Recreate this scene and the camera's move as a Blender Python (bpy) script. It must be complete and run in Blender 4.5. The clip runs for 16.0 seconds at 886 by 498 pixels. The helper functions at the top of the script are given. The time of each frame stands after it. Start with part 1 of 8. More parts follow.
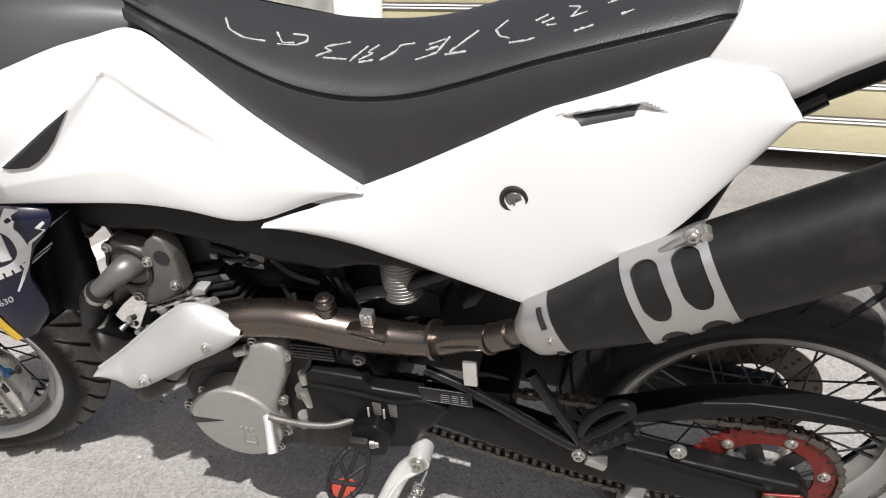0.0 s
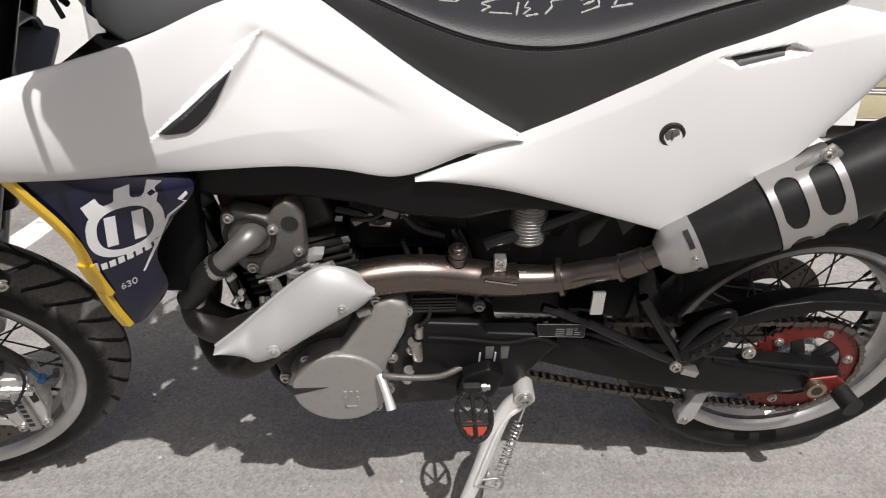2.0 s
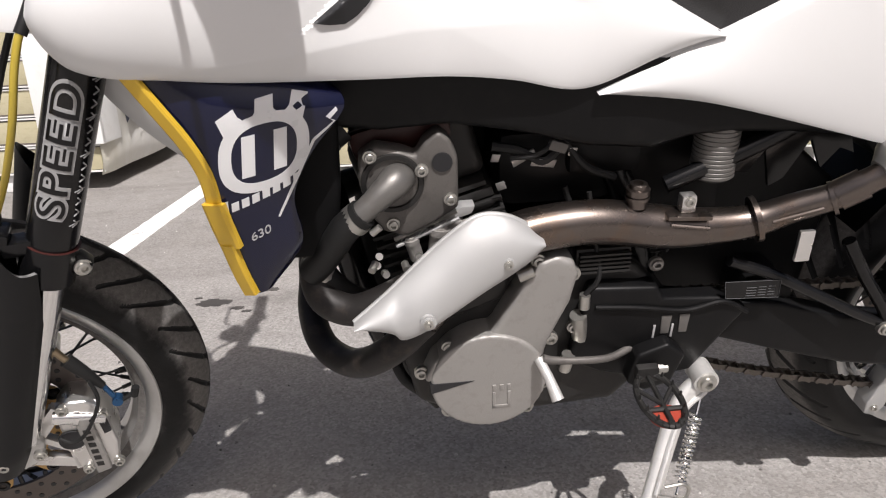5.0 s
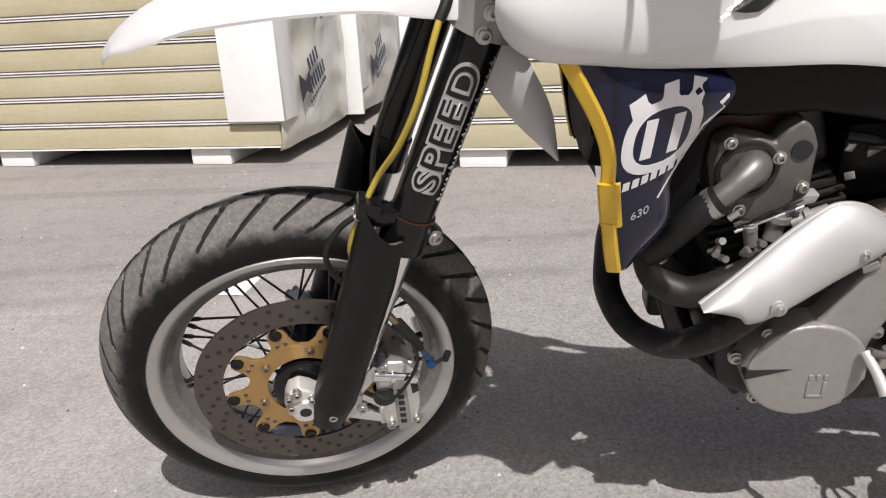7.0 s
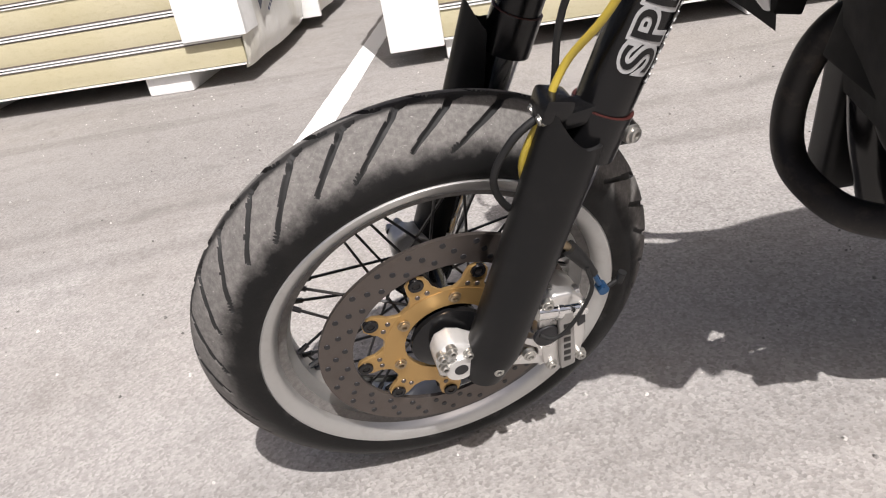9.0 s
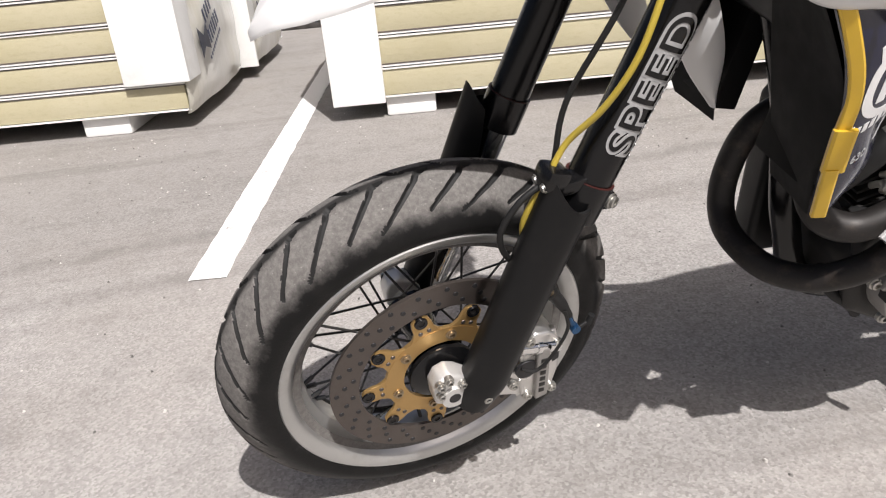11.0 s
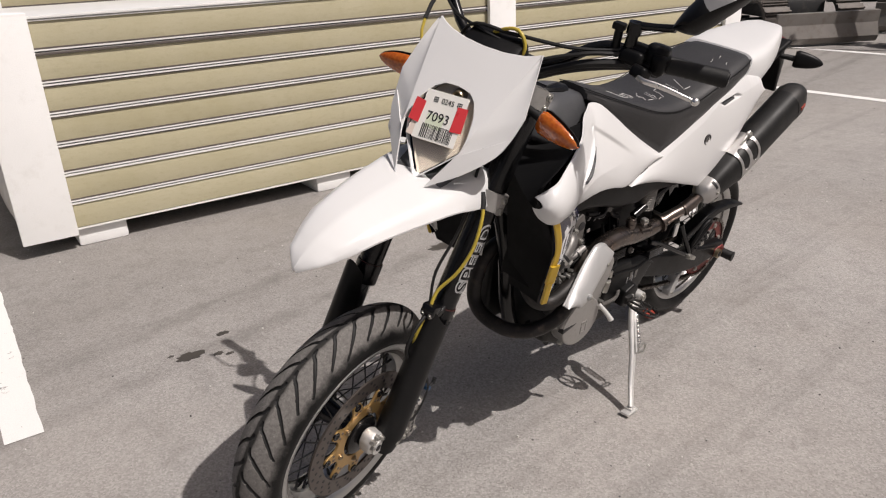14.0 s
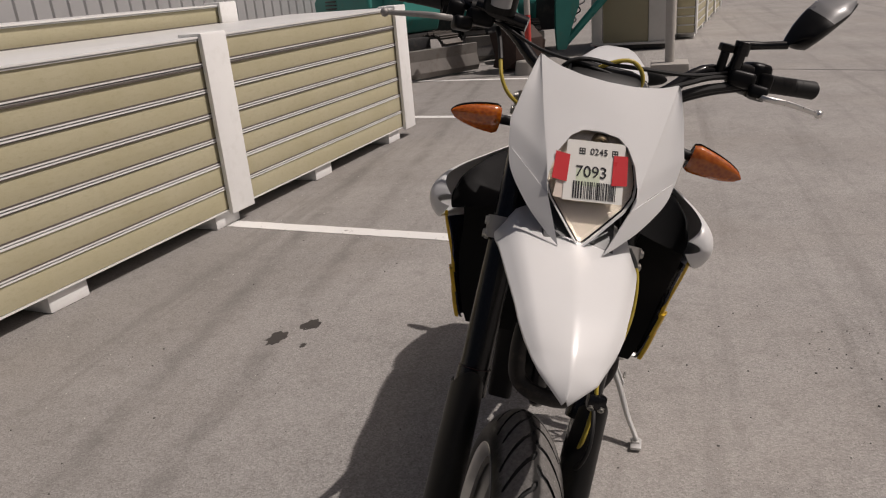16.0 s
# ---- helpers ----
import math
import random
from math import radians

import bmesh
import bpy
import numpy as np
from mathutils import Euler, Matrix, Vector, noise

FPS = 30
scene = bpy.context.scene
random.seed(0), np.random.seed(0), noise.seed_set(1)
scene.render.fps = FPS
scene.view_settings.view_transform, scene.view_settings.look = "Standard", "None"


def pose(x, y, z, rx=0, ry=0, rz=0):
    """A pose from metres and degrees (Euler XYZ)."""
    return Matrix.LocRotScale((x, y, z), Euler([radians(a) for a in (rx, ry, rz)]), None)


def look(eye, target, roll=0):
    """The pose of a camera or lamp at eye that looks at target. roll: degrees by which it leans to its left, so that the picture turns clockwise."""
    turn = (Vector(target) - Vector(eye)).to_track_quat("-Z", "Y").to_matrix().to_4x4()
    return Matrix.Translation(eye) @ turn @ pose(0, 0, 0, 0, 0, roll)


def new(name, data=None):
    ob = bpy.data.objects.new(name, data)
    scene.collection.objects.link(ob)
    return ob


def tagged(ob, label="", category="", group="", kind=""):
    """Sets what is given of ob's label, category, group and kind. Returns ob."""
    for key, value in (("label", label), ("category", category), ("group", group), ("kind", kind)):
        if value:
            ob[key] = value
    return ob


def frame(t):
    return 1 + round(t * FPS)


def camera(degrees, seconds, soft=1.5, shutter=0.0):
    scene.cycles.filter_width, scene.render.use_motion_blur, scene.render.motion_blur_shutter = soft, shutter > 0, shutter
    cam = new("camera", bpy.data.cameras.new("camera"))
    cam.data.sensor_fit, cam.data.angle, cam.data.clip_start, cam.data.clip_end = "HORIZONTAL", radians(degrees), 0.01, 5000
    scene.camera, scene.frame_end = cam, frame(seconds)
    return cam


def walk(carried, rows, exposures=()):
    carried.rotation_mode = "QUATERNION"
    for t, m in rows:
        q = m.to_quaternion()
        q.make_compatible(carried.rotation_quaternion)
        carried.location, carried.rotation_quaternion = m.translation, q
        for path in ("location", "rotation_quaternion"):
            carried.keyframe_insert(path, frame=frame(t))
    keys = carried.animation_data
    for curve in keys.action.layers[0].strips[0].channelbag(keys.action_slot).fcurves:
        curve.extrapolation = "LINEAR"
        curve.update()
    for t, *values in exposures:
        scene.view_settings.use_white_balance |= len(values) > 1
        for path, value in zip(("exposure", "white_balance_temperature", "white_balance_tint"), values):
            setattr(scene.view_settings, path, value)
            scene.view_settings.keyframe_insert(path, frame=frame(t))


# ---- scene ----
# camera and its walk
cam = camera(62.5, 16.0, soft=1.15)
PATH = [
    (0, (0.501, -1.037, 1.037), (0.067, 0.73, 0.206), -1.8),
    (0.5, (0.373, -1.037, 1.04), (0.065, 0.749, 0.196), -2.2),
    (1, (0.269, -1.041, 1.035), (0.07, 0.709, 0.087), -0.5),
    (1.5, (0.165, -1.105, 1.025), (0.113, 0.676, 0.116), 0.4),
    (2, (0.071, -1.159, 1.016), (0.161, 0.643, 0.154), 0.1),
    (2.5, (0.014, -1.141, 0.964), (0.106, 0.691, 0.167), -1.5),
    (3, (-0.037, -1.062, 0.885), (0.037, 0.788, 0.129), -3.8),
    (3.2, (-0.049, -1.033, 0.836), (0.068, 0.846, 0.162), -3.2),
    (5.3, (-0.199, -1.049, 0.784), (-0.052, 0.844, 0.155), -3.0),
    (5.5, (-0.232, -1.051, 0.783), (-0.14, 0.844, 0.149), -2.4),
    (6, (-0.302, -1.054, 0.793), (-0.325, 0.838, 0.145), -2.7),
    (6.5, (-0.374, -1.065, 0.807), (-0.471, 0.828, 0.168), -3.1),
    (7, (-0.436, -1.073, 0.805), (-0.579, 0.811, 0.149), -3.1),
    (7.5, (-0.48, -1.056, 0.801), (-0.629, 0.796, 0.061), -3.6),
    (8, (-0.556, -0.98, 0.78), (-0.703, 0.833, -0.052), -5.1),
    (8.5, (-0.629, -0.874, 0.775), (-0.722, 0.897, -0.149), -9.4),
    (11, (-0.805, -0.986, 0.845), (-0.591, 0.82, 0.015), -5.5),
    (11.5, (-0.766, -1.259, 1.014), (-0.404, 0.538, 0.213), -3.7),
    (12, (-0.813, -1.514, 1.129), (-0.268, 0.238, 0.335), -4.2),
    (12.5, (-0.942, -1.69, 1.221), (-0.342, 0.038, 0.414), -3.9),
    (13, (-1.093, -1.61, 1.228), (-0.377, 0.094, 0.466), -3.8),
    (13.5, (-1.269, -1.473, 1.243), (-0.305, 0.112, 0.496), -1.0),
    (14, (-1.468, -1.303, 1.263), (-0.253, 0.099, 0.516), -2.7),
    (14.5, (-1.562, -1.045, 1.257), (-0.149, 0.188, 0.561), -3.7),
    (15, (-1.665, -0.803, 1.278), (-0.094, 0.224, 0.587), -2.9),
    (15.5, (-1.765, -0.569, 1.291), (-0.051, 0.161, 0.566), -3.6),
    (16, (-1.705, -0.327, 1.278), (0.09, 0.224, 0.588), -4.8),
]
walk(cam, [(t, look(eye, target, roll)) for t, eye, target, roll in PATH], exposures=[(0.0, 0.42, 6120.0, 10.0), (0.5, 0.24, 6130.0, 10.5), (1.0, 0.14, 6140.0, 11.0), (2.0, 0.02, 6170.0, 12.0), (3.2, 0.06, 6170.0, 12.0), (5.5, 0.28, 6220.0, 14.0), (6.0, 0.30, 6220.0, 14.0), (6.5, 0.15, 6220.0, 14.0), (7.0, 0.17, 6220.0, 14.0), (7.5, 0.32, 6220.0, 14.0), (8.0, 0.50, 6220.0, 14.0), (8.5, 0.50, 6220.0, 14.0), (11.0, 0.40, 6220.0, 13.0), (11.5, 0.16, 6220.0, 13.0), (12.0, -0.05, 6220.0, 13.0), (12.5, -0.11, 6270.0, 13.0), (14.5, -0.27, 6470.0, 15.0), (15.0, -0.49, 6520.0, 15.0), (15.5, -0.64, 6570.0, 15.5), (16.0, -0.66, 6620.0, 16.0)])

# ---------------------------------------------------------------- light
SUN_FROM = Vector((0.165, -0.645, 1.0)).normalized()
sky_world = bpy.data.worlds.new("sky_world")
scene.world = sky_world
sky_world.use_nodes = True
_nt = sky_world.node_tree
_sky = _nt.nodes.new("ShaderNodeTexSky")
_sky.sky_type = "NISHITA"
_sky.sun_disc = False
_sky.sun_elevation = math.asin(SUN_FROM.z)
_sky.sun_rotation = math.atan2(SUN_FROM.x, SUN_FROM.y)
_sky.air_density, _sky.dust_density, _sky.ozone_density = 0.8, 8.0, 0.3
_nt.links.new(_sky.outputs[0], _nt.nodes["Background"].inputs[0])
_nt.nodes["Background"].inputs[1].default_value = 0.056
sun_lamp = bpy.data.lights.new("sun", "SUN")
sun_lamp.energy, sun_lamp.angle, sun_lamp.color = 4.55, radians(0.55), (1.0, 0.95, 0.88)
new("sun", sun_lamp).matrix_world = look(SUN_FROM * 30, (0, 0, 0))

# ---------------------------------------------------------------- materials
MATS = {}


def nodes_of(name):
    m = bpy.data.materials.new(name)
    m.use_nodes = True
    MATS[name] = m
    nt = m.node_tree
    return m, nt, nt.nodes["Principled BSDF"], nt.links


def noise_tex(nt, co, scale, detail=3.0, rough=0.55):
    n = nt.nodes.new("ShaderNodeTexNoise")
    n.inputs["Scale"].default_value, n.inputs["Detail"].default_value, n.inputs["Roughness"].default_value = scale, detail, rough
    nt.links.new(co, n.inputs["Vector"])
    return n.outputs["Fac"]


def ramp(nt, fac, lo, hi, a=(0, 0, 0, 1), b=(1, 1, 1, 1)):
    r = nt.nodes.new("ShaderNodeValToRGB")
    r.color_ramp.elements[0].position, r.color_ramp.elements[1].position = lo, hi
    r.color_ramp.elements[0].color, r.color_ramp.elements[1].color = a, b
    nt.links.new(fac, r.inputs[0])
    return r.outputs[0]


def mixc(nt, fac, a, b, mode="MIX"):
    m = nt.nodes.new("ShaderNodeMix")
    m.data_type, m.blend_type = "RGBA", mode
    for socket, value in ((m.inputs[0], fac), (m.inputs[6], a), (m.inputs[7], b)):
        if isinstance(value, bpy.types.NodeSocket):
            nt.links.new(value, socket)
        else:
            socket.default_value = value if isinstance(value, float) else (*value[:3], 1.0)
    return m.outputs[2]


def bump_of(nt, height, strength, distance, normal=None):
    n = nt.nodes.new("ShaderNodeBump")
    n.inputs["Strength"].default_value, n.inputs["Distance"].default_value = strength, distance
    nt.links.new(height, n.inputs["Height"])
    if normal:
        nt.links.new(normal, n.inputs["Normal"])
    return n.outputs["Normal"]


def coords(nt, which="Object"):
    return nt.nodes.new("ShaderNodeTexCoord").outputs[which]


def surface(name, color, rough, metal=0.0, var=0.12, scale=25.0, grain=400.0, bump=0.1, depth=0.0006, dirt=None, dirt_amount=0.3, coat=0.0, rough_var=0.12, aniso=0.0, spec=0.5):
    """A plain surface with coarse and fine variation of colour and roughness, grain relief, and optional dirt."""
    m, nt, p, links = nodes_of(name)
    co = coords(nt)
    coarse, fine = noise_tex(nt, co, scale, 4), noise_tex(nt, co, grain, 2)
    dark, light = [c * (1 - var) for c in color], [min(1, c * (1 + var)) for c in color]
    col = mixc(nt, coarse, dark, light)
    col = mixc(nt, 0.25, col, mixc(nt, fine, dark, light), "MIX")
    if dirt:
        spot = ramp(nt, noise_tex(nt, co, scale * 1.7, 6, 0.65), 0.52, 0.72)
        f = nt.nodes.new("ShaderNodeMath")
        f.operation = "MULTIPLY"
        links.new(spot, f.inputs[0])
        f.inputs[1].default_value = dirt_amount
        col = mixc(nt, f.outputs[0], col, dirt)
    links.new(col, p.inputs["Base Color"])
    r = nt.nodes.new("ShaderNodeMapRange")
    r.inputs["To Min"].default_value, r.inputs["To Max"].default_value = max(0.02, rough - rough_var), min(1, rough + rough_var)
    links.new(coarse, r.inputs["Value"])
    links.new(r.outputs[0], p.inputs["Roughness"])
    p.inputs["Metallic"].default_value = metal
    p.inputs["Coat Weight"].default_value = coat
    p.inputs["Specular IOR Level"].default_value = spec
    if bump:
        links.new(bump_of(nt, fine, bump, depth), p.inputs["Normal"])
    return m


surface("white_plastic", (0.63, 0.63, 0.625), 0.34, var=0.02, scale=9, grain=700, bump=0.05, coat=0.15, dirt=(0.62, 0.60, 0.56), dirt_amount=0.10)
surface("black_plastic", (0.005, 0.005, 0.0053), 0.40, spec=0.18, var=0.25, scale=18, grain=900, bump=0.12, dirt=(0.020, 0.018, 0.017), dirt_amount=0.2)
surface("gloss_black", (0.005, 0.005, 0.0055), 0.22, spec=0.36, var=0.2, scale=12, grain=600, bump=0.03, dirt=(0.05, 0.045, 0.04), dirt_amount=0.15)
surface("guard_black", (0.006, 0.006, 0.0063), 0.40, spec=0.25, var=0.25, scale=18, grain=900, bump=0.12, dirt=(0.03, 0.028, 0.026), dirt_amount=0.15)
surface("stand_alloy", (0.66, 0.655, 0.635), 0.42, metal=0.55, var=0.08, scale=40, grain=600, bump=0.15, dirt=(0.35, 0.32, 0.29), dirt_amount=0.25)
surface("grey_plastic", (0.060, 0.061, 0.064), 0.45, var=0.08, scale=14, grain=800, bump=0.12)
# glaring part of the black mirror housing; the reflection is put in as grey
surface("mirror_glare", (0.17, 0.17, 0.172), 0.32, spec=0.5, var=0.08, scale=14, grain=800, bump=0.10)
surface("navy_gloss", (0.0045, 0.0055, 0.022), 0.20, var=0.08, scale=10, grain=500, bump=0.02, coat=0.25, spec=0.35)
surface("yellow_paint", (0.62, 0.40, 0.030), 0.34, var=0.08, scale=25, grain=500, bump=0.05)
surface("yellow_hose", (0.42, 0.32, 0.040), 0.40, var=0.10, scale=40, grain=500, bump=0.05)
surface("decal_silver", (0.60, 0.60, 0.60), 0.30, metal=0.0, var=0.04, scale=30, bump=0.02)
surface("decal_grey", (0.34, 0.34, 0.34), 0.35, var=0.05, scale=30, bump=0.02)
surface("chalk", (0.38, 0.38, 0.37), 0.85, var=0.2, scale=300, bump=0.1)
surface("strap_steel", (0.42, 0.41, 0.40), 0.38, metal=0.75, var=0.06, scale=30, grain=900, bump=0.10)
surface("silver_paint", (0.43, 0.43, 0.425), 0.48, metal=0.45, var=0.05, scale=30, grain=900, bump=0.10)
surface("cast_alloy", (0.31, 0.30, 0.285), 0.50, metal=0.45, var=0.10, scale=35, grain=600, bump=0.35, dirt=(0.16, 0.14, 0.12), dirt_amount=0.25)
surface("dark_alloy", (0.034, 0.033, 0.032), 0.50, metal=0.6, var=0.20, scale=35, grain=500, bump=0.30, dirt=(0.05, 0.045, 0.04), dirt_amount=0.4)
surface("bright_alloy", (0.72, 0.71, 0.69), 0.30, metal=0.92, var=0.06, scale=40, grain=700, bump=0.08)
surface("rim_alloy", (0.52, 0.52, 0.51), 0.34, metal=0.85, var=0.05, scale=18, grain=900, bump=0.10, dirt=(0.30, 0.28, 0.26), dirt_amount=0.25)
surface("chrome", (0.80, 0.80, 0.79), 0.12, metal=1.0, var=0.04, scale=30, bump=0.0)
surface("engine_grey", (0.125, 0.117, 0.109), 0.50, metal=0.4, var=0.18, scale=30, grain=500, bump=0.4, dirt=(0.05, 0.045, 0.04), dirt_amount=0.5)
surface("elbow_alloy", (0.15, 0.144, 0.136), 0.42, metal=0.5, var=0.10, scale=35, grain=600, bump=0.3, dirt=(0.10, 0.085, 0.07), dirt_amount=0.3)
surface("zinc", (0.46, 0.45, 0.42), 0.36, metal=0.9, var=0.12, scale=120, bump=0.05)
surface("seal_red", (0.045, 0.010, 0.008), 0.45, var=0.1, scale=60, bump=0.05)
surface("steel_pipe", (0.150, 0.128, 0.115), 0.27, metal=0.95, var=0.25, scale=14, grain=300, bump=0.06, dirt=(0.20, 0.13, 0.085), dirt_amount=0.55)
surface("header_black", (0.020, 0.018, 0.017), 0.52, metal=0.4, var=0.25, scale=20, grain=500, bump=0.25, dirt=(0.12, 0.09, 0.07), dirt_amount=0.4)
surface("can_black", (0.007, 0.007, 0.007), 0.50, spec=0.3, var=0.15, scale=15, grain=900, bump=0.18, dirt=(0.06, 0.055, 0.05), dirt_amount=0.2)
surface("brass", (0.34, 0.27, 0.18), 0.34, metal=0.9, var=0.15, scale=90, bump=0.06)
surface("gold_anodised", (0.46, 0.295, 0.115), 0.34, metal=0.75, var=0.08, scale=40, grain=700, bump=0.08)
surface("red_anodised", (0.15, 0.018, 0.013), 0.42, metal=0.35, var=0.20, scale=60, grain=700, bump=0.10, dirt=(0.05, 0.03, 0.025), dirt_amount=0.5)
surface("red_plastic", (0.30, 0.045, 0.026), 0.45, var=0.15, scale=60, grain=500, bump=0.1)
surface("blue_anodised", (0.03, 0.09, 0.20), 0.30, metal=0.7, var=0.1, scale=80, bump=0.03)
surface("disc_steel", (0.125, 0.108, 0.098), 0.40, metal=0.80, var=0.12, scale=30, grain=600, bump=0.12, dirt=(0.10, 0.075, 0.06), dirt_amount=0.35)
surface("spoke_steel", (0.06, 0.06, 0.06), 0.35, metal=0.8, var=0.1, scale=60, bump=0.0)
surface("chain_steel", (0.14, 0.125, 0.11), 0.42, metal=0.8, var=0.30, scale=150, grain=900, bump=0.2, dirt=(0.05, 0.035, 0.025), dirt_amount=0.6)
surface("rubber", (0.009, 0.009, 0.009), 0.58, spec=0.35, var=0.2, scale=40, grain=700, bump=0.25)
surface("fin_black", (0.004, 0.004, 0.0043), 0.65, spec=0.12, var=0.2, scale=40, bump=0.1)
surface("paper", (0.78, 0.77, 0.72), 0.6, var=0.03, scale=40, bump=0.05)
# print black, also painted in for the dark inside holes, slots and recesses
surface("ink_and_hole_black", (0.012, 0.012, 0.014), 0.5, var=0.1, scale=60, bump=0.0)
surface("tag_slip", (0.70, 0.60, 0.52), 0.6, var=0.04, scale=40, bump=0.05)
surface("tag_green", (0.62, 0.68, 0.52), 0.6, var=0.06, scale=60, bump=0.05)
surface("red_tape", (0.62, 0.05, 0.055), 0.3, var=0.08, scale=40, bump=0.05)
surface("reflector", (0.80, 0.70, 0.58), 0.38, metal=0.35, var=0.06, scale=40, bump=0.05)
surface("foam_white", (0.80, 0.80, 0.785), 0.80, var=0.05, scale=8, grain=180, bump=0.30, depth=0.002, dirt=(0.55, 0.53, 0.48), dirt_amount=0.22)
surface("sheet_white", (0.74, 0.74, 0.72), 0.35, var=0.05, scale=4, grain=80, bump=0.06, dirt=(0.5, 0.48, 0.43), dirt_amount=0.22)
surface("sheet_dark", (0.10, 0.085, 0.075), 0.45, var=0.2, scale=6, bump=0.05)
surface("film_print", (0.030, 0.040, 0.095), 0.35, var=0.15, scale=14, bump=0.05)
surface("film_print_dark", (0.035, 0.04, 0.06), 0.35, var=0.15, scale=14, bump=0.05)
surface("fence_grey", (0.44, 0.44, 0.445), 0.45, metal=0.15, var=0.05, scale=2, grain=40, bump=0.05, dirt=(0.32, 0.31, 0.30), dirt_amount=0.3)
surface("fence_base", (0.05, 0.045, 0.042), 0.7, var=0.3, scale=8, bump=0.2)
surface("teal_paint", (0.030, 0.22, 0.19), 0.42, var=0.15, scale=3, grain=60, bump=0.1, dirt=(0.12, 0.11, 0.09), dirt_amount=0.4)
surface("machine_black", (0.03, 0.03, 0.031), 0.5, var=0.25, scale=4, bump=0.2, dirt=(0.14, 0.12, 0.10), dirt_amount=0.4)
surface("track_steel", (0.085, 0.075, 0.068), 0.6, metal=0.4, var=0.3, scale=6, grain=50, bump=0.4, dirt=(0.19, 0.16, 0.13), dirt_amount=0.5)
surface("blade_steel", (0.20, 0.185, 0.17), 0.5, metal=0.4, var=0.25, scale=6, grain=60, bump=0.3, dirt=(0.12, 0.085, 0.06), dirt_amount=0.5)
surface("cabin_grey", (0.62, 0.605, 0.57), 0.5, var=0.06, scale=2, grain=40, bump=0.06, dirt=(0.45, 0.42, 0.38), dirt_amount=0.25)
surface("rust_steel", (0.040, 0.022, 0.017), 0.7, metal=0.2, var=0.3, scale=8, grain=60, bump=0.3, dirt=(0.09, 0.06, 0.045), dirt_amount=0.3)
surface("olive_cladding", (0.30, 0.272, 0.175), 0.55, var=0.08, scale=2, grain=40, bump=0.1)
surface("concrete", (0.36, 0.34, 0.31), 0.85, var=0.12, scale=6, grain=120, bump=0.4, depth=0.002)
surface("pole_grey", (0.42, 0.40, 0.37), 0.55, var=0.1, scale=6, bump=0.1, dirt=(0.25, 0.2, 0.16), dirt_amount=0.3)
surface("pole_red", (0.50, 0.045, 0.035), 0.5, var=0.15, scale=8, bump=0.1)
surface("oil", (0.045, 0.040, 0.037), 0.45, var=0.3, scale=30, grain=300, bump=0.3)


def wool_material():
    """Mineral wool edge: yellow-green fibres in layers, faintly wrapped in glossy film."""
    m, nt, p, links = nodes_of("wool")
    co = coords(nt)
    st = nt.nodes.new("ShaderNodeMapping")
    st.inputs["Scale"].default_value = (1.0, 1.0, 2.5)
    links.new(co, st.inputs["Vector"])
    big, fib, fine = noise_tex(nt, co, 2.6, 4), noise_tex(nt, st.outputs[0], 22, 6, 0.7), noise_tex(nt, co, 160, 3)
    info = nt.nodes.new("ShaderNodeObjectInfo")
    tone = mixc(nt, info.outputs["Random"], (0.40, 0.362, 0.225), (0.475, 0.435, 0.285))
    col = mixc(nt, ramp(nt, big, 0.35, 0.7), tone, (0.50, 0.463, 0.325))
    col = mixc(nt, ramp(nt, fib, 0.50, 0.95), col, (0.335, 0.295, 0.180))
    col = mixc(nt, 0.25, col, mixc(nt, fine, (0.21, 0.18, 0.095), (0.45, 0.41, 0.27)))
    links.new(col, p.inputs["Base Color"])
    p.inputs["Roughness"].default_value = 0.7
    p.inputs["Coat Weight"].default_value = 0.12
    p.inputs["Coat Roughness"].default_value = 0.25
    links.new(bump_of(nt, fib, 0.30, 0.003), p.inputs["Normal"])


def film_material():
    """Cloudy stretch film over wool ends, creased."""
    m, nt, p, links = nodes_of("film")
    co = coords(nt)
    st = nt.nodes.new("ShaderNodeMapping")
    st.inputs["Scale"].default_value = (2.5, 2.5, 1.0)
    links.new(co, st.inputs["Vector"])
    big, crease = noise_tex(nt, st.outputs[0], 1.1, 4, 0.5), noise_tex(nt, st.outputs[0], 3.2, 4, 0.5)
    col = mixc(nt, ramp(nt, big, 0.38, 0.62), (0.62, 0.60, 0.52), (0.70, 0.69, 0.655))
    col = mixc(nt, ramp(nt, crease, 0.55, 0.75), col, (0.76, 0.76, 0.74))
    links.new(col, p.inputs["Base Color"])
    p.inputs["Roughness"].default_value = 0.28
    p.inputs["Coat Weight"].default_value = 0.4
    p.inputs["Coat Roughness"].default_value = 0.12
    links.new(bump_of(nt, crease, 0.45, 0.03), p.inputs["Normal"])


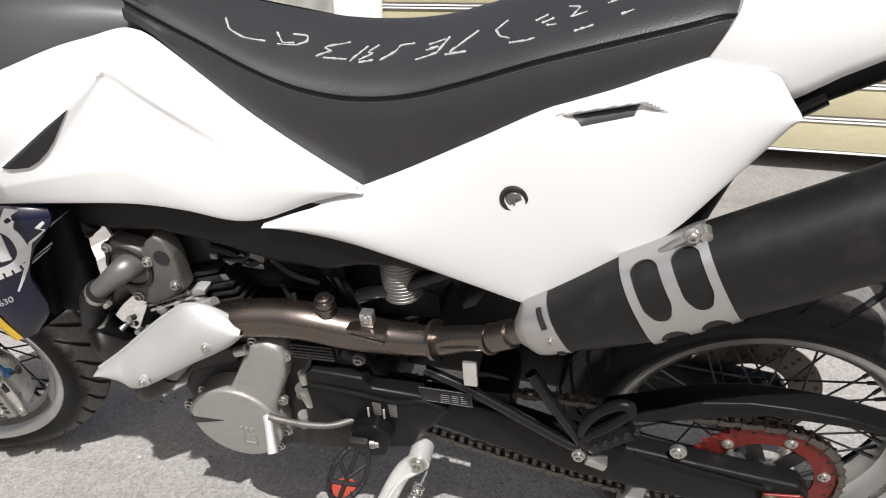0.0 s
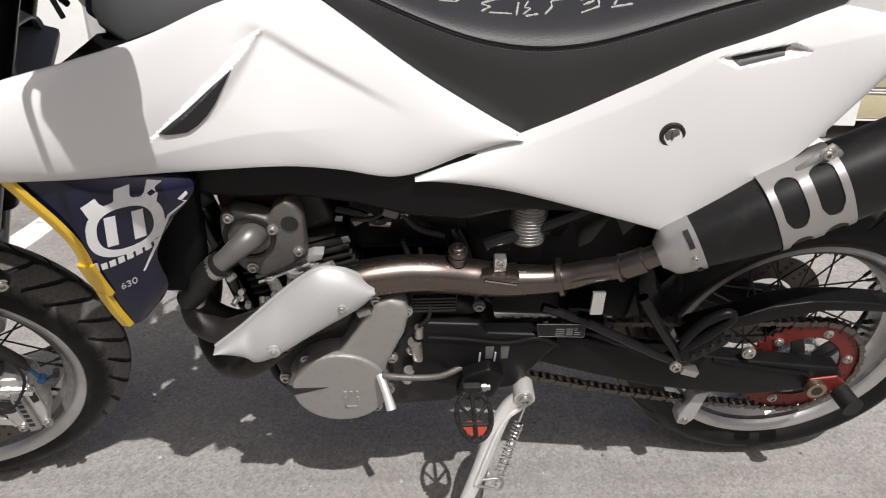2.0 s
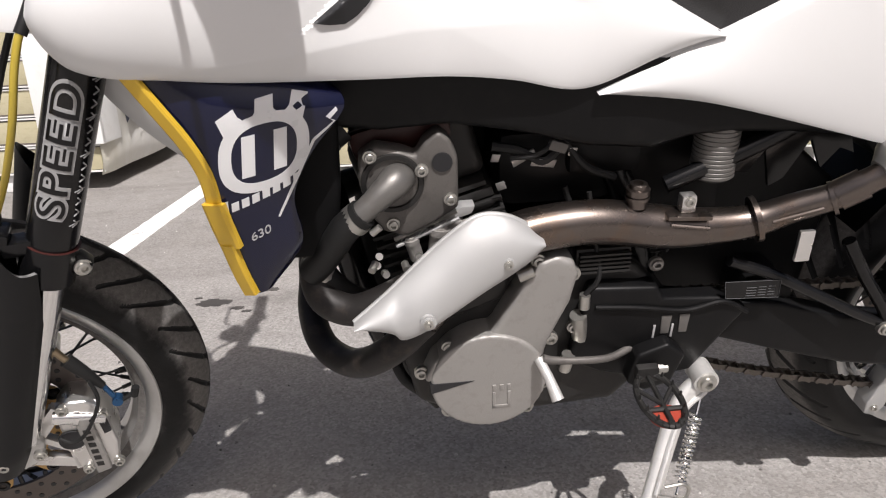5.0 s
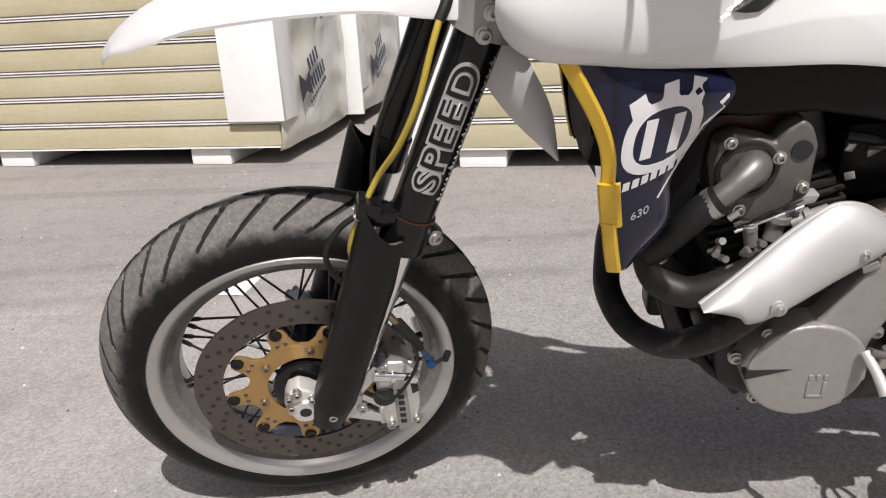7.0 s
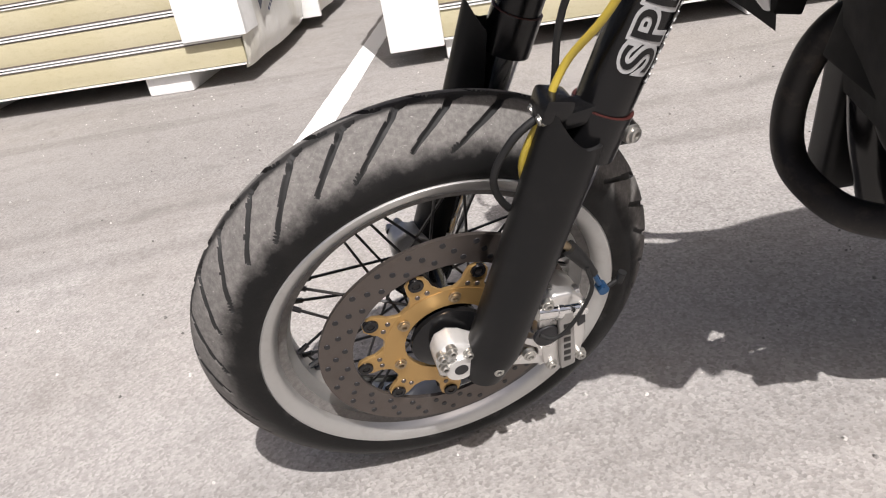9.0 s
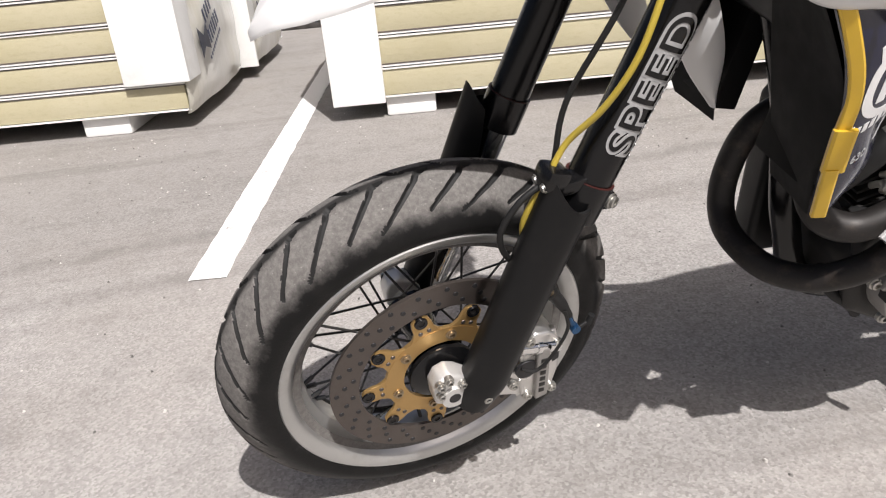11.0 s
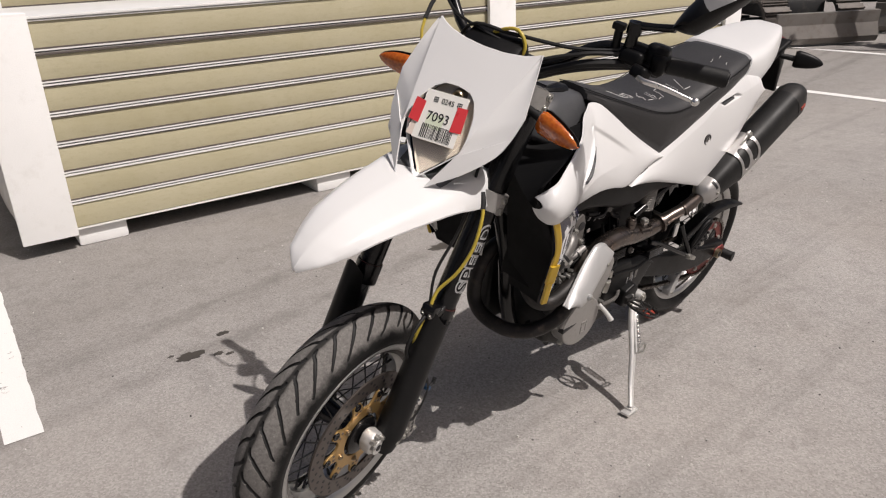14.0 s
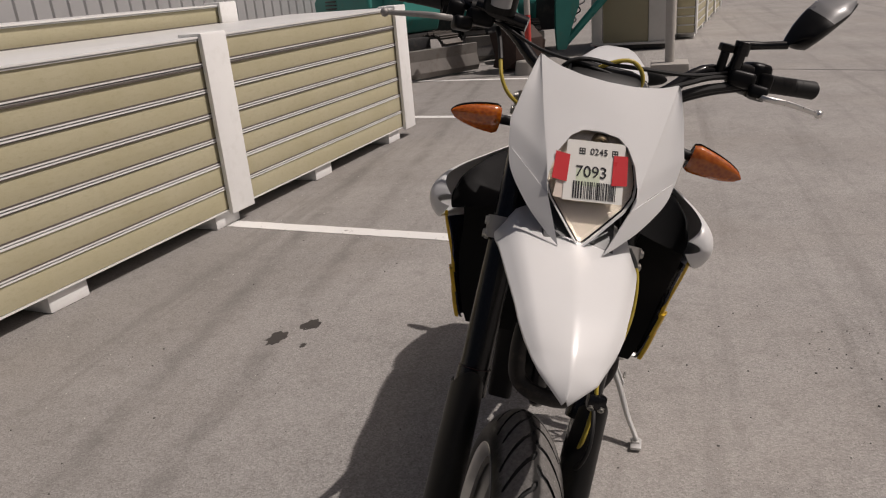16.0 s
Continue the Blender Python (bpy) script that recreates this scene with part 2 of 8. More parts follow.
def asphalt_material():
    """Sun-bleached asphalt: pale aggregate in grey binder, mottled, with faint dark wheel streaks."""
    m, nt, p, links = nodes_of("asphalt")
    co = coords(nt)
    vor = nt.nodes.new("ShaderNodeTexVoronoi")
    vor.inputs["Scale"].default_value = 190
    links.new(co, vor.inputs["Vector"])
    cell = ramp(nt, vor.outputs["Color"], 0.1, 0.95)
    grit = noise_tex(nt, co, 240, 6, 0.8)
    mid = noise_tex(nt, co, 9, 6, 0.65)
    big = noise_tex(nt, co, 0.9, 5, 0.6)
    base = mixc(nt, ramp(nt, big, 0.30, 0.72), (0.255, 0.241, 0.228), (0.405, 0.386, 0.367))
    base = mixc(nt, 0.36, base, mixc(nt, cell, (0.11, 0.103, 0.096), (0.56, 0.54, 0.515)))
    base = mixc(nt, ramp(nt, grit, 0.60, 0.76), base, (0.60, 0.58, 0.555))
    base = mixc(nt, ramp(nt, grit, 0.22, 0.40, (1, 1, 1, 1), (0, 0, 0, 1)), base, (0.10, 0.092, 0.086))
    base = mixc(nt, ramp(nt, mid, 0.50, 0.78), base, mixc(nt, 0.50, base, (0.17, 0.16, 0.15)))
    base = mixc(nt, ramp(nt, noise_tex(nt, co, 34, 6, 0.7), 0.58, 0.80), base, (0.45, 0.43, 0.41))
    st = nt.nodes.new("ShaderNodeMapping")
    st.inputs["Rotation"].default_value = (0, 0, radians(7.5))
    st.inputs["Scale"].default_value = (0.10, 2.4, 1.0)
    links.new(co, st.inputs["Vector"])
    streak = ramp(nt, noise_tex(nt, st.outputs[0], 1.6, 5, 0.65), 0.54, 0.70)
    base = mixc(nt, streak, base, mixc(nt, 0.42, base, (0.12, 0.112, 0.105)))
    # ravelled patches of bare aggregate and a faint brown tinge
    stones = nt.nodes.new("ShaderNodeTexVoronoi")
    stones.inputs["Scale"].default_value = 210
    links.new(co, stones.inputs["Vector"])
    bare = ramp(nt, noise_tex(nt, co, 2.1, 8, 0.72), 0.53, 0.70, (0, 0, 0, 1), (0.50, 0.50, 0.50, 1))
    base = mixc(nt, bare, base, mixc(nt, ramp(nt, stones.outputs["Color"], 0.15, 0.85), (0.19, 0.178, 0.166), (0.46, 0.438, 0.412)))
    base = mixc(nt, ramp(nt, noise_tex(nt, co, 0.7, 5, 0.6), 0.50, 0.75, (0, 0, 0, 1), (0.30, 0.30, 0.30, 1)), base, (0.30, 0.262, 0.225))
    # darker towards the stacks, with an uneven front edge
    toward_xyz = nt.nodes.new("ShaderNodeSeparateXYZ")
    links.new(co, toward_xyz.inputs[0])
    toward_y = nt.nodes.new("ShaderNodeMath")
    toward_y.operation = "MULTIPLY_ADD"
    links.new(noise_tex(nt, co, 1.4, 5, 0.6), toward_y.inputs[0])
    toward_y.inputs[1].default_value = 1.2
    links.new(toward_xyz.outputs["Y"], toward_y.inputs[2])
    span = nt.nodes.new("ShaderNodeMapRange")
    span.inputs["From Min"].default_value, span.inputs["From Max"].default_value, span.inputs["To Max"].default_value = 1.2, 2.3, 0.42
    links.new(toward_y.outputs[0], span.inputs["Value"])
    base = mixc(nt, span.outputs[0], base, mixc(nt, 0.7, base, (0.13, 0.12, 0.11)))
    # two old wheel tracks beside the stacks
    xyz = nt.nodes.new("ShaderNodeSeparateXYZ")
    links.new(co, xyz.inputs[0])
    patchy = ramp(nt, noise_tex(nt, co, 3.2, 6, 0.7), 0.34, 0.66)
    for c0, slope in ((1.365, 0.12), (1.04, 0.105)):
        dist = nt.nodes.new("ShaderNodeMath")
        dist.operation = "MULTIPLY_ADD"
        links.new(xyz.outputs["X"], dist.inputs[0])
        dist.inputs[1].default_value, dist.inputs[2].default_value = slope, c0
        gap = nt.nodes.new("ShaderNodeMath")
        gap.operation = "SUBTRACT"
        links.new(xyz.outputs["Y"], gap.inputs[0])
        links.new(dist.outputs[0], gap.inputs[1])
        away = nt.nodes.new("ShaderNodeMath")
        away.operation = "ABSOLUTE"
        links.new(gap.outputs[0], away.inputs[0])
        inside = ramp(nt, away.outputs[0], 0.015, 0.075, (0.55, 0.55, 0.55, 1), (0, 0, 0, 1))
        base = mixc(nt, mixc(nt, 1.0, inside, patchy, "MULTIPLY"), base, (0.13, 0.122, 0.115))
    base = mixc(nt, 0.07, base, (0.05, 0.046, 0.042))
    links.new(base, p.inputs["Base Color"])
    p.inputs["Roughness"].default_value = 0.88
    p.inputs["Specular IOR Level"].default_value = 0.3
    h = mixc(nt, bare, mixc(nt, 0.5, vor.outputs["Distance"], grit), stones.outputs["Distance"])
    links.new(bump_of(nt, mid, 0.15, 0.01, bump_of(nt, h, 0.55, 0.004)), p.inputs["Normal"])


def road_paint_material():
    """White road paint, worn through to the asphalt in places."""
    m, nt, p, links = nodes_of("road_paint")
    co = coords(nt)
    wear, grit = noise_tex(nt, co, 11, 8, 0.72), noise_tex(nt, co, 260, 3)
    col = mixc(nt, grit, (0.66, 0.655, 0.635), (0.80, 0.795, 0.775))
    col = mixc(nt, ramp(nt, wear, 0.62, 0.68), col, (0.27, 0.255, 0.24))
    links.new(col, p.inputs["Base Color"])
    p.inputs["Roughness"].default_value = 0.75
    links.new(bump_of(nt, grit, 0.5, 0.003), p.inputs["Normal"])


def chip_material():
    """Stone chips, each of its own tone."""
    m, nt, p, links = nodes_of("stone_chip")
    geo = nt.nodes.new("ShaderNodeNewGeometry")
    tone = ramp(nt, geo.outputs["Random Per Island"], 0.25, 0.8, (0.10, 0.095, 0.09, 1), (0.56, 0.54, 0.51, 1))
    links.new(mixc(nt, noise_tex(nt, coords(nt), 300, 3), tone, mixc(nt, 0.3, tone, (0.3, 0.28, 0.26))), p.inputs["Base Color"])
    p.inputs["Roughness"].default_value = 0.85


chip_material()


def tyre_material():
    """Tyre rubber; the running band is scuffed grey and dusty, the flanks are darker and smoother."""
    m, nt, p, links = nodes_of("tyre_rubber")
    co = coords(nt)
    sep = nt.nodes.new("ShaderNodeSeparateXYZ")
    links.new(co, sep.inputs[0])
    ab = nt.nodes.new("ShaderNodeMath")
    ab.operation = "ABSOLUTE"
    links.new(sep.outputs["Y"], ab.inputs[0])
    wob = nt.nodes.new("ShaderNodeMath")
    wob.operation = "MULTIPLY_ADD"
    links.new(noise_tex(nt, co, 26, 5, 0.7), wob.inputs[0])
    wob.inputs[1].default_value = 0.022
    links.new(ab.outputs[0], wob.inputs[2])
    band = ramp(nt, wob.outputs[0], 0.0545, 0.0650, (1, 1, 1, 1), (0, 0, 0, 1))
    mid_ = nt.nodes.new("ShaderNodeMath")
    mid_.operation = "MULTIPLY_ADD"
    links.new(noise_tex(nt, co, 40, 4, 0.6), mid_.inputs[0])
    mid_.inputs[1].default_value = 0.008
    links.new(ab.outputs[0], mid_.inputs[2])
    crown = ramp(nt, mid_.outputs[0], 0.0085, 0.0125)
    dust = noise_tex(nt, co, 140, 6, 0.75)
    worn = mixc(nt, ramp(nt, dust, 0.40, 0.74), (0.112, 0.106, 0.100), (0.195, 0.185, 0.175))
    worn = mixc(nt, ramp(nt, noise_tex(nt, co, 330, 3, 0.6), 0.66, 0.76), worn, (0.30, 0.286, 0.272))
    flank = mixc(nt, ramp(nt, noise_tex(nt, co, 30, 6), 0.5, 0.8), (0.005, 0.005, 0.005), (0.011, 0.0105, 0.010))
    p.inputs["Specular IOR Level"].default_value = 0.22
    worn = mixc(nt, crown, (0.022, 0.021, 0.020), worn)
    links.new(mixc(nt, band, flank, worn), p.inputs["Base Color"])
    links.new(ramp(nt, band, 0.0, 1.0, (0.48, 0.48, 0.48, 1), (0.85, 0.85, 0.85, 1)), p.inputs["Roughness"])
    links.new(bump_of(nt, dust, 0.35, 0.001), p.inputs["Normal"])


# clean rubber in the grooves, with their shade put into the black
surface("groove_rubber", (0.004, 0.004, 0.004), 0.7, var=0.2, scale=60, grain=500, bump=0.2)


def seat_material():
    m, nt, p, links = nodes_of("seat_vinyl")
    co = coords(nt)
    vor = nt.nodes.new("ShaderNodeTexVoronoi")
    vor.inputs["Scale"].default_value = 520
    links.new(co, vor.inputs["Vector"])
    big = noise_tex(nt, co, 16, 5, 0.6)
    links.new(mixc(nt, big, (0.020, 0.020, 0.021), (0.032, 0.031, 0.032)), p.inputs["Base Color"])
    p.inputs["Roughness"].default_value = 0.50
    links.new(bump_of(nt, vor.outputs["Distance"], 0.35, 0.0008), p.inputs["Normal"])


def glass_material(name, color, rough=0.03, alpha=None):
    m, nt, p, links = nodes_of(name)
    co = coords(nt)
    n = noise_tex(nt, co, 60, 3)
    links.new(mixc(nt, n, [c * 0.9 for c in color], color), p.inputs["Base Color"])
    p.inputs["Roughness"].default_value = rough
    p.inputs["Transmission Weight"].default_value = 1.0
    p.inputs["IOR"].default_value = 1.45
    links.new(bump_of(nt, n, 0.05, 0.001), p.inputs["Normal"])


def amber_material():
    """Amber lens with a prism pattern inside."""
    m, nt, p, links = nodes_of("amber_lens")
    co = coords(nt)
    ch = nt.nodes.new("ShaderNodeTexVoronoi")
    ch.inputs["Scale"].default_value = 140
    links.new(co, ch.inputs["Vector"])
    links.new(mixc(nt, ch.outputs["Distance"], (0.30, 0.055, 0.004), (0.50, 0.13, 0.010)), p.inputs["Base Color"])
    p.inputs["Roughness"].default_value = 0.12
    p.inputs["Subsurface Weight"].default_value = 0.25
    p.inputs["Subsurface Radius"].default_value = (0.01, 0.004, 0.001)
    p.inputs["Coat Weight"].default_value = 0.8
    links.new(bump_of(nt, ch.outputs["Distance"], 0.4, 0.001), p.inputs["Normal"])


wool_material(), film_material(), asphalt_material(), road_paint_material(), tyre_material(), seat_material(), amber_material()
glass_material("clear_lens", (0.98, 0.98, 0.97))
surface("mirror_glass", (0.86, 0.86, 0.87), 0.03, metal=1.0, var=0.0, bump=0.0, rough_var=0.01)

# ---------------------------------------------------------------- mesh helpers
from mathutils.bvhtree import BVHTree


def catmull(pts, n):
    """n + 1 points evenly spaced on a smooth curve through pts."""
    pts = [Vector(p) for p in pts]
    ext = [2 * pts[0] - pts[1], *pts, 2 * pts[-1] - pts[-2]]
    fine = []
    for i in range(1, len(ext) - 2):
        a, b, c, d = ext[i - 1:i + 3]
        for k in range(12):
            t = k / 12
            fine.append(0.5 * (2 * b + (c - a) * t + (2 * a - 5 * b + 4 * c - d) * t * t + (3 * b - a - 3 * c + d) * t ** 3))
    fine.append(pts[-1])
    return even(fine, n)


def even(pts, n):
    """n + 1 points evenly spaced along a polyline."""
    pts = [Vector(p) for p in pts]
    run = [0.0]
    for a, b in zip(pts, pts[1:]):
        run.append(run[-1] + (b - a).length)
    out, j = [], 0
    for k in range(n + 1):
        s = run[-1] * k / n
        while j < len(pts) - 2 and run[j + 1] < s:
            j += 1
        span = run[j + 1] - run[j]
        out.append(pts[j].lerp(pts[j + 1], (s - run[j]) / span if span > 1e-9 else 0))
    return out


def smoothed(bm, angle=38):
    bmesh.ops.recalc_face_normals(bm, faces=bm.faces)
    for f in bm.faces:
        f.smooth = True
    for e in bm.edges:
        if len(e.link_faces) == 2 and e.calc_face_angle(0) > radians(angle):
            e.smooth = False
    return bm


def grid(bm, rows, close_u=False, close_v=False):
    """Quads between rows of equally many points. close_v: each row is a ring."""
    vs = [[bm.verts.new(p) for p in row] for row in rows]
    nu, nv = len(vs), len(vs[0])
    for i in range(nu if close_u else nu - 1):
        for j in range(nv if close_v else nv - 1):
            q = (vs[i][j], vs[i][(j + 1) % nv], vs[(i + 1) % nu][(j + 1) % nv], vs[(i + 1) % nu][j])
            bm.faces.new(q)
    return vs


def loft(sections, caps=True):
    """A closed skin over rings of points."""
    bm = bmesh.new()
    vs = grid(bm, sections, close_v=True)
    if caps:
        bm.faces.new(vs[0][::-1])
        bm.faces.new(vs[-1])
    return bm


def frames_along(pts):
    """Tangent and two normals at each point, carried without twist."""
    out, up = [], Vector((0.13, 0.31, 0.94))
    for i, p in enumerate(pts):
        t = (pts[min(i + 1, len(pts) - 1)] - pts[max(i - 1, 0)]).normalized()
        a = (up - t * up.dot(t)).normalized()
        up = a
        out.append((t, a, t.cross(a)))
    return out


def tube(pts, r, n=None, seg=12, smooth=True, flat=1.0):
    """A round pipe along pts; r is one radius or one for each point."""
    n = n or 6 * (len(pts) - 1)
    line = catmull(pts, n) if smooth and len(pts) > 2 else even(pts, n)
    radii = r if isinstance(r, (list, tuple)) else [r] * 2
    rings = []
    for i, (p, (t, a, b)) in enumerate(zip(line, frames_along(line))):
        x = i / n * (len(radii) - 1)
        k = min(int(x), len(radii) - 2)
        rad = radii[k] + (radii[k + 1] - radii[k]) * (x - k)
        rings.append([p + rad * (math.cos(w) * a + flat * math.sin(w) * b) for w in (math.tau * j / seg for j in range(seg))])
    return loft(rings)


def rod(p0, p1, r, r1=None, seg=12):
    return tube([p0, p1], [r, r if r1 is None else r1], n=1, seg=seg)


def lathe(profile, seg=48, centre=(0, 0, 0), closed=True):
    """Turns (radius, y) points about the y axis through centre."""
    bm = bmesh.new()
    c = Vector(centre)
    rows = [[c + Vector((r * math.cos(w), y, r * math.sin(w))) for r, y in profile] for w in (math.tau * i / seg for i in range(seg))]
    grid(bm, rows, close_u=True, close_v=closed)
    return bm


def prism(outline, y0, y1, bevel=0.003, steps=1):
    """An x-z outline pulled from y0 to y1, with rounded edges."""
    bm = bmesh.new()
    lo, hi = [bm.verts.new((x, y0, z)) for x, z in outline], [bm.verts.new((x, y1, z)) for x, z in outline]
    bm.faces.new(lo), bm.faces.new(hi[::-1])
    n = len(lo)
    for i in range(n):
        bm.faces.new((lo[i], lo[(i + 1) % n], hi[(i + 1) % n], hi[i]))
    bmesh.ops.recalc_face_normals(bm, faces=bm.faces)
    if bevel:
        bmesh.ops.bevel(bm, geom=list(bm.edges), offset=bevel, segments=steps + 1, affect="EDGES", profile=0.6, clamp_overlap=True)
    return bm


def block(size, centre=(0, 0, 0), bevel=0.003, turn=None, steps=2):
    bm = bmesh.new()
    bmesh.ops.create_cube(bm, size=1.0)
    bmesh.ops.scale(bm, vec=size, verts=bm.verts)
    if bevel:
        bmesh.ops.bevel(bm, geom=list(bm.edges), offset=bevel, segments=steps, affect="EDGES", profile=0.6, clamp_overlap=True)
    m = Matrix.Translation(centre)
    if turn:
        m = m @ Euler([radians(a) for a in turn]).to_matrix().to_4x4()
    bmesh.ops.transform(bm, matrix=m, verts=bm.verts)
    return bm


def joined(*bms):
    """One bmesh out of several that belong to one part."""
    out = bms[0]
    for b in bms[1:]:
        me = bpy.data.meshes.new("tmp")
        b.to_mesh(me)
        b.free()
        out.from_mesh(me)
        bpy.data.meshes.remove(me)
    return out


def moved(bm, m):
    bmesh.ops.transform(bm, matrix=m, verts=bm.verts)
    return bm


def mirrored(bm):
    """The same shape on the other side of the machine."""
    for v in bm.verts:
        v.co.y = -v.co.y
    bmesh.ops.reverse_faces(bm, faces=bm.faces)
    return bm


def hexbolt(p, way, r, h=0.006, washer=True, seg=6):
    """A bolt head with a flange and a socket, standing at p and pointing along way."""
    bm = bmesh.new()
    z = Vector(way).normalized()
    a = z.orthogonal().normalized()
    b = z.cross(a)
    p = Vector(p)

    def ring(rad, hh, s):
        return [p + z * hh + rad * (math.cos(math.tau * k / s) * a + math.sin(math.tau * k / s) * b) for k in range(s)]
    s = 18
    rings = [ring(r * 1.35, -0.004, s), ring(r * 1.35, h * 0.3, s), ring(r, h * 0.38, s), ring(r, h * 0.9, s), ring(r * 0.86, h, s), ring(r * 0.55, h, s), ring(r * 0.5, h * 0.35, s)]
    if not washer:
        rings = rings[2:]
        rings.insert(0, ring(r, -0.004, s))
    vs = grid(bm, rings, close_v=True)
    bm.faces.new(vs[-1])
    return bm


def shell(top, bottom, n, m, bulge=0.0, thick=0.003, side=-1, shape=None):
    """A curved panel between two edges. bulge swells it outwards; shape(p, u, v) adds to y; thick goes inwards."""
    t, b = catmull(top, n), catmull(bottom, n)
    rows = []
    for i in range(n + 1):
        row = []
        for j in range(m + 1):
            v = j / m
            p = t[i].lerp(b[i], v)
            p.y += side * bulge * (4 * v * (1 - v)) ** 0.8
            if shape:
                p.y += side * shape(p, i / n, v)
            row.append(p)
        rows.append(row)
    inner = [[p + Vector((0, -side * thick, 0)) for p in row] for row in rows]
    bm = bmesh.new()
    o, k = grid(bm, rows), grid(bm, inner)
    rim_o = [r[0] for r in o] + o[-1][1:] + [r[-1] for r in o[-2::-1]] + o[0][-2:0:-1]
    rim_k = [r[0] for r in k] + k[-1][1:] + [r[-1] for r in k[-2::-1]] + k[0][-2:0:-1]
    for i in range(len(rim_o)):
        j = (i + 1) % len(rim_o)
        bm.faces.new((rim_o[i], rim_o[j], rim_k[j], rim_k[i]))
    bmesh.ops.remove_doubles(bm, verts=bm.verts, dist=1e-6)
    return bm


def mesh_of(name, bm, material, angle=38):
    smoothed(bm, angle)
    me = bpy.data.meshes.new(name)
    bm.to_mesh(me)
    bm.free()
    me.materials.append(MATS[material])
    return me


STEER_TURN = Matrix.Identity(4)


def part(name, bm, material, parent, label="", steer=False, angle=38):
    """Links a bmesh as one mesh object under a thing or a part."""
    ob = new(name, mesh_of(name, bm, material, angle))
    ob.parent = parent
    if steer:
        ob.matrix_local = STEER_TURN
    return tagged(ob, label)


def again(ob, m):
    """A further object on the same mesh, under the same parent, at the local pose m."""
    c = ob.copy()
    scene.collection.objects.link(c)
    c.matrix_local = m
    return c


def lettering(body, height, thick=0.0004, grow=0.0):
    """Built-in font as mesh, in the x-y plane, centred."""
    cu = bpy.data.curves.new("letters", "FONT")
    cu.offset = grow
    cu.body, cu.size, cu.extrude, cu.align_x, cu.align_y = body, height, thick, "CENTER", "CENTER"
    ob = bpy.data.objects.new("letters", cu)
    scene.collection.objects.link(ob)
    dg = bpy.context.evaluated_depsgraph_get()
    me = bpy.data.meshes.new_from_object(ob.evaluated_get(dg))
    bpy.data.objects.remove(ob)
    bm = bmesh.new()
    bm.from_mesh(me)
    bpy.data.meshes.remove(me)
    bpy.data.curves.remove(cu)
    return bm


def tree_of(ob):
    """The faces of a built part, to lay thin things on."""
    me = ob.data
    return BVHTree.FromPolygons([v.co[:] for v in me.vertices], [p.vertices[:] for p in me.polygons])


def laid_on(tree, x, z, side=-1, lift=0.0008):
    hit = tree.ray_cast(Vector((x, side * 0.6, z)), Vector((0, -side, 0)))[0]
    return (hit.y if hit else side * 0.12) + side * lift


def patch(tree, outlines, side=-1, lift=0.0008, cuts=2):
    """Thin x-z shapes that follow the outside of a panel."""
    bm = bmesh.new()
    for o in outlines:
        bm.faces.new([bm.verts.new((x, 0, z)) for x, z in o])
    bmesh.ops.remove_doubles(bm, verts=bm.verts, dist=1e-5)
    bmesh.ops.triangulate(bm, faces=list(bm.faces))
    if cuts:
        bmesh.ops.subdivide_edges(bm, edges=list(bm.edges), cuts=cuts, use_grid_fill=True)
    for v in bm.verts:
        v.co.y = laid_on(tree, v.co.x, v.co.z, side, lift)
    ex = bmesh.ops.extrude_face_region(bm, geom=list(bm.faces))
    for v in ex["geom"]:
        if isinstance(v, bmesh.types.BMVert):
            v.co.y -= side * 0.0012
    return bm


def flat_poly(outline, thick=0.0006):
    """A thin x-y shape of some thickness."""
    bm = bmesh.new()
    f = bm.faces.new([bm.verts.new((x, y, 0)) for x, y in outline])
    ex = bmesh.ops.extrude_face_region(bm, geom=[f])
    bmesh.ops.translate(bm, vec=(0, 0, thick), verts=[v for v in ex["geom"] if isinstance(v, bmesh.types.BMVert)])
    return bm


def bars(rects, thick=0.0006):
    """Thin upright rectangles (x0, y0, x1, y1)."""
    return joined(*[flat_poly([(a, b), (c, b), (c, d), (a, d)], thick) for a, b, c, d in rects])

# ---------------------------------------------------------------- the yard
def ground_sheet():
    bm = bmesh.new()
    edges = sorted({*[-400, -120, -40, 400, 120, 60], *[-16 + 2 * k for k in range(22)]})
    rows = [[Vector((x, y, 0)) for y in edges] for x in edges]
    grid(bm, rows)
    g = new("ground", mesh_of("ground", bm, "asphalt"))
    tagged(g, "sun-bleached grey asphalt of an open storage yard", "ground", kind="structure")


ground_sheet()
YARD = Matrix.Rotation(radians(-7.15), 4, "Z")          # rows of stacks run this way


def yard(u, v, z=0.0):
    return YARD @ Vector((u, v, z))


def painted_line(u, v0, v1, width=0.105):
    """A worn white bay line, with ragged ends and edges."""
    rng = random.Random(int(u * 100) + 7)
    n = max(8, int((v1 - v0) / 0.04))
    left, right = [], []
    for i in range(n + 1):
        v = v0 + (v1 - v0) * i / n
        left.append(yard(u - width / 2 + rng.uniform(-0.003, 0.003), v))
        right.append(yard(u + width / 2 + rng.uniform(-0.003, 0.003), v))
    bm = bmesh.new()
    rows = [[Vector((p.x, p.y, 0.0)), Vector((p.x, p.y, 0.003)), Vector((q.x, q.y, 0.003)), Vector((q.x, q.y, 0.0))] for p, q in zip(left, right)]
    grid(bm, rows)
    ob = new("painted_line", mesh_of("painted_line", bm, "road_paint"))
    tagged(ob, "worn white painted parking bay line on asphalt", "road marking", kind="structure")


painted_line(-1.335, 0.715, 5.4)
painted_line(1.69, 0.70, 5.2)
painted_line(5.03, 0.60, 5.2)
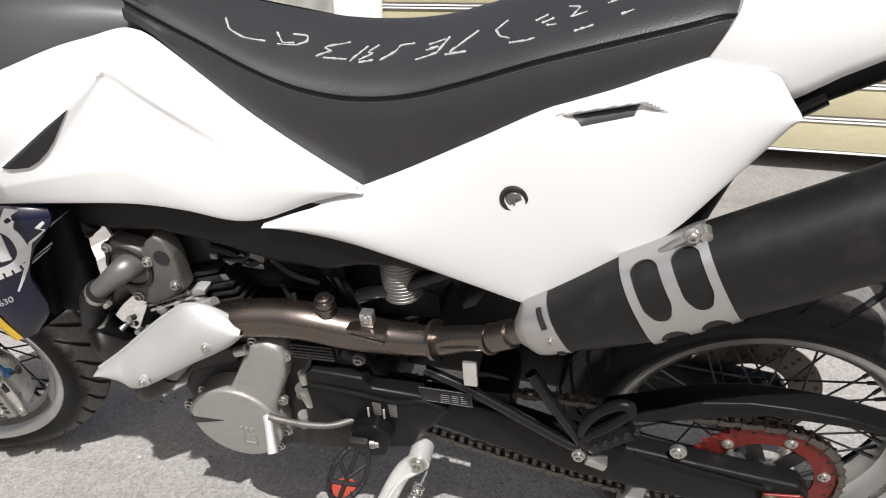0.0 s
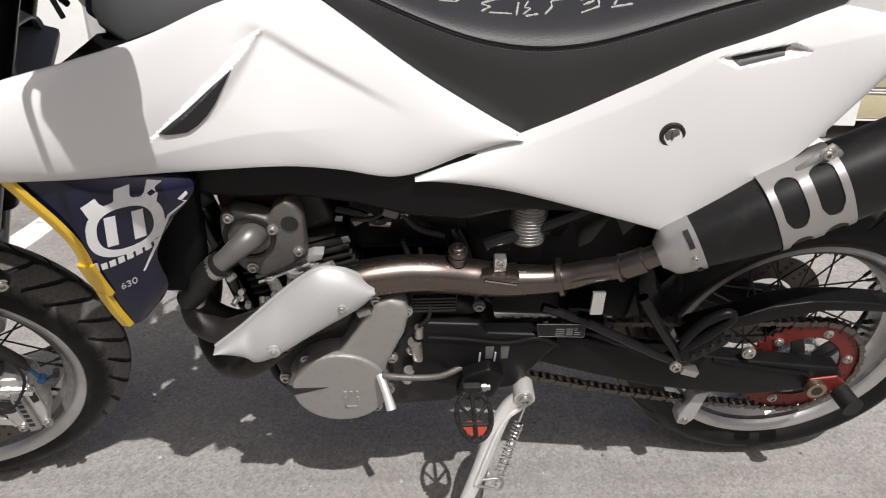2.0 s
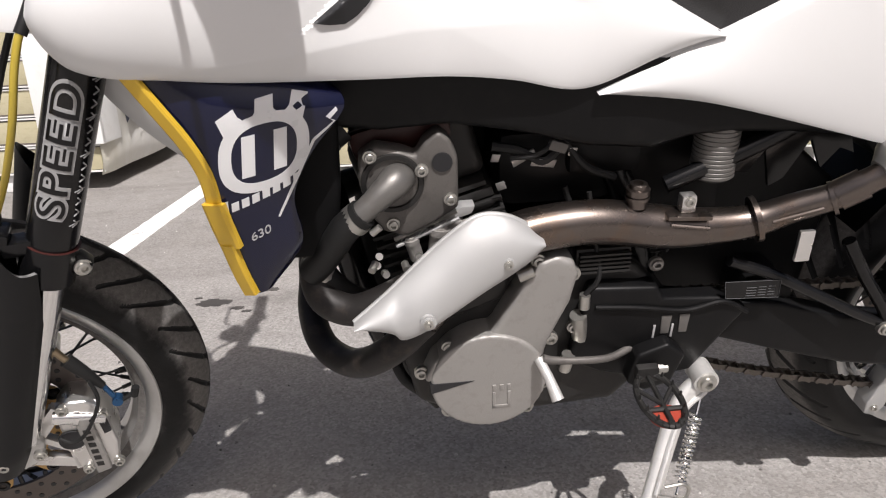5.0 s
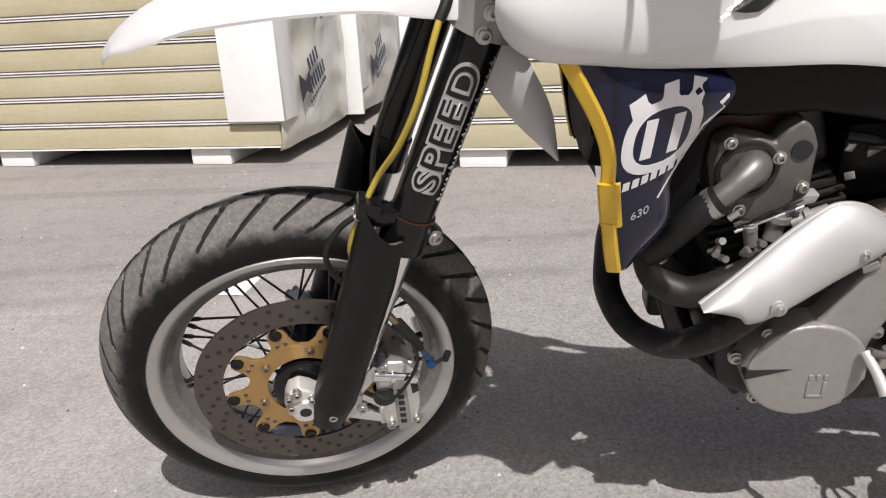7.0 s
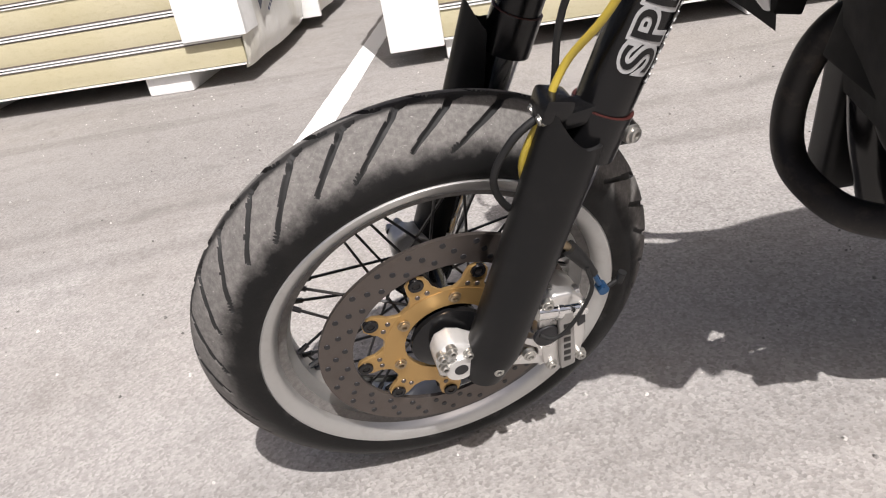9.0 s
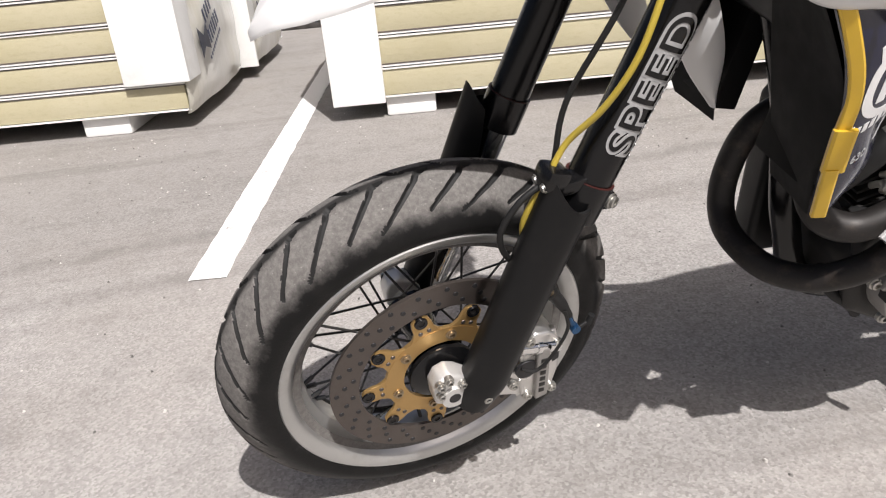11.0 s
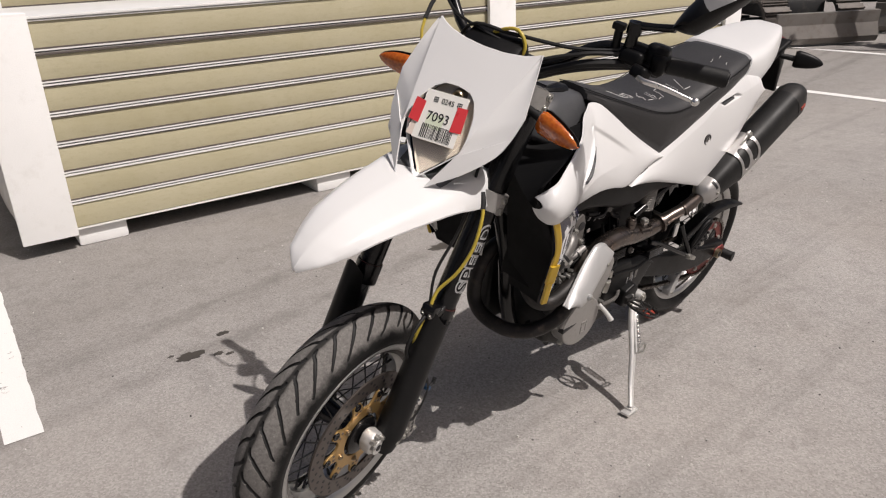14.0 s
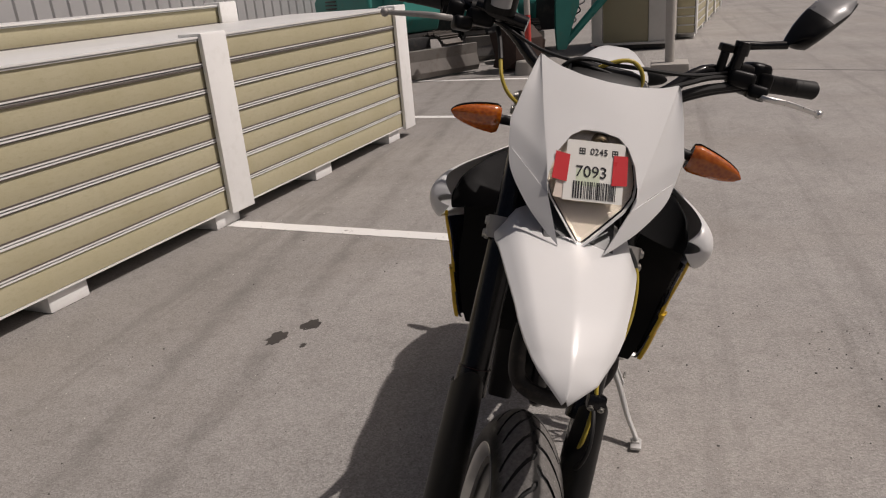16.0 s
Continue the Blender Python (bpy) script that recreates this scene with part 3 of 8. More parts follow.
painted_line(7.60, 0.77, 5.2)


def oil_spot(x, y, r, seed):
    rng = random.Random(seed)
    pts = []
    for k in range(22):
        w = math.tau * k / 22
        rr = r * (0.62 + 0.5 * rng.random())
        pts.append((x + rr * math.cos(w) * 1.25, y + rr * math.sin(w) * 0.8))
    bm = flat_poly(pts, 0.0012)
    ob = new("oil_stain", mesh_of("oil_stain", bm, "oil"))
    tagged(ob, "small dark dried oil stain on asphalt", "stain", group="oil stains", kind="structure")


for n_, (x_, y_, r_) in enumerate([(0.60, 1.10, 0.052), (0.724, 1.01, 0.050), (0.548, 0.96, 0.016), (-0.677, 0.984, 0.042), (-0.60, 0.93, 0.018), (-0.57, 0.90, 0.014), (-0.521, 1.058, 0.022), (-0.73, 1.03, 0.010)]):
    oil_spot(x_, y_, r_, n_ + 3)



def loose_grit(count, seed):
    """Loose chips and small stones on the asphalt, more of them in drifts."""
    rng = random.Random(seed)
    drifts = [(rng.uniform(-2.6, 2.6), rng.uniform(-1.2, 2.6), rng.uniform(0.15, 0.5)) for _ in range(26)]
    verts, faces = [], []
    for _ in range(count):
        if rng.random() < 0.45:
            dx, dy, dr = rng.choice(drifts)
            x, y = rng.gauss(dx, dr), rng.gauss(dy, dr * 0.5)
        else:
            x, y = rng.uniform(-3.2, 5.0), rng.uniform(-1.6, 3.0)
        r = 0.0012 + 0.0035 * rng.random() ** 3.5
        n0, turn = len(verts), rng.uniform(0, math.tau)
        for k in range(5):
            w = turn + math.tau * k / 5
            rr = r * rng.uniform(0.7, 1.3)
            verts.append((x + rr * math.cos(w), y + rr * math.sin(w), 0.0002))
        for k in range(5):
            w = turn + math.tau * (k + 0.4) / 5
            rr = r * rng.uniform(0.35, 0.8)
            verts.append((x + rr * math.cos(w), y + rr * math.sin(w), 0.0002 + r * rng.uniform(0.5, 1.1)))
        faces.append([n0 + 5 + k for k in range(5)])
        faces += [(n0 + k, n0 + (k + 1) % 5, n0 + 5 + (k + 1) % 5, n0 + 5 + k) for k in range(5)]
    me = bpy.data.meshes.new("loose_grit")
    me.from_pydata(verts, [], faces)
    me.materials.append(MATS["stone_chip"])
    tagged(new("loose_grit", me), "loose pale and dark stone chips strewn on asphalt", "grit", kind="stuff")


loose_grit(4200, 21)

LAYER, BASE, LAYERS = 0.1414, 0.092, 7


def panel_stack(u0, u1, v0, v1, strips, feet_at, label, wrapped_end=None, seed=1, layers=LAYERS):
    """A pack of sandwich panels on foam feet: wool cores between folded white steel sheets, with foam edge strips."""
    rng = random.Random(seed)
    st = new("panel_stack")
    st.matrix_world = YARD @ Matrix.Translation((u0, v0, 0))
    tagged(st, label, "panel stack", group="stacked sandwich panels")
    w, d = u1 - u0, v1 - v0
    for k in range(layers):
        z0 = BASE + k * LAYER
        off = rng.uniform(-0.004, 0.004)
        core = part("sandwich_panel", block((w - 0.02, d - 0.006, LAYER - 0.022), (w / 2, d / 2 + off, z0 + LAYER / 2), 0.006), "wool", st, "yellow mineral wool core")
        for s, zz in ((0, z0 + 0.0045), (1, z0 + LAYER - 0.0085)):
            lip = rng.choice((0.002, 0.003, 0.005))
            # folded sheet: flat face with a lip turned over the wool edge
            prof = [(-lip + off, 0.0), (-lip + off, 0.007), (d + lip * 0.6, 0.007), (d + lip * 0.6, 0.0)]
            bm = bmesh.new()
            rows = [[Vector((x, y, zz + z - 0.003)) for y, z in prof] for x in (0.0, w)]
            vs = grid(bm, rows, close_v=True)
            bm.faces.new(vs[0]), bm.faces.new(vs[1][::-1])
            part("steel_sheet", bm, "sheet_white", core, "white coated steel sheet")
        if k:
            style = rng.choice((0, 0, 1, 2))
            for dz, hh in (((0.0125, 0.008), (-0.0135, 0.010)), ((0.0140, 0.011), (0.0, 0.004), (-0.0125, 0.008)), ((0.0120, 0.007),))[style]:
                part("joint", block((w - 0.01, 0.016, hh), (w / 2, 0.0068 + off, z0 + dz), 0.001), "sheet_dark", core, "brown shadow joint")
    top = BASE + layers * LAYER
    part("cover_sheet", block((w + 0.01, d + 0.03, 0.012), (w / 2, d / 2, top + 0.004), 0.003), "sheet_white", st, "white protective top sheet")
    for a in strips:
        c, wid, foot_z = (*a, 0.075)[:3] if isinstance(a, tuple) else (a, 0.21, 0.075)
        h = top + 0.020 - foot_z
        bm = block((wid, 0.030, h), (c, -0.021, foot_z + h / 2), 0.006)
        for vtx in bm.verts:
            vtx.co.y += 0.004 * noise.noise(Vector((vtx.co.x * 9, c, vtx.co.z * 5)))
        over = block((wid, 0.16, 0.018), (c, 0.045, top + 0.018), 0.006)
        part("edge_strip", joined(bm, over), "foam_white", st, "white foam edge protector strip")
    for a in feet_at:
        foot = block((0.225 + rng.uniform(-0.01, 0.01), d - 0.06, BASE), (a, d / 2 - 0.01, BASE / 2), 0.012)
        part("foot", foot, "foam_white", st, "white foam bearer block")
    if wrapped_end:
        xe, outw = (w, 1) if wrapped_end == "right" else (0.0, -1)
        rows = []
        for i in range(31):
            v = i / 30
            row = []
            for j in range(37):
                z = BASE - 0.012 + (top - BASE + 0.02) * j / 36
                pull = 0.028 * math.sin(math.pi * v) ** 0.5 + 0.016 * noise.noise(Vector((v * 4, z * 6, seed)))
                pull += 0.010 * abs(noise.noise(Vector((v * 11 + z * 5, z * 3, seed + 5))))
                tuck = 0.06 * max(0, 1 - (z - BASE) / 0.12) ** 2
                row.append(Vector((xe + outw * (pull + 0.006 - tuck * 0.4), -0.018 + (d + 0.03) * v, z)))
            rows.append(row)
        inner = [[p - Vector((outw * 0.004, 0, 0)) for p in row] for row in rows]
        bm = bmesh.new()
        a, b = grid(bm, rows), grid(bm, inner)
        ends = part("film_wrap", bm, "film", st, "cloudy creased stretch film over the end")
        if outw > 0:
            h = top - 0.235
            side = block((0.016, 0.190, h), (xe + 0.026, 0.066, 0.235 + h / 2), 0.005, None, 3)
            part("edge_strip", side, "foam_white", st, "white foam strip folded round the end")
        # printed mark: a dark swallow-tail and rows of plain bars, twice, slanting
        for cz, cv in ((0.42, 0.36), (0.86, 0.62)):
            tail = [(-0.16, 0.09), (-0.10, 0.02), (-0.03, 0.045), (-0.05, -0.07), (-0.12, -0.02), (-0.19, -0.035)]
            word = [(-0.02 + 0.040 * q, 0.035, -0.003 + 0.040 * q, 0.098) for q in range(4)] + [(-0.03 + 0.036 * q, -0.060, -0.012 + 0.036 * q, 0.005) for q in range(6)]
            word += [(-0.10 + 0.030 * q, -0.098, -0.085 + 0.030 * q, -0.084) for q in range(9)]
            m = Matrix.Translation((xe + outw * 0.050, d * cv, cz)) @ Matrix(((0, 0, outw, 0), (outw, 0, 0, 0), (0, 1, 0, 0), (0, 0, 0, 1))) @ Matrix.Rotation(radians(22), 4, "Z") @ Matrix.Scale(1.15, 4)
            part("print_mark", moved(joined(flat_poly(tail, 0.002)), m), "film_print_dark", ends, "dark printed mark")
            for w_ in word:
                part("print_bar", moved(bars([w_], 0.002), m), "film_print", ends, "dark blue printed bar")
    return st


panel_stack(-1.112, 4.275, 2.325, 3.45, [(0.0925, 0.245), 2.875, (5.28, 0.20, 0.075)], [0.33, 1.62, 2.78, 3.88, 5.05], "long stack of white and yellow sandwich panels on foam feet", "left", 1)
panel_stack(-1.10, 3.62, 3.56, 4.68, [0.12, 1.85, 4.60], [0.4, 1.6, 3.2, 4.3], "second, taller stack of sandwich panels behind the long one", "left", 2, 8)
panel_stack(-5.6, -1.845, 2.455, 3.56, [(3.632, 0.314, 0.235), 0.5], [0.55, 2.115, 3.32], "stack of sandwich panels with film-wrapped printed end", "right", 3)
panel_stack(-5.55, -1.80, 3.68, 4.80, [(3.626, 0.332)], [0.6, 2.4, 3.3], "further film-wrapped stack of sandwich panels", "right", 4)


def corrugated_fence(u0, u1, v, h):
    """Grey profiled sheet fence on a dark slotted kerb."""
    bm = bmesh.new()
    xs, u, flip = [], u0, 0
    while u < u1:
        for du, dv in ((0.0, 0.0), (0.13, 0.0), (0.145, 0.022), (0.19, 0.022), (0.205, 0.0)):
            xs.append((u + du, v + dv))
        u += 0.205
    rows = [[yard(a, b, 0.16), yard(a, b, h)] for a, b in xs]
    grid(bm, rows)
    inner = [[p + YARD.to_3x3() @ Vector((0, 0.004, 0)) for p in row] for row in rows]
    grid(bm, inner)
    f = new("fence", mesh_of("fence", bm, "fence_grey", 20))
    tagged(f, "grey corrugated metal sheet fence behind the stacks", "fence", kind="structure")
    base = joined(*[moved(block((0.05, 0.05, 0.15), (0, 0, 0.075), 0.006), Matrix.Translation(yard(u0 + 0.12 * k, v - 0.01)) @ YARD) for k in range(int((u1 - u0) / 0.12))],
                  moved(block((u1 - u0, 0.07, 0.045), ((u1 - u0) / 2, 0, 0.0225), 0.004), Matrix.Translation(yard(u0, v)) @ YARD),
                  moved(block((u1 - u0, 0.06, 0.05), ((u1 - u0) / 2, 0, 0.145), 0.004), Matrix.Translation(yard(u0, v)) @ YARD))
    part("kerb", base, "fence_base", f, "dark slotted concrete kerb")


corrugated_fence(-8.0, 9.5, 5.95, 2.3)


def cone_post(x, y, banded):
    """Pipe post set in a concrete block."""
    p = new("barrier_post")
    p.location = (x, y, 0)
    tagged(p, "red and white banded steel post in a concrete base" if banded else "grey steel post standing in a concrete block", "post")
    part("base", rod((0, 0, 0), (0, 0, 0.17), 0.20, 0.17, 28) if banded else block((0.455, 0.44, 0.14), (0, 0, 0.07), 0.025), "concrete", p)
    part("pole", rod((0, 0, 0.1), (0, 0, 2.4), 0.055 if not banded else 0.04, seg=20), "pole_grey", p)
    if banded:
        for z in (0.42, 1.1, 1.8):
            part("band", rod((0, 0, z), (0, 0, z + 0.34), 0.0425, seg=20), "pole_red", p, "red painted band")


cone_post(8.3, 1.32, True)
cone_post(7.70, -0.48, False)


def cabin(x, y):
    c = new("site_cabin")
    c.matrix_world = Matrix.Translation((x, y, 0)) @ YARD
    tagged(c, "site cabin with an olive door panel between pale grey panels", "cabin")
    part("wall", block((1.5, 1.16, 2.3), (0.79, 0, 1.25), 0.01), "cabin_grey", c)
    part("door_panel", block((0.03, 0.70, 2.2), (0.030, 0.055, 1.22), 0.006), "olive_cladding", c, "olive door panel")
    for y0, y1 in ((-0.585, -0.305), (0.412, 0.585)):
        part("side_panel", block((0.05, y1 - y0, 2.25), (0.015, (y0 + y1) / 2, 1.235), 0.008), "cabin_grey", c)
    part("corner_post", block((0.06, 0.035, 2.4), (0.0, -0.605, 1.24), 0.006), "concrete", c)
    part("sill", block((0.07, 1.20, 0.035), (-0.01, 0, 0.105), 0.006), "cabin_grey", c)
    part("skid", block((1.5, 1.10, 0.09), (0.80, 0, 0.045), 0.01), "machine_black", c)


cabin(10.58, 0.10)


def excavator(x, y, turn, blade_half, bucket_at, low, folded):
    """Small tracked digger: two tracks with shoes, blade, house with cab, boom, dipper and bucket."""
    e = new("mini_excavator")
    e.matrix_world = pose(x, y, 0, 0, 0, turn)
    tagged(e, "teal tracked mini excavator parked with its blade down", "excavator", group="parked excavators")
    half = blade_half - 0.17
    for side in (-half, half):
        pts = []
        for k in range(40):
            w = math.tau * k / 40
            px = math.cos(w)
            pts.append(Vector((0.75 * (1 if px > 0 else -1) + 0.24 * px, side, 0.27 + 0.25 * math.sin(w))))
        belt = [[p + Vector((0, s * 0.16, 0)) for s in (-1, 1)] + [(p - Vector((0, side, 0.27))) * 0.94 + Vector((0, side + s * 0.16, 0.27)) for s in (1, -1)] for p in pts]
        bm = bmesh.new()
        grid(bm, belt, close_u=True, close_v=True)
        tr = part("track", bm, "track_steel", e, "muddy steel crawler track")
        # shoes all along the belt: two straight runs and two rounded ends
        first = None
        for k in range(34):
            u = 4.57 * k / 34
            if u < 1.5:
                m = Matrix.Translation((-0.75 + u, side, 0.53))
            elif u < 2.285:
                w = math.pi / 2 - (u - 1.5) / 0.25
                m = Matrix.Translation((0.75 + 0.255 * math.cos(w), side, 0.27 + 0.26 * math.sin(w))) @ Matrix.Rotation(math.pi / 2 - w, 4, "Y")
            elif u < 3.785:
                m = Matrix.Translation((0.75 - (u - 2.285), side, 0.016))
            else:
                w = -math.pi / 2 - (u - 3.785) / 0.25
                m = Matrix.Translation((-0.75 + 0.255 * math.cos(w), side, 0.27 + 0.26 * math.sin(w))) @ Matrix.Rotation(math.pi / 2 - w, 4, "Y")
            if not first:
                first = part("shoe", joined(block((0.10, 0.34, 0.022), (0, 0, 0), 0.004), block((0.022, 0.34, 0.05), (0.02, 0, 0.012), 0.004)), "track_steel", tr)
                first.matrix_local = m
            else:
                again(first, m)
        for k in range(5):
            part("roller", rod((-0.7 + 0.35 * k, side - 0.12, 0.2), (-0.7 + 0.35 * k, side + 0.12, 0.2), 0.10, seg=16), "machine_black", tr)
    part("chassis", block((1.3, 2 * half - 0.3, 0.22), (0, 0, 0.40), 0.03), "machine_black", e)
    blade = prism([(1.24, 0.02), (1.31, 0.03), (1.35, 0.10), (1.30, 0.26), (1.32, 0.40), (1.27, 0.41), (1.25, 0.26), (1.29, 0.12)], -blade_half, blade_half, 0.006)
    part("blade", blade, "blade_steel", e, "scuffed grey dozer blade")
    for sy in (-0.35, 0.35):
        part("blade_arm", rod((0.45, sy, 0.32), (1.27, sy * 1.2, 0.20), 0.05, seg=10), "machine_black", e)
    house = part("house", prism([(-0.95, low), (0.50, low), (0.60, 0.80), (0.52, 1.25), (-0.7, 1.35), (-0.98, 1.1)], -0.62, 0.62, 0.05, 2), "teal_paint", e, "teal engine house")
    part("skirt", block((1.36, 1.10, 0.10), (-0.18, 0, low - 0.06), 0.02), "machine_black", house)
    for k in range(5):
        part("louvre", block((0.30, 0.02, 0.02), (-0.45, -0.63, 0.90 + 0.05 * k), 0.004), "machine_black", house)
    cab = part("cab", prism([(-0.35, 1.32), (0.5, 1.25), (0.45, 2.35), (-0.3, 2.4)], -0.05, 0.60, 0.05, 2), "machine_black", e, "dark glazed cab")
    part("cab_post", block((0.05, 0.05, 1.1), (0.50, -0.03, 1.80), 0.01, (0, -3, 0)), "teal_paint", cab)
    part("cab_post", block((0.05, 0.05, 1.1), (0.50, 0.58, 1.80), 0.01, (0, -3, 0)), "teal_paint", cab)
    bx, by = bucket_at
    b0, b3 = Vector((0.55, -0.30, 0.85)), Vector((bx, by, 0.55))
    if folded:          # the dipper stands upright beside the blade and the bucket is curled against it
        b3 = Vector((bx - 0.22, by + 0.62, 0.10))
    mid, knee = b0.lerp(b3, 0.35) + Vector((0, 0, 1.35)), b0.lerp(b3, 0.82) + Vector((0, 0, 1.25))
    part("boom", tube([b0, mid, knee], [0.15, 0.13, 0.10], n=24, seg=8), "teal_paint", e, "teal lifting boom")
    if folded:
        # black blocks added for the dark gaps on both sides of the house
        for yy, ww in ((-0.98, 0.70), (0.86, 0.46)):
            part("engine_cover", block((1.0, ww, 0.84), (-0.2, yy, 0.76), 0.04), "machine_black", e, "added black block that closes the dark gap beside the house")
        part("dipper", loft([[b3 + Vector((sx * 0.07, sy * w + off, z)) for sx, sy in ((-1, -1), (1, -1), (1, 1), (-1, 1))] for z, w, off in ((0.0, 0.07, 0.0), (0.30, 0.12, 0.03), (0.66, 0.18, 0.10), (1.5, 0.16, 0.10))]), "teal_paint", e, "teal dipper arm")
        part("link", rod(b3 + Vector((-0.08, 0.05, 0.05)), b3 + Vector((-0.10, 0.78, 0.80)), 0.055, 0.07, 8), "teal_paint", e)
        for k in range(4):
            q0 = b3 + Vector((-0.12, 0.10 + 0.07 * k, 0.22 + 0.14 * k))
            part("hydraulic_line", tube([q0, q0 + Vector((-0.02, 0.10, 0.06)), q0 + Vector((-0.02, 0.02, 0.20)), q0 + Vector((0, 0.12, 0.34))], 0.012, n=14, seg=8), "decal_grey" if k % 2 else "rubber", e)
    else:
        part("dipper", rod(knee + Vector((0, 0, 0.15)), b3, 0.11, 0.07, 8), "teal_paint", e)
    part("ram", rod(b0 + Vector((0.1, 0, 0.05)), mid - Vector((0, 0, 0.12)), 0.045, seg=10), "chrome", e)
    part("ram", rod(mid + Vector((0, 0, 0.16)), knee + Vector((0, 0, 0.2)), 0.04, seg=10), "chrome", e)
    at = Matrix.Translation((bx, by, 0)) @ (Matrix.Rotation(radians(90), 4, "Z") @ Matrix.Diagonal((1.25, 1.0, 0.72, 1)) if folded else Matrix())
    scoop = moved(prism([(-0.30, 0.52), (0.05, 0.60), (0.24, 0.44), (0.22, 0.16), (0.02, 0.03), (-0.26, 0.06), (-0.20, 0.20)], -0.26, 0.26, 0.02), at)
    bk = part("bucket", scoop, "rust_steel", e, "rusty steel digging bucket")
    for k in range(4):
        part("tooth", moved(block((0.10, 0.05, 0.03), (-0.30 + (0.10 * k if folded else 0), -0.21 + 0.14 * k, 0.54), 0.006), at), "blade_steel", bk)


excavator(9.10, 3.60, -126, 0.66, (1.9, 0.9), 0.58, False)
excavator(11.30, 2.35, -163, 0.62, (1.54, 0.26), 0.46, True)
# dark open joint across the far asphalt
bm_ = flat_poly([(8.6, 0.30), (6.2, -4.9), (6.225, -4.905), (8.625, 0.295)], 0.0015)
tagged(new("ground_joint", mesh_of("ground_joint", bm_, "oil")), "thin dark joint across the asphalt", "joint", kind="structure")
panel_stack(11.9, 19.5, 0.55, 1.65, [0.12, 2.6, 5.1, 7.4], [0.4, 2.2, 4.2, 6.2, 7.2], "far stack of sandwich panels along the yard", None, 6)

# ---------------------------------------------------------------- the motorcycle
# Built upright with x to the rear, then leaned on its side stand; all that turns with the bars is turned about the steering axis.
LEAN_DEG, STEER_DEG, RAKE = 11.5, 13.5, radians(26)
HEAD_AXIS, HEAD_FOOT = Vector((math.sin(RAKE), 0, math.cos(RAKE))), Vector((-0.7065, 0, 0.2825))
STEER_TURN = Matrix.Translation(HEAD_FOOT) @ Matrix.Rotation(radians(STEER_DEG), 4, HEAD_AXIS) @ Matrix.Translation(-HEAD_FOOT)
bike = new("motorcycle")
bike.matrix_world = Matrix.Rotation(radians(LEAN_DEG), 4, "X")
tagged(bike, "white and black supermoto motorcycle leaning on its side stand on asphalt", "motorcycle")
FW, RW = Vector((-0.7365, 0, 0.2965)), Vector((0.7425, 0.033, 0.306))


# ---- wheels
def tyre_mesh(radius, width, pitch, seg):
    """Tyre with rounded crown, flanks down to the bead, and hooked, swept grooves cut into the crown."""
    k = width / 0.12
    half = [(radius, 0.0), (radius - 0.0022, 0.012), (radius - 0.0085, 0.025), (radius - 0.0225, 0.042), (radius - 0.039, 0.0545), (radius - 0.053, 0.0600), (radius - 0.066, 0.058), (radius - 0.078, 0.0505), (radius - 0.083, 0.046)]
    line = catmull([(r, -y * k, 0) for r, y in half[::-1]] + [(r, y * k, 0) for r, y in half[1:]], 116)
    pr, py = np.array([p.x for p in line]), np.array([p.y for p in line])
    run = np.concatenate([[0], np.cumsum(np.hypot(np.diff(pr), np.diff(py)))])
    lat = np.abs(run - run[58]) / k          # way over the tread from the crown
    span = math.tau * radius / pitch
    h = span / 2
    # grooves as (along, across): two hooked ones, a long and a shorter
    grooves = ([(-0.012, 0.0010), (0.000, 0.0065), (0.006, 0.016), (0.0255, 0.034), (0.054, 0.056), (0.068, 0.064)], [(h - 0.013, 0.0015), (h, 0.0070), (h + 0.006, 0.016), (h + 0.0255, 0.034), (h + 0.054, 0.056)])
    th = np.arange(seg) * math.tau / seg
    v = np.broadcast_to(lat[None, :], (seg, len(lat)))
    lead = np.interp(lat, [0.0, 0.0065, 0.016, 0.034, 0.056], [0.0, 0.0, 0.006, 0.0255, 0.054])          # rows of the mesh run along the grooves
    ang = th[:, None] + lead[None, :] / radius
    u = (ang * radius + np.where(py > 0, 0.25 * span, 0.0)[None, :]) % span
    cut = np.zeros_like(v)
    for g in grooves:
        for (u0, v0), (u1, v1) in zip(g, g[1:]):
            for shift in (-span, 0.0, span):
                du, dv = u1 - u0, v1 - v0
                f = np.clip(((u - u0 - shift) * du + (v - v0) * dv) / (du * du + dv * dv), 0, 1)
                d = np.hypot(u - u0 - shift - f * du, v - v0 - f * dv)
                w = 0.0034 - 0.0013 * np.clip((v - 0.030) / 0.03, 0, 1)
                cut = np.maximum(cut, 0.0048 * np.clip((w + 0.0007 - d) / 0.0014, 0, 1))
    rr = pr[None, :] - cut
    xs, zs = rr * np.cos(ang), rr * np.sin(ang)
    bm = bmesh.new()
    rows = []
    for i in range(seg):
        row = [Vector((x, y, z)) for x, y, z in zip(xs[i].tolist(), py.tolist(), zs[i].tolist())]
        rows.append([Vector((0.9 * row[0].x, row[0].y * 0.8, 0.9 * row[0].z)), *row, Vector((0.9 * row[-1].x, row[-1].y * 0.8, 0.9 * row[-1].z))])
    vs = grid(bm, rows, close_u=True)
    deep = {q for r, d in zip(vs, (cut > 0.0015).tolist()) for q, c in zip(r[1:-1], d) if c}
    for f in bm.faces:
        if sum(q in deep for q in f.verts) >= 2:
            f.material_index = 1
    return bm


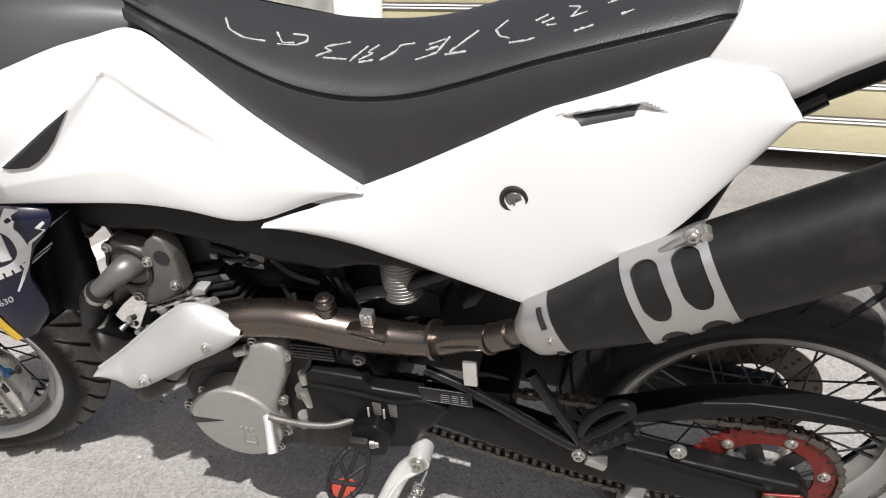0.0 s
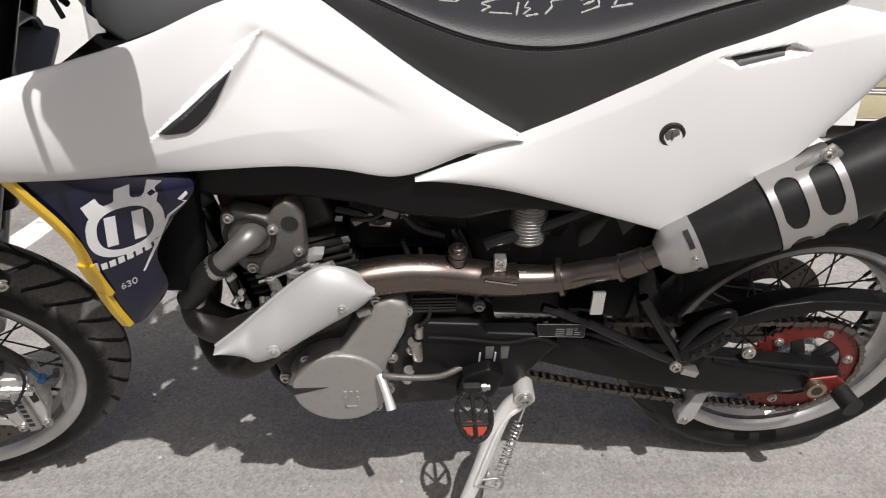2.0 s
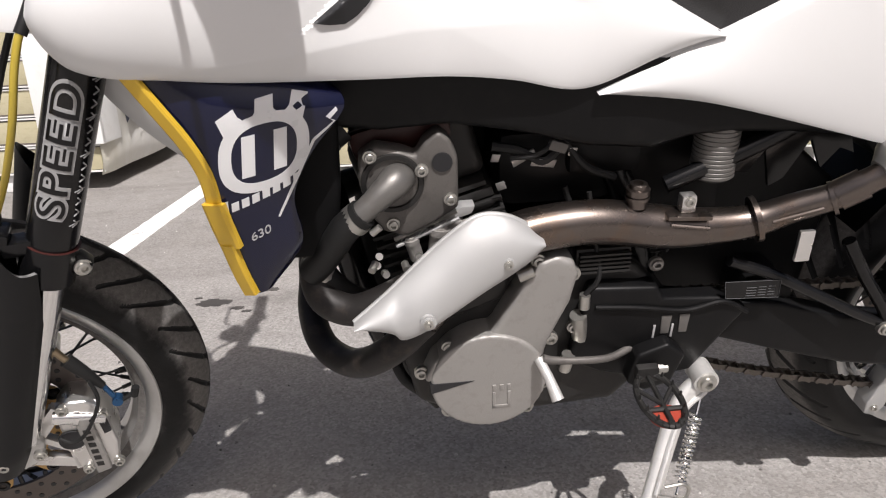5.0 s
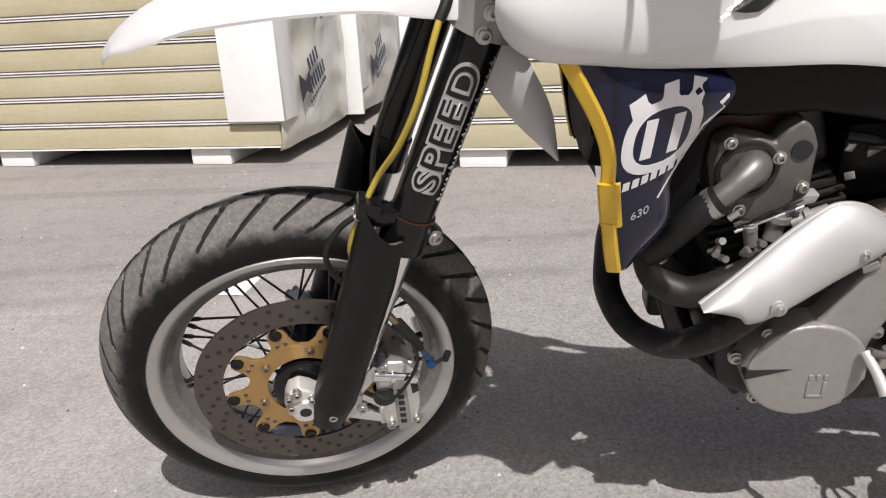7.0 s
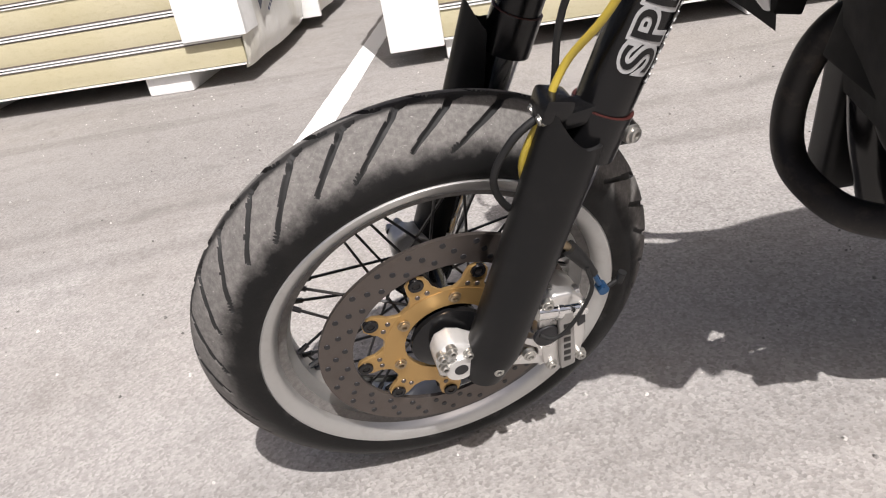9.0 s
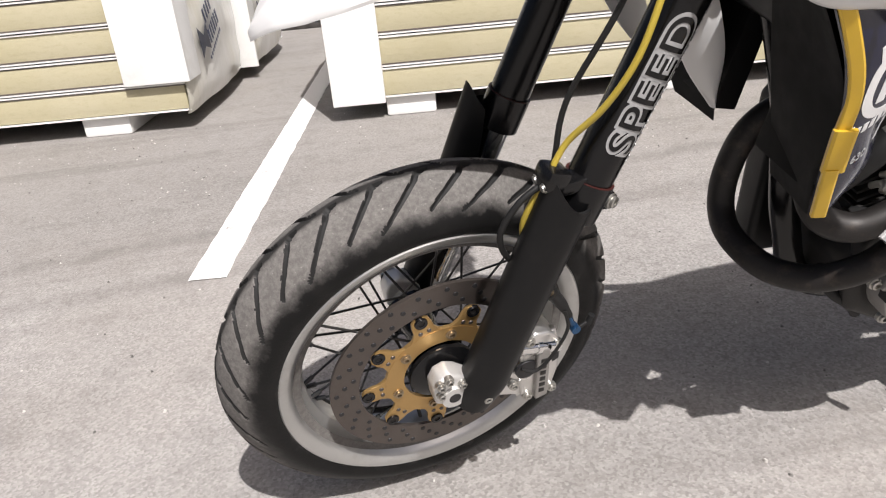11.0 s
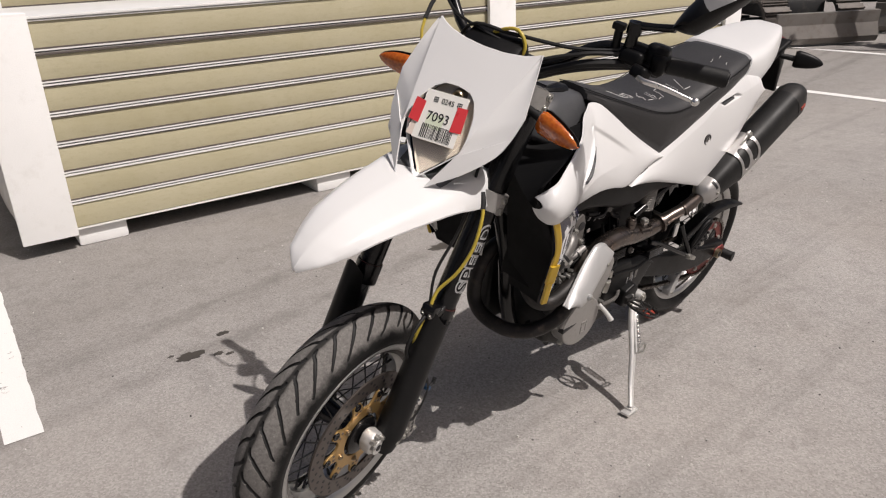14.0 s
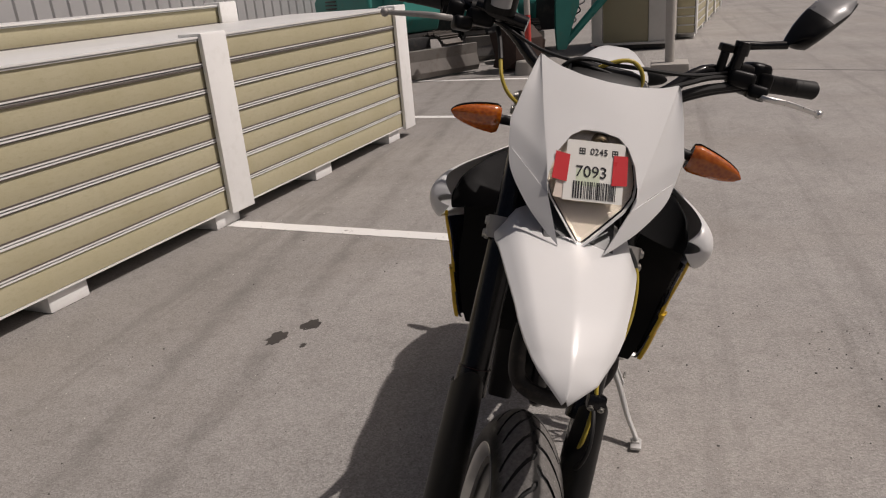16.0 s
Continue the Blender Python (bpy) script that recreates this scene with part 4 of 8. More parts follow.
def rim_mesh(radius, width):
    """Spoked rim with raised flanges and a sunken well."""
    w = width / 2
    prof = [(radius, w), (radius + 0.003, w - 0.003), (radius - 0.001, w - 0.008), (radius - 0.013, w - 0.014), (radius - 0.020, w * 0.45), (radius - 0.030, w * 0.30), (radius - 0.031, 0.0)]
    outer = prof + [(r, -y) for r, y in prof[-2::-1]]
    under = [(radius - 0.008, -w + 0.001), (radius - 0.019, -w + 0.010), (radius - 0.027, -w * 0.45), (radius - 0.040, -w * 0.28), (radius - 0.041, 0), (radius - 0.040, w * 0.28), (radius - 0.027, w * 0.45), (radius - 0.019, w - 0.010), (radius - 0.008, w - 0.001)]
    return lathe(outer + under, 120)


def ring_plate(r_in, r_out, y0, y1, seg=96, holes=0, wave=0.0, waves=0):
    bm = bmesh.new()
    rows = []
    for i in range(seg):
        w = math.tau * i / seg
        o = r_out + wave * math.cos(waves * w)
        c, s = math.cos(w), math.sin(w)
        rows.append([Vector((r * c, y, r * s)) for r, y in ((r_in, y0), (o, y0), (o, y1), (r_in, y1))])
    grid(bm, rows, close_u=True, close_v=True)
    return bm


def spoke(parent, r_hub, y_hub, r_rim, y_rim, skew, count, phase):
    first = None
    a0 = Vector((r_hub * math.cos(skew), y_hub, r_hub * math.sin(skew)))
    b0 = Vector((r_rim, y_rim, 0))
    for k in range(count):
        m = Matrix.Rotation(math.tau * k / count + phase, 4, "Y")
        if not first:
            bm = joined(rod(a0, b0, 0.00185, seg=6), rod(b0.lerp(a0, 0.005), b0.lerp(a0, 0.13), 0.0034, seg=6))
            first = part("spoke", bm, "spoke_steel", parent)
            first.matrix_local = m
        else:
            again(first, m)


def wheel(name, label, centre, radius, width, rim_r, rim_w, pitch, steer, seg):
    """Rim, tyre, hub and crossed spokes; returns the wheel part, turned about its own centre."""
    place = (STEER_TURN if steer else Matrix.Identity(4)) @ Matrix.Translation(centre)
    w = part(name, rim_mesh(rim_r, rim_w), "rim_alloy", bike, label)
    w.matrix_local = place
    ty = part("tyre", tyre_mesh(radius, width, pitch, seg), "tyre_rubber", w, "grooved black road tyre with dusty crown", angle=50)
    ty.data.materials.append(MATS["groove_rubber"])
    hub = lathe([(0.010, -0.062), (0.030, -0.062), (0.042, -0.055), (0.043, -0.048), (0.028, -0.040), (0.024, 0.0), (0.028, 0.040), (0.043, 0.048), (0.042, 0.055), (0.030, 0.062), (0.010, 0.062)], 40)
    part("hub", hub, "gloss_black", w, "black wheel hub")
    for y, s, ph in ((-0.050, 0.75, 0.0), (-0.050, -0.75, 0.17), (0.050, 0.75, 0.09), (0.050, -0.75, 0.26)):
        spoke(w, 0.041, y, rim_r - 0.034, math.copysign(0.006, -y), s, 9, ph)
    valve = rod((rim_r - 0.06, 0, 0), (rim_r - 0.03, 0, 0), 0.004, seg=8)
    part("valve", valve, "rubber", w)
    return w


front_wheel = wheel("front_wheel", "front spoked wheel with silver rim", FW, 0.2965, 0.117, 0.2245, 0.112, 16, True, 1500)
rear_wheel = wheel("rear_wheel", "rear spoked wheel with silver rim", RW, 0.306, 0.150, 0.2275, 0.124, 16, False, 1000)


def drilled_disc(parent, r_in, r_out, y, thick, material, label, holes):
    """Brake disc with drilled holes, shown as sunk cups on the face."""
    d = part("brake_disc", ring_plate(r_in, r_out, y, y + thick), material, parent, label)
    first = None
    for rr, cnt, ph in holes:
        for k in range(cnt):
            w = math.tau * k / cnt + ph
            m = Matrix.Translation((rr * math.cos(w), y - 0.0003, rr * math.sin(w)))
            if not first:
                first = part("drill_hole", lathe([(0.0001, -0.0004), (0.0036, -0.0004), (0.0040, 0.0008), (0.0001, 0.0008)], 10), "ink_and_hole_black", d)
                first.matrix_local = m
            else:
                again(first, m)
    return d


drilled_disc(front_wheel, 0.1195, 0.160, -0.066, 0.005, "disc_steel", "drilled dark steel brake disc",
             [(0.129, 24, 0.0), (0.140, 24, 0.09), (0.151, 24, 0.18)])
# gold carrier: nine waisted arms out to the floating buttons
carrier = part("disc_carrier", ring_plate(0.056, 0.082, -0.068, -0.062, 90), "gold_anodised", front_wheel, "gold disc carrier with nine arms")
for k in range(9):
    w_ = math.tau * (k + 0.40) / 9
    turn_ = Matrix.Rotation(w_, 4, "Y")
    arm = [(0.072, -0.029), (0.083, -0.019), (0.092, -0.0145), (0.101, -0.0145), (0.112, -0.0120), (0.1165, -0.006), (0.1165, 0.006), (0.112, 0.0120), (0.101, 0.0145), (0.092, 0.0145), (0.083, 0.019), (0.072, 0.029)]
    part("carrier_arm", moved(prism(arm, -0.0675, -0.0625, 0.0008), turn_), "gold_anodised", carrier)
    c_ = turn_ @ Vector((0.1085, -0.0680, 0))
    part("disc_button", moved(lathe([(0.0045, -0.0022), (0.0088, -0.0022), (0.0094, 0.0), (0.0094, 0.003), (0.0045, 0.003)], 24), Matrix.Translation(c_)), "gloss_black", carrier, "black floating button")
    part("button_bore", moved(lathe([(0.0001, -0.0008), (0.0045, -0.0008), (0.0045, 0.002), (0.0001, 0.002)], 16), Matrix.Translation(c_)), "header_black", carrier)
    for rr, da in ((0.089, 0.07), (0.089, -0.07)):
        q_ = Matrix.Rotation(w_ + da, 4, "Y") @ Vector((rr, -0.0683, 0))
        part("carrier_dimple", moved(lathe([(0.0001, -0.0003), (0.0030, -0.0003), (0.0034, 0.0006), (0.0001, 0.0006)], 10), Matrix.Translation(q_)), "disc_steel", carrier)
for k in range(6):
    w_ = math.tau * k / 6 + 0.3
    part("carrier_bolt", hexbolt((0.069 * math.cos(w_), -0.068, 0.069 * math.sin(w_)), (0, -1, 0), 0.0058, 0.005), "brass", carrier)
part("hub_cap", lathe([(0.012, -0.066), (0.049, -0.066), (0.048, -0.072), (0.036, -0.077), (0.022, -0.078), (0.022, -0.084), (0.012, -0.084)], 48), "gloss_black", front_wheel, "black hub seal cover")

drilled_disc(rear_wheel, 0.060, 0.110, 0.062, 0.004, "disc_steel", "drilled rear brake disc", [(0.075, 14, 0.0), (0.088, 16, 0.1), (0.100, 18, 0.2)])
SPY = -0.033          # the sprocket stands proud of the wheel
sprocket_teeth = ring_plate(0.070, 0.1035, SPY - 0.0745, SPY - 0.0685, 42 * 8, wave=0.0035, waves=42)
sprocket = part("sprocket", sprocket_teeth, "red_anodised", rear_wheel, "oily red rear sprocket")
for k in range(6):
    w_ = math.tau * k / 6 + 0.2
    spoke_bm = prism([(0.03, -0.012), (0.078, -0.010), (0.078, 0.010), (0.03, 0.012)], SPY - 0.0725, SPY - 0.0685, 0.0006)
    part("sprocket_arm", moved(spoke_bm, Matrix.Rotation(w_, 4, "Y")), "dark_alloy", sprocket)
    part("sprocket_bolt", hexbolt((0.082 * math.cos(w_), SPY - 0.0745, 0.082 * math.sin(w_)), (0, -1, 0), 0.0065, 0.005), "zinc", sprocket)
for k in range(24):
    w_ = math.tau * k / 24
    part("drill_hole", moved(lathe([(0.0001, -0.0004), (0.0028, -0.0004), (0.003, 0.0008), (0.0001, 0.0008)], 8), Matrix.Translation((0.0925 * math.cos(w_), SPY - 0.0747, 0.0925 * math.sin(w_)))), "ink_and_hole_black", sprocket)
part("cush_hub", lathe([(0.012, -0.05), (0.046, -0.05), (0.046, -0.098), (0.040, -0.103), (0.024, -0.106), (0.024, -0.114), (0.012, -0.114)], 48), "bright_alloy", rear_wheel)

# ---- fork and front end
FORK_LOW, FORK_TOP = Vector((-0.684, 0, 0.300)), Vector((-0.372, 0, 1.045))
FORK_WAY = (FORK_TOP - FORK_LOW).normalized()


def fork_at(z, y):
    k = (z - FORK_LOW.z) / (FORK_TOP.z - FORK_LOW.z)
    p = FORK_LOW.lerp(FORK_TOP, k)
    return Vector((p.x, y, p.z))


for sd, nm in ((-1, "left"), (1, "right")):
    y = sd * 0.105
    leg = part("fork_tube", joined(rod(fork_at(0.565, y), fork_at(1.03, y), 0.0275, seg=28), rod(fork_at(0.555, y), fork_at(0.600, y), 0.0305, seg=28)), "gloss_black", bike, "glossy black upper fork tube", steer=True)
    part("dust_seal", rod(fork_at(0.5998, y), fork_at(0.6008, y), 0.0304, seg=28), "seal_red", leg, "thin dark red seal ring")
    part("stanchion", rod(fork_at(0.31, y), fork_at(0.57, y), 0.0215, seg=24), "chrome", leg, "chromed fork stanchion")
    part("cap", joined(rod(fork_at(1.03, y), fork_at(1.05, y), 0.024, seg=24), hexbolt(fork_at(1.05, y), FORK_WAY, 0.014, 0.01)), "bright_alloy", leg)
    # fork guard: a curved shield round the front of the stanchion
    rows = []
    for i in range(25):
        k = i / 24
        z = 0.272 + 0.310 * k
        c = fork_at(z, y) + Vector((-0.012 - 0.010 * k, sd * 0.008, 0))
        wid = 0.0330 - 0.0040 * k - 0.008 * max(0, 0.12 - k) / 0.12
        span = radians(118 - 30 * max(0, k - 0.75) / 0.25)
        row = []
        for j in range(17):
            w_ = (j / 16 - 0.5) * 2 * span + radians(28)
            d = Vector((-math.cos(w_), sd * math.sin(w_), 0))
            row.append(c + Vector((wid * d.x, 1.05 * wid * d.y, 0.045 * k * max(0, -d.x) ** 2)))
        rows.append(row)
    inner = [[p + (sum(r, Vector()) / 17 - p) * 0.09 for p in r] for r in rows]
    bm = bmesh.new()
    a_, b_ = grid(bm, rows), grid(bm, inner)
    for s1, s2 in ((a_[0], b_[0]), (a_[-1], b_[-1])):
        for j in range(16):
            bm.faces.new((s1[j], s1[j + 1], s2[j + 1], s2[j]))
    for col in (0, -1):
        for i in range(24):
            bm.faces.new((a_[i][col], a_[i + 1][col], b_[i + 1][col], b_[i][col]))
    gd = part("fork_guard", bm, "guard_black", bike, "black plastic fork guard", steer=True)
    part("guard_bolt", hexbolt(fork_at(0.300, y) + Vector((-0.016, sd * 0.036, 0)), (0, sd, 0), 0.006, 0.005), "zinc", gd)
    part("guard_bolt", hexbolt(fork_at(0.300, y) + Vector((0.026, sd * 0.030, 0.0)), (0, sd, 0), 0.006, 0.005), "zinc", gd)
    # foot with axle clamp
    foot = joined(prism([(-0.764, 0.288), (-0.766, 0.316), (-0.758, 0.333), (-0.742, 0.339), (-0.728, 0.331), (-0.710, 0.314), (-0.672, 0.322), (-0.655, 0.300), (-0.664, 0.270), (-0.690, 0.258), (-0.716, 0.266), (-0.742, 0.274)], sd * 0.084, sd * 0.116, 0.006, 2),
                  moved(rod((0, sd * 0.07, 0), (0, sd * 0.121, 0), 0.0185, seg=28), Matrix.Translation((-0.7385, 0, 0.2965))))
    ft = part("axle_clamp", foot, "stand_alloy", bike, "machined alloy fork foot", steer=True)
    part("axle_bore", rod((-0.7385, sd * 0.1190, 0.2965), (-0.7385, sd * 0.1216, 0.2965), 0.0085, seg=16), "ink_and_hole_black", ft)
    for px, pz in ((-0.757, 0.326), (-0.745, 0.332), (-0.757, 0.308), (-0.726, 0.318)):
        part("clamp_bolt", hexbolt((px, sd * 0.116, pz), (0, sd, 0), 0.0050, 0.008), "zinc", ft)

# lower and upper yokes
for z, w_, mt in ((0.835, 0.138, "cast_alloy"), (1.043, 0.140, "cast_alloy")):
    c = fork_at(z, 0)
    yk = joined(block((0.085, 2 * w_ - 0.06, 0.034), (c.x + 0.018, 0, c.z), 0.008, (0, 23, 0)), *[moved(rod((0, 0, -0.020), (0, 0, 0.020), 0.037, seg=28), Matrix.Translation(fork_at(z, s * 0.105)) @ Matrix.Rotation(radians(22.7), 4, "Y")) for s in (-1, 1)])
    yo = part("yoke", yk, mt, bike, "cast triple clamp", steer=True)
    for s in (-1, 1):
        for dz in (-0.011, 0.011):
            part("pinch_bolt", hexbolt(fork_at(z + dz, s * 0.139) + Vector((-0.006, 0, 0)), (0, s, 0), 0.0075, 0.007), "zinc", yo)

# brake caliper on the left leg
cal = part("brake_caliper", joined(prism([(-0.634, 0.338), (-0.614, 0.354), (-0.590, 0.350), (-0.574, 0.330), (-0.572, 0.262), (-0.580, 0.222), (-0.600, 0.214), (-0.628, 0.222), (-0.632, 0.262)], -0.108, -0.050, 0.006, 2),
                                   rod((-0.640, -0.094, 0.336), (-0.578, -0.094, 0.334), 0.009, seg=16), rod((-0.634, -0.094, 0.228), (-0.580, -0.094, 0.226), 0.008, seg=16)), "bright_alloy", bike, "machined alloy brake caliper", steer=True)


def bar(a, b, w):
    """A flat bar between two x-z points."""
    a, b = Vector(a), Vector(b)
    n = (b - a).orthogonal().normalized() * w
    return prism([tuple(a + n), tuple(b + n), tuple(b - n), tuple(a - n)], -0.104, -0.090, 0.002)


part("caliper_bracket", joined(bar((-0.690, 0.272), (-0.628, 0.342), 0.009), bar((-0.684, 0.262), (-0.600, 0.224), 0.009), bar((-0.662, 0.296), (-0.628, 0.262), 0.005), bar((-0.628, 0.345), (-0.630, 0.225), 0.006)), "bright_alloy", cal, "triangulated caliper bracket")
# shaded recesses of the caliper, put in as flat black pieces
part("caliper_slot", moved(lathe([(0.0001, -0.002), (0.017, -0.002), (0.018, 0.002), (0.0001, 0.002)], 20), Matrix.Translation((-0.624, -0.1085, 0.288))), "ink_and_hole_black", cal)
part("caliper_slot", prism([(-0.586, 0.318), (-0.575, 0.316), (-0.574, 0.290), (-0.584, 0.286)], -0.1100, -0.106, 0.001), "ink_and_hole_black", cal)
part("caliper_band", prism([(-0.612, 0.330), (-0.592, 0.326), (-0.590, 0.222), (-0.610, 0.218)], -0.116, -0.106, 0.003, 2), "cast_alloy", cal)
for k in range(6):
    part("caliper_mark", prism([(-0.606, 0.308 - 0.013 * k), (-0.597, 0.307 - 0.013 * k), (-0.597, 0.299 - 0.013 * k), (-0.606, 0.300 - 0.013 * k)], -0.1168, -0.115, 0.0004), "dark_alloy", cal)
for px, pz in ((-0.622, 0.344), (-0.620, 0.226), (-0.580, 0.226), (-0.578, 0.322), (-0.682, 0.266)):
    part("caliper_bolt", hexbolt((px, -0.108, pz), (0, -1, 0), 0.0058, 0.006), "zinc", cal)
part("slide_pin", joined(rod((-0.636, -0.106, 0.334), (-0.575, -0.106, 0.316), 0.0100, seg=18), rod((-0.612, -0.106, 0.327), (-0.606, -0.106, 0.325), 0.0118, seg=18)), "chrome", cal, "polished slide pin")
part("brass_pipe", tube([(-0.612, -0.100, 0.460), (-0.600, -0.103, 0.434), (-0.592, -0.105, 0.420)], 0.0048, seg=10), "brass", cal, "brass hose end")
part("hose_boot", tube([(-0.594, -0.105, 0.424), (-0.580, -0.107, 0.402), (-0.564, -0.108, 0.372)], [0.0095, 0.0080, 0.0050], n=10, seg=14), "rubber", cal)
part("banjo", joined(rod((-0.564, -0.108, 0.372), (-0.556, -0.108, 0.350), 0.0036, seg=14), rod((-0.553, -0.114, 0.342), (-0.553, -0.102, 0.342), 0.0068, seg=16)), "blue_anodised", cal, "blue banjo fitting")
part("bleed_nipple", joined(rod((-0.550, -0.108, 0.338), (-0.526, -0.108, 0.350), 0.0030, seg=10), rod((-0.532, -0.108, 0.343), (-0.527, -0.108, 0.357), 0.0052, seg=12)), "rubber", cal)
part("wire", tube([(-0.576, -0.114, 0.392), (-0.572, -0.120, 0.362), (-0.586, -0.122, 0.330), (-0.606, -0.122, 0.302), (-0.622, -0.120, 0.294), (-0.636, -0.114, 0.300)], 0.0026, n=26, seg=8), "rubber", cal, "thin black wire")
part("pad_hose", tube([(-0.608, -0.098, 0.455), (-0.632, -0.098, 0.475), (-0.660, -0.102, 0.510), (-0.671, -0.104, 0.541), (-0.667, -0.106, 0.566), (-0.646, -0.106, 0.594), (-0.615, -0.106, 0.612)], 0.0040, seg=10), "rubber", cal)

# hose clamp on the fork guard and the yellow hose up the fork
part("hose_bracket", joined(block((0.030, 0.034, 0.026), (-0.611, -0.108, 0.618), 0.006, (0, 20, 0)), block((0.034, 0.026, 0.018), (-0.590, -0.112, 0.606), 0.004)), "gloss_black", bike, "black hose guide", steer=True)
for dy_ in (-0.009, 0.009):
    part("bracket_bolt", hexbolt((-0.625, -0.108 + dy_, 0.612), (-1, 0, -0.2), 0.0048, 0.004), "zinc", bike, steer=True)
part("bracket_bolt", hexbolt((-0.534, -0.118, 0.566), (0.4, -0.9, 0), 0.0075, 0.007), "zinc", bike, steer=True)
part("guard_ear", prism([(-0.566, 0.590), (-0.535, 0.585), (-0.522, 0.566), (-0.530, 0.552), (-0.560, 0.556)], -0.118, -0.098, 0.004), "black_plastic", bike, steer=True)
part("brake_hose", tube([(-0.612, -0.107, 0.624), (-0.607, -0.105, 0.634), (-0.592, -0.1055, 0.6594), (-0.568, -0.1272, 0.7046), (-0.544, -0.1377, 0.7588), (-0.524, -0.1328, 0.816), (-0.508, -0.1185, 0.8469), (-0.480, -0.080, 0.862), (-0.435, -0.035, 0.880), (-0.400, -0.020, 0.950), (-0.388, -0.034, 1.060), (-0.382, -0.066, 1.125), (-0.378, -0.045, 1.158), (-0.378, -0.01, 1.152), (-0.37, 0.04, 1.115), (-0.36, 0.08, 1.08)], 0.0038, n=84, seg=10), "yellow_hose", bike, "yellow braided brake hose", steer=True)
part("hose_sleeve", tube([(-0.514, -0.1235, 0.838), (-0.506, -0.1175, 0.850), (-0.498, -0.106, 0.864)], 0.0062, n=8, seg=12), "rubber", bike, steer=True)
part("brake_hose", tube([(-0.614, -0.107, 0.612), (-0.628, -0.104, 0.590), (-0.637, -0.102, 0.568), (-0.640, -0.100, 0.545), (-0.632, -0.098, 0.500), (-0.615, -0.104, 0.42)], 0.0040, n=24, seg=10), "yellow_hose", bike, "yellow hose end", steer=True)
part("sensor_cable", tube([(-0.604, -0.098, 0.630), (-0.590, -0.090, 0.70), (-0.545, -0.100, 0.80), (-0.49, -0.08, 0.90), (-0.43, -0.06, 1.00)], 0.0034, n=30, seg=8), "rubber", bike, steer=True)

# fender
fend = [(-0.891, 0.784, 0.004, 0.000), (-0.884, 0.793, 0.022, 0.002), (-0.872, 0.806, 0.046, 0.005), (-0.866, 0.811, 0.052, 0.007), (-0.852, 0.821, 0.058, 0.010), (-0.836, 0.831, 0.065, 0.013), (-0.800, 0.847, 0.077, 0.016), (-0.770, 0.858, 0.083, 0.020), (-0.690, 0.876, 0.100, 0.028), (-0.600, 0.888, 0.116, 0.036), (-0.540, 0.896, 0.124, 0.052), (-0.490, 0.904, 0.124, 0.068), (-0.450, 0.900, 0.116, 0.080), (-0.425, 0.888, 0.100, 0.080)]
spine, wide = catmull([(x, 0, z) for x, z, _, _ in fend], 40), catmull([(x, h, d) for x, _, h, d in fend], 40)
rows = []
for p, q in zip(spine, wide):
    row = []
    for j in range(21):
        s = j / 10 - 1
        row.append(Vector((p.x + 0.012 * abs(s) ** 2 * (p.x > -0.86), s * q.y + 0.022 * max(0.0, (-0.45 - p.x) / 0.44), p.z + 0.007 * (1 - abs(s)) * max(0.0, min(1.0, (-0.60 - p.x) / 0.20)) - q.z * (0.30 * abs(s) + 0.70 * max(0.0, (abs(s) - 0.78) / 0.22)))))
    rows.append(row)
inner = [[v + Vector((0, 0, -0.0035)) for v in r] for r in rows]
bm = bmesh.new()
a_, b_ = grid(bm, rows), grid(bm, inner)
for i in range(40):
    for col in (0, -1):
        bm.faces.new((a_[i][col], a_[i + 1][col], b_[i + 1][col], b_[i][col]))
for j in range(20):
    bm.faces.new((a_[0][j], a_[0][j + 1], b_[0][j + 1], b_[0][j]))
    bm.faces.new((a_[-1][j], a_[-1][j + 1], b_[-1][j + 1], b_[-1][j]))
part("front_fender", bm, "white_plastic", bike, "white high front mudguard", steer=True)
for s in (-1, 1):
    flap = shell([(-0.432, s * 0.085, 0.815), (-0.405, s * 0.088, 0.76), (-0.378, s * 0.080, 0.70), (-0.362, s * 0.066, 0.625)],
                 [(-0.482, s * 0.086, 0.80), (-0.462, s * 0.082, 0.75), (-0.424, s * 0.076, 0.69), (-0.366, s * 0.066, 0.622)], 18, 8, 0.006, 0.003, s)
    part("fender_flap", flap, "white_plastic", bike, "white pointed rear lobe of the mudguard", steer=True)

# headlight mask: a flat centre panel between two creases, side facets out to the rim, and legs that turn under
MASK_A, MASK_W, MASK_O, MASK_TIP = Vector((-0.413, 0.121, 1.142)), Vector((-0.480, 0.150, 1.037)), Vector((-0.568, 0.068, 0.951)), Vector((-0.611, 0.037, 0.886))
MASK_V = Vector((-0.499, 0.144, 1.000))


def mask_plane(y, z):
    """Point of the centre panel."""
    return Vector((-0.413 + 0.833 * (z - 1.142) - 0.005 * (1 - min(1, abs(y) / 0.12) ** 2), y, z))


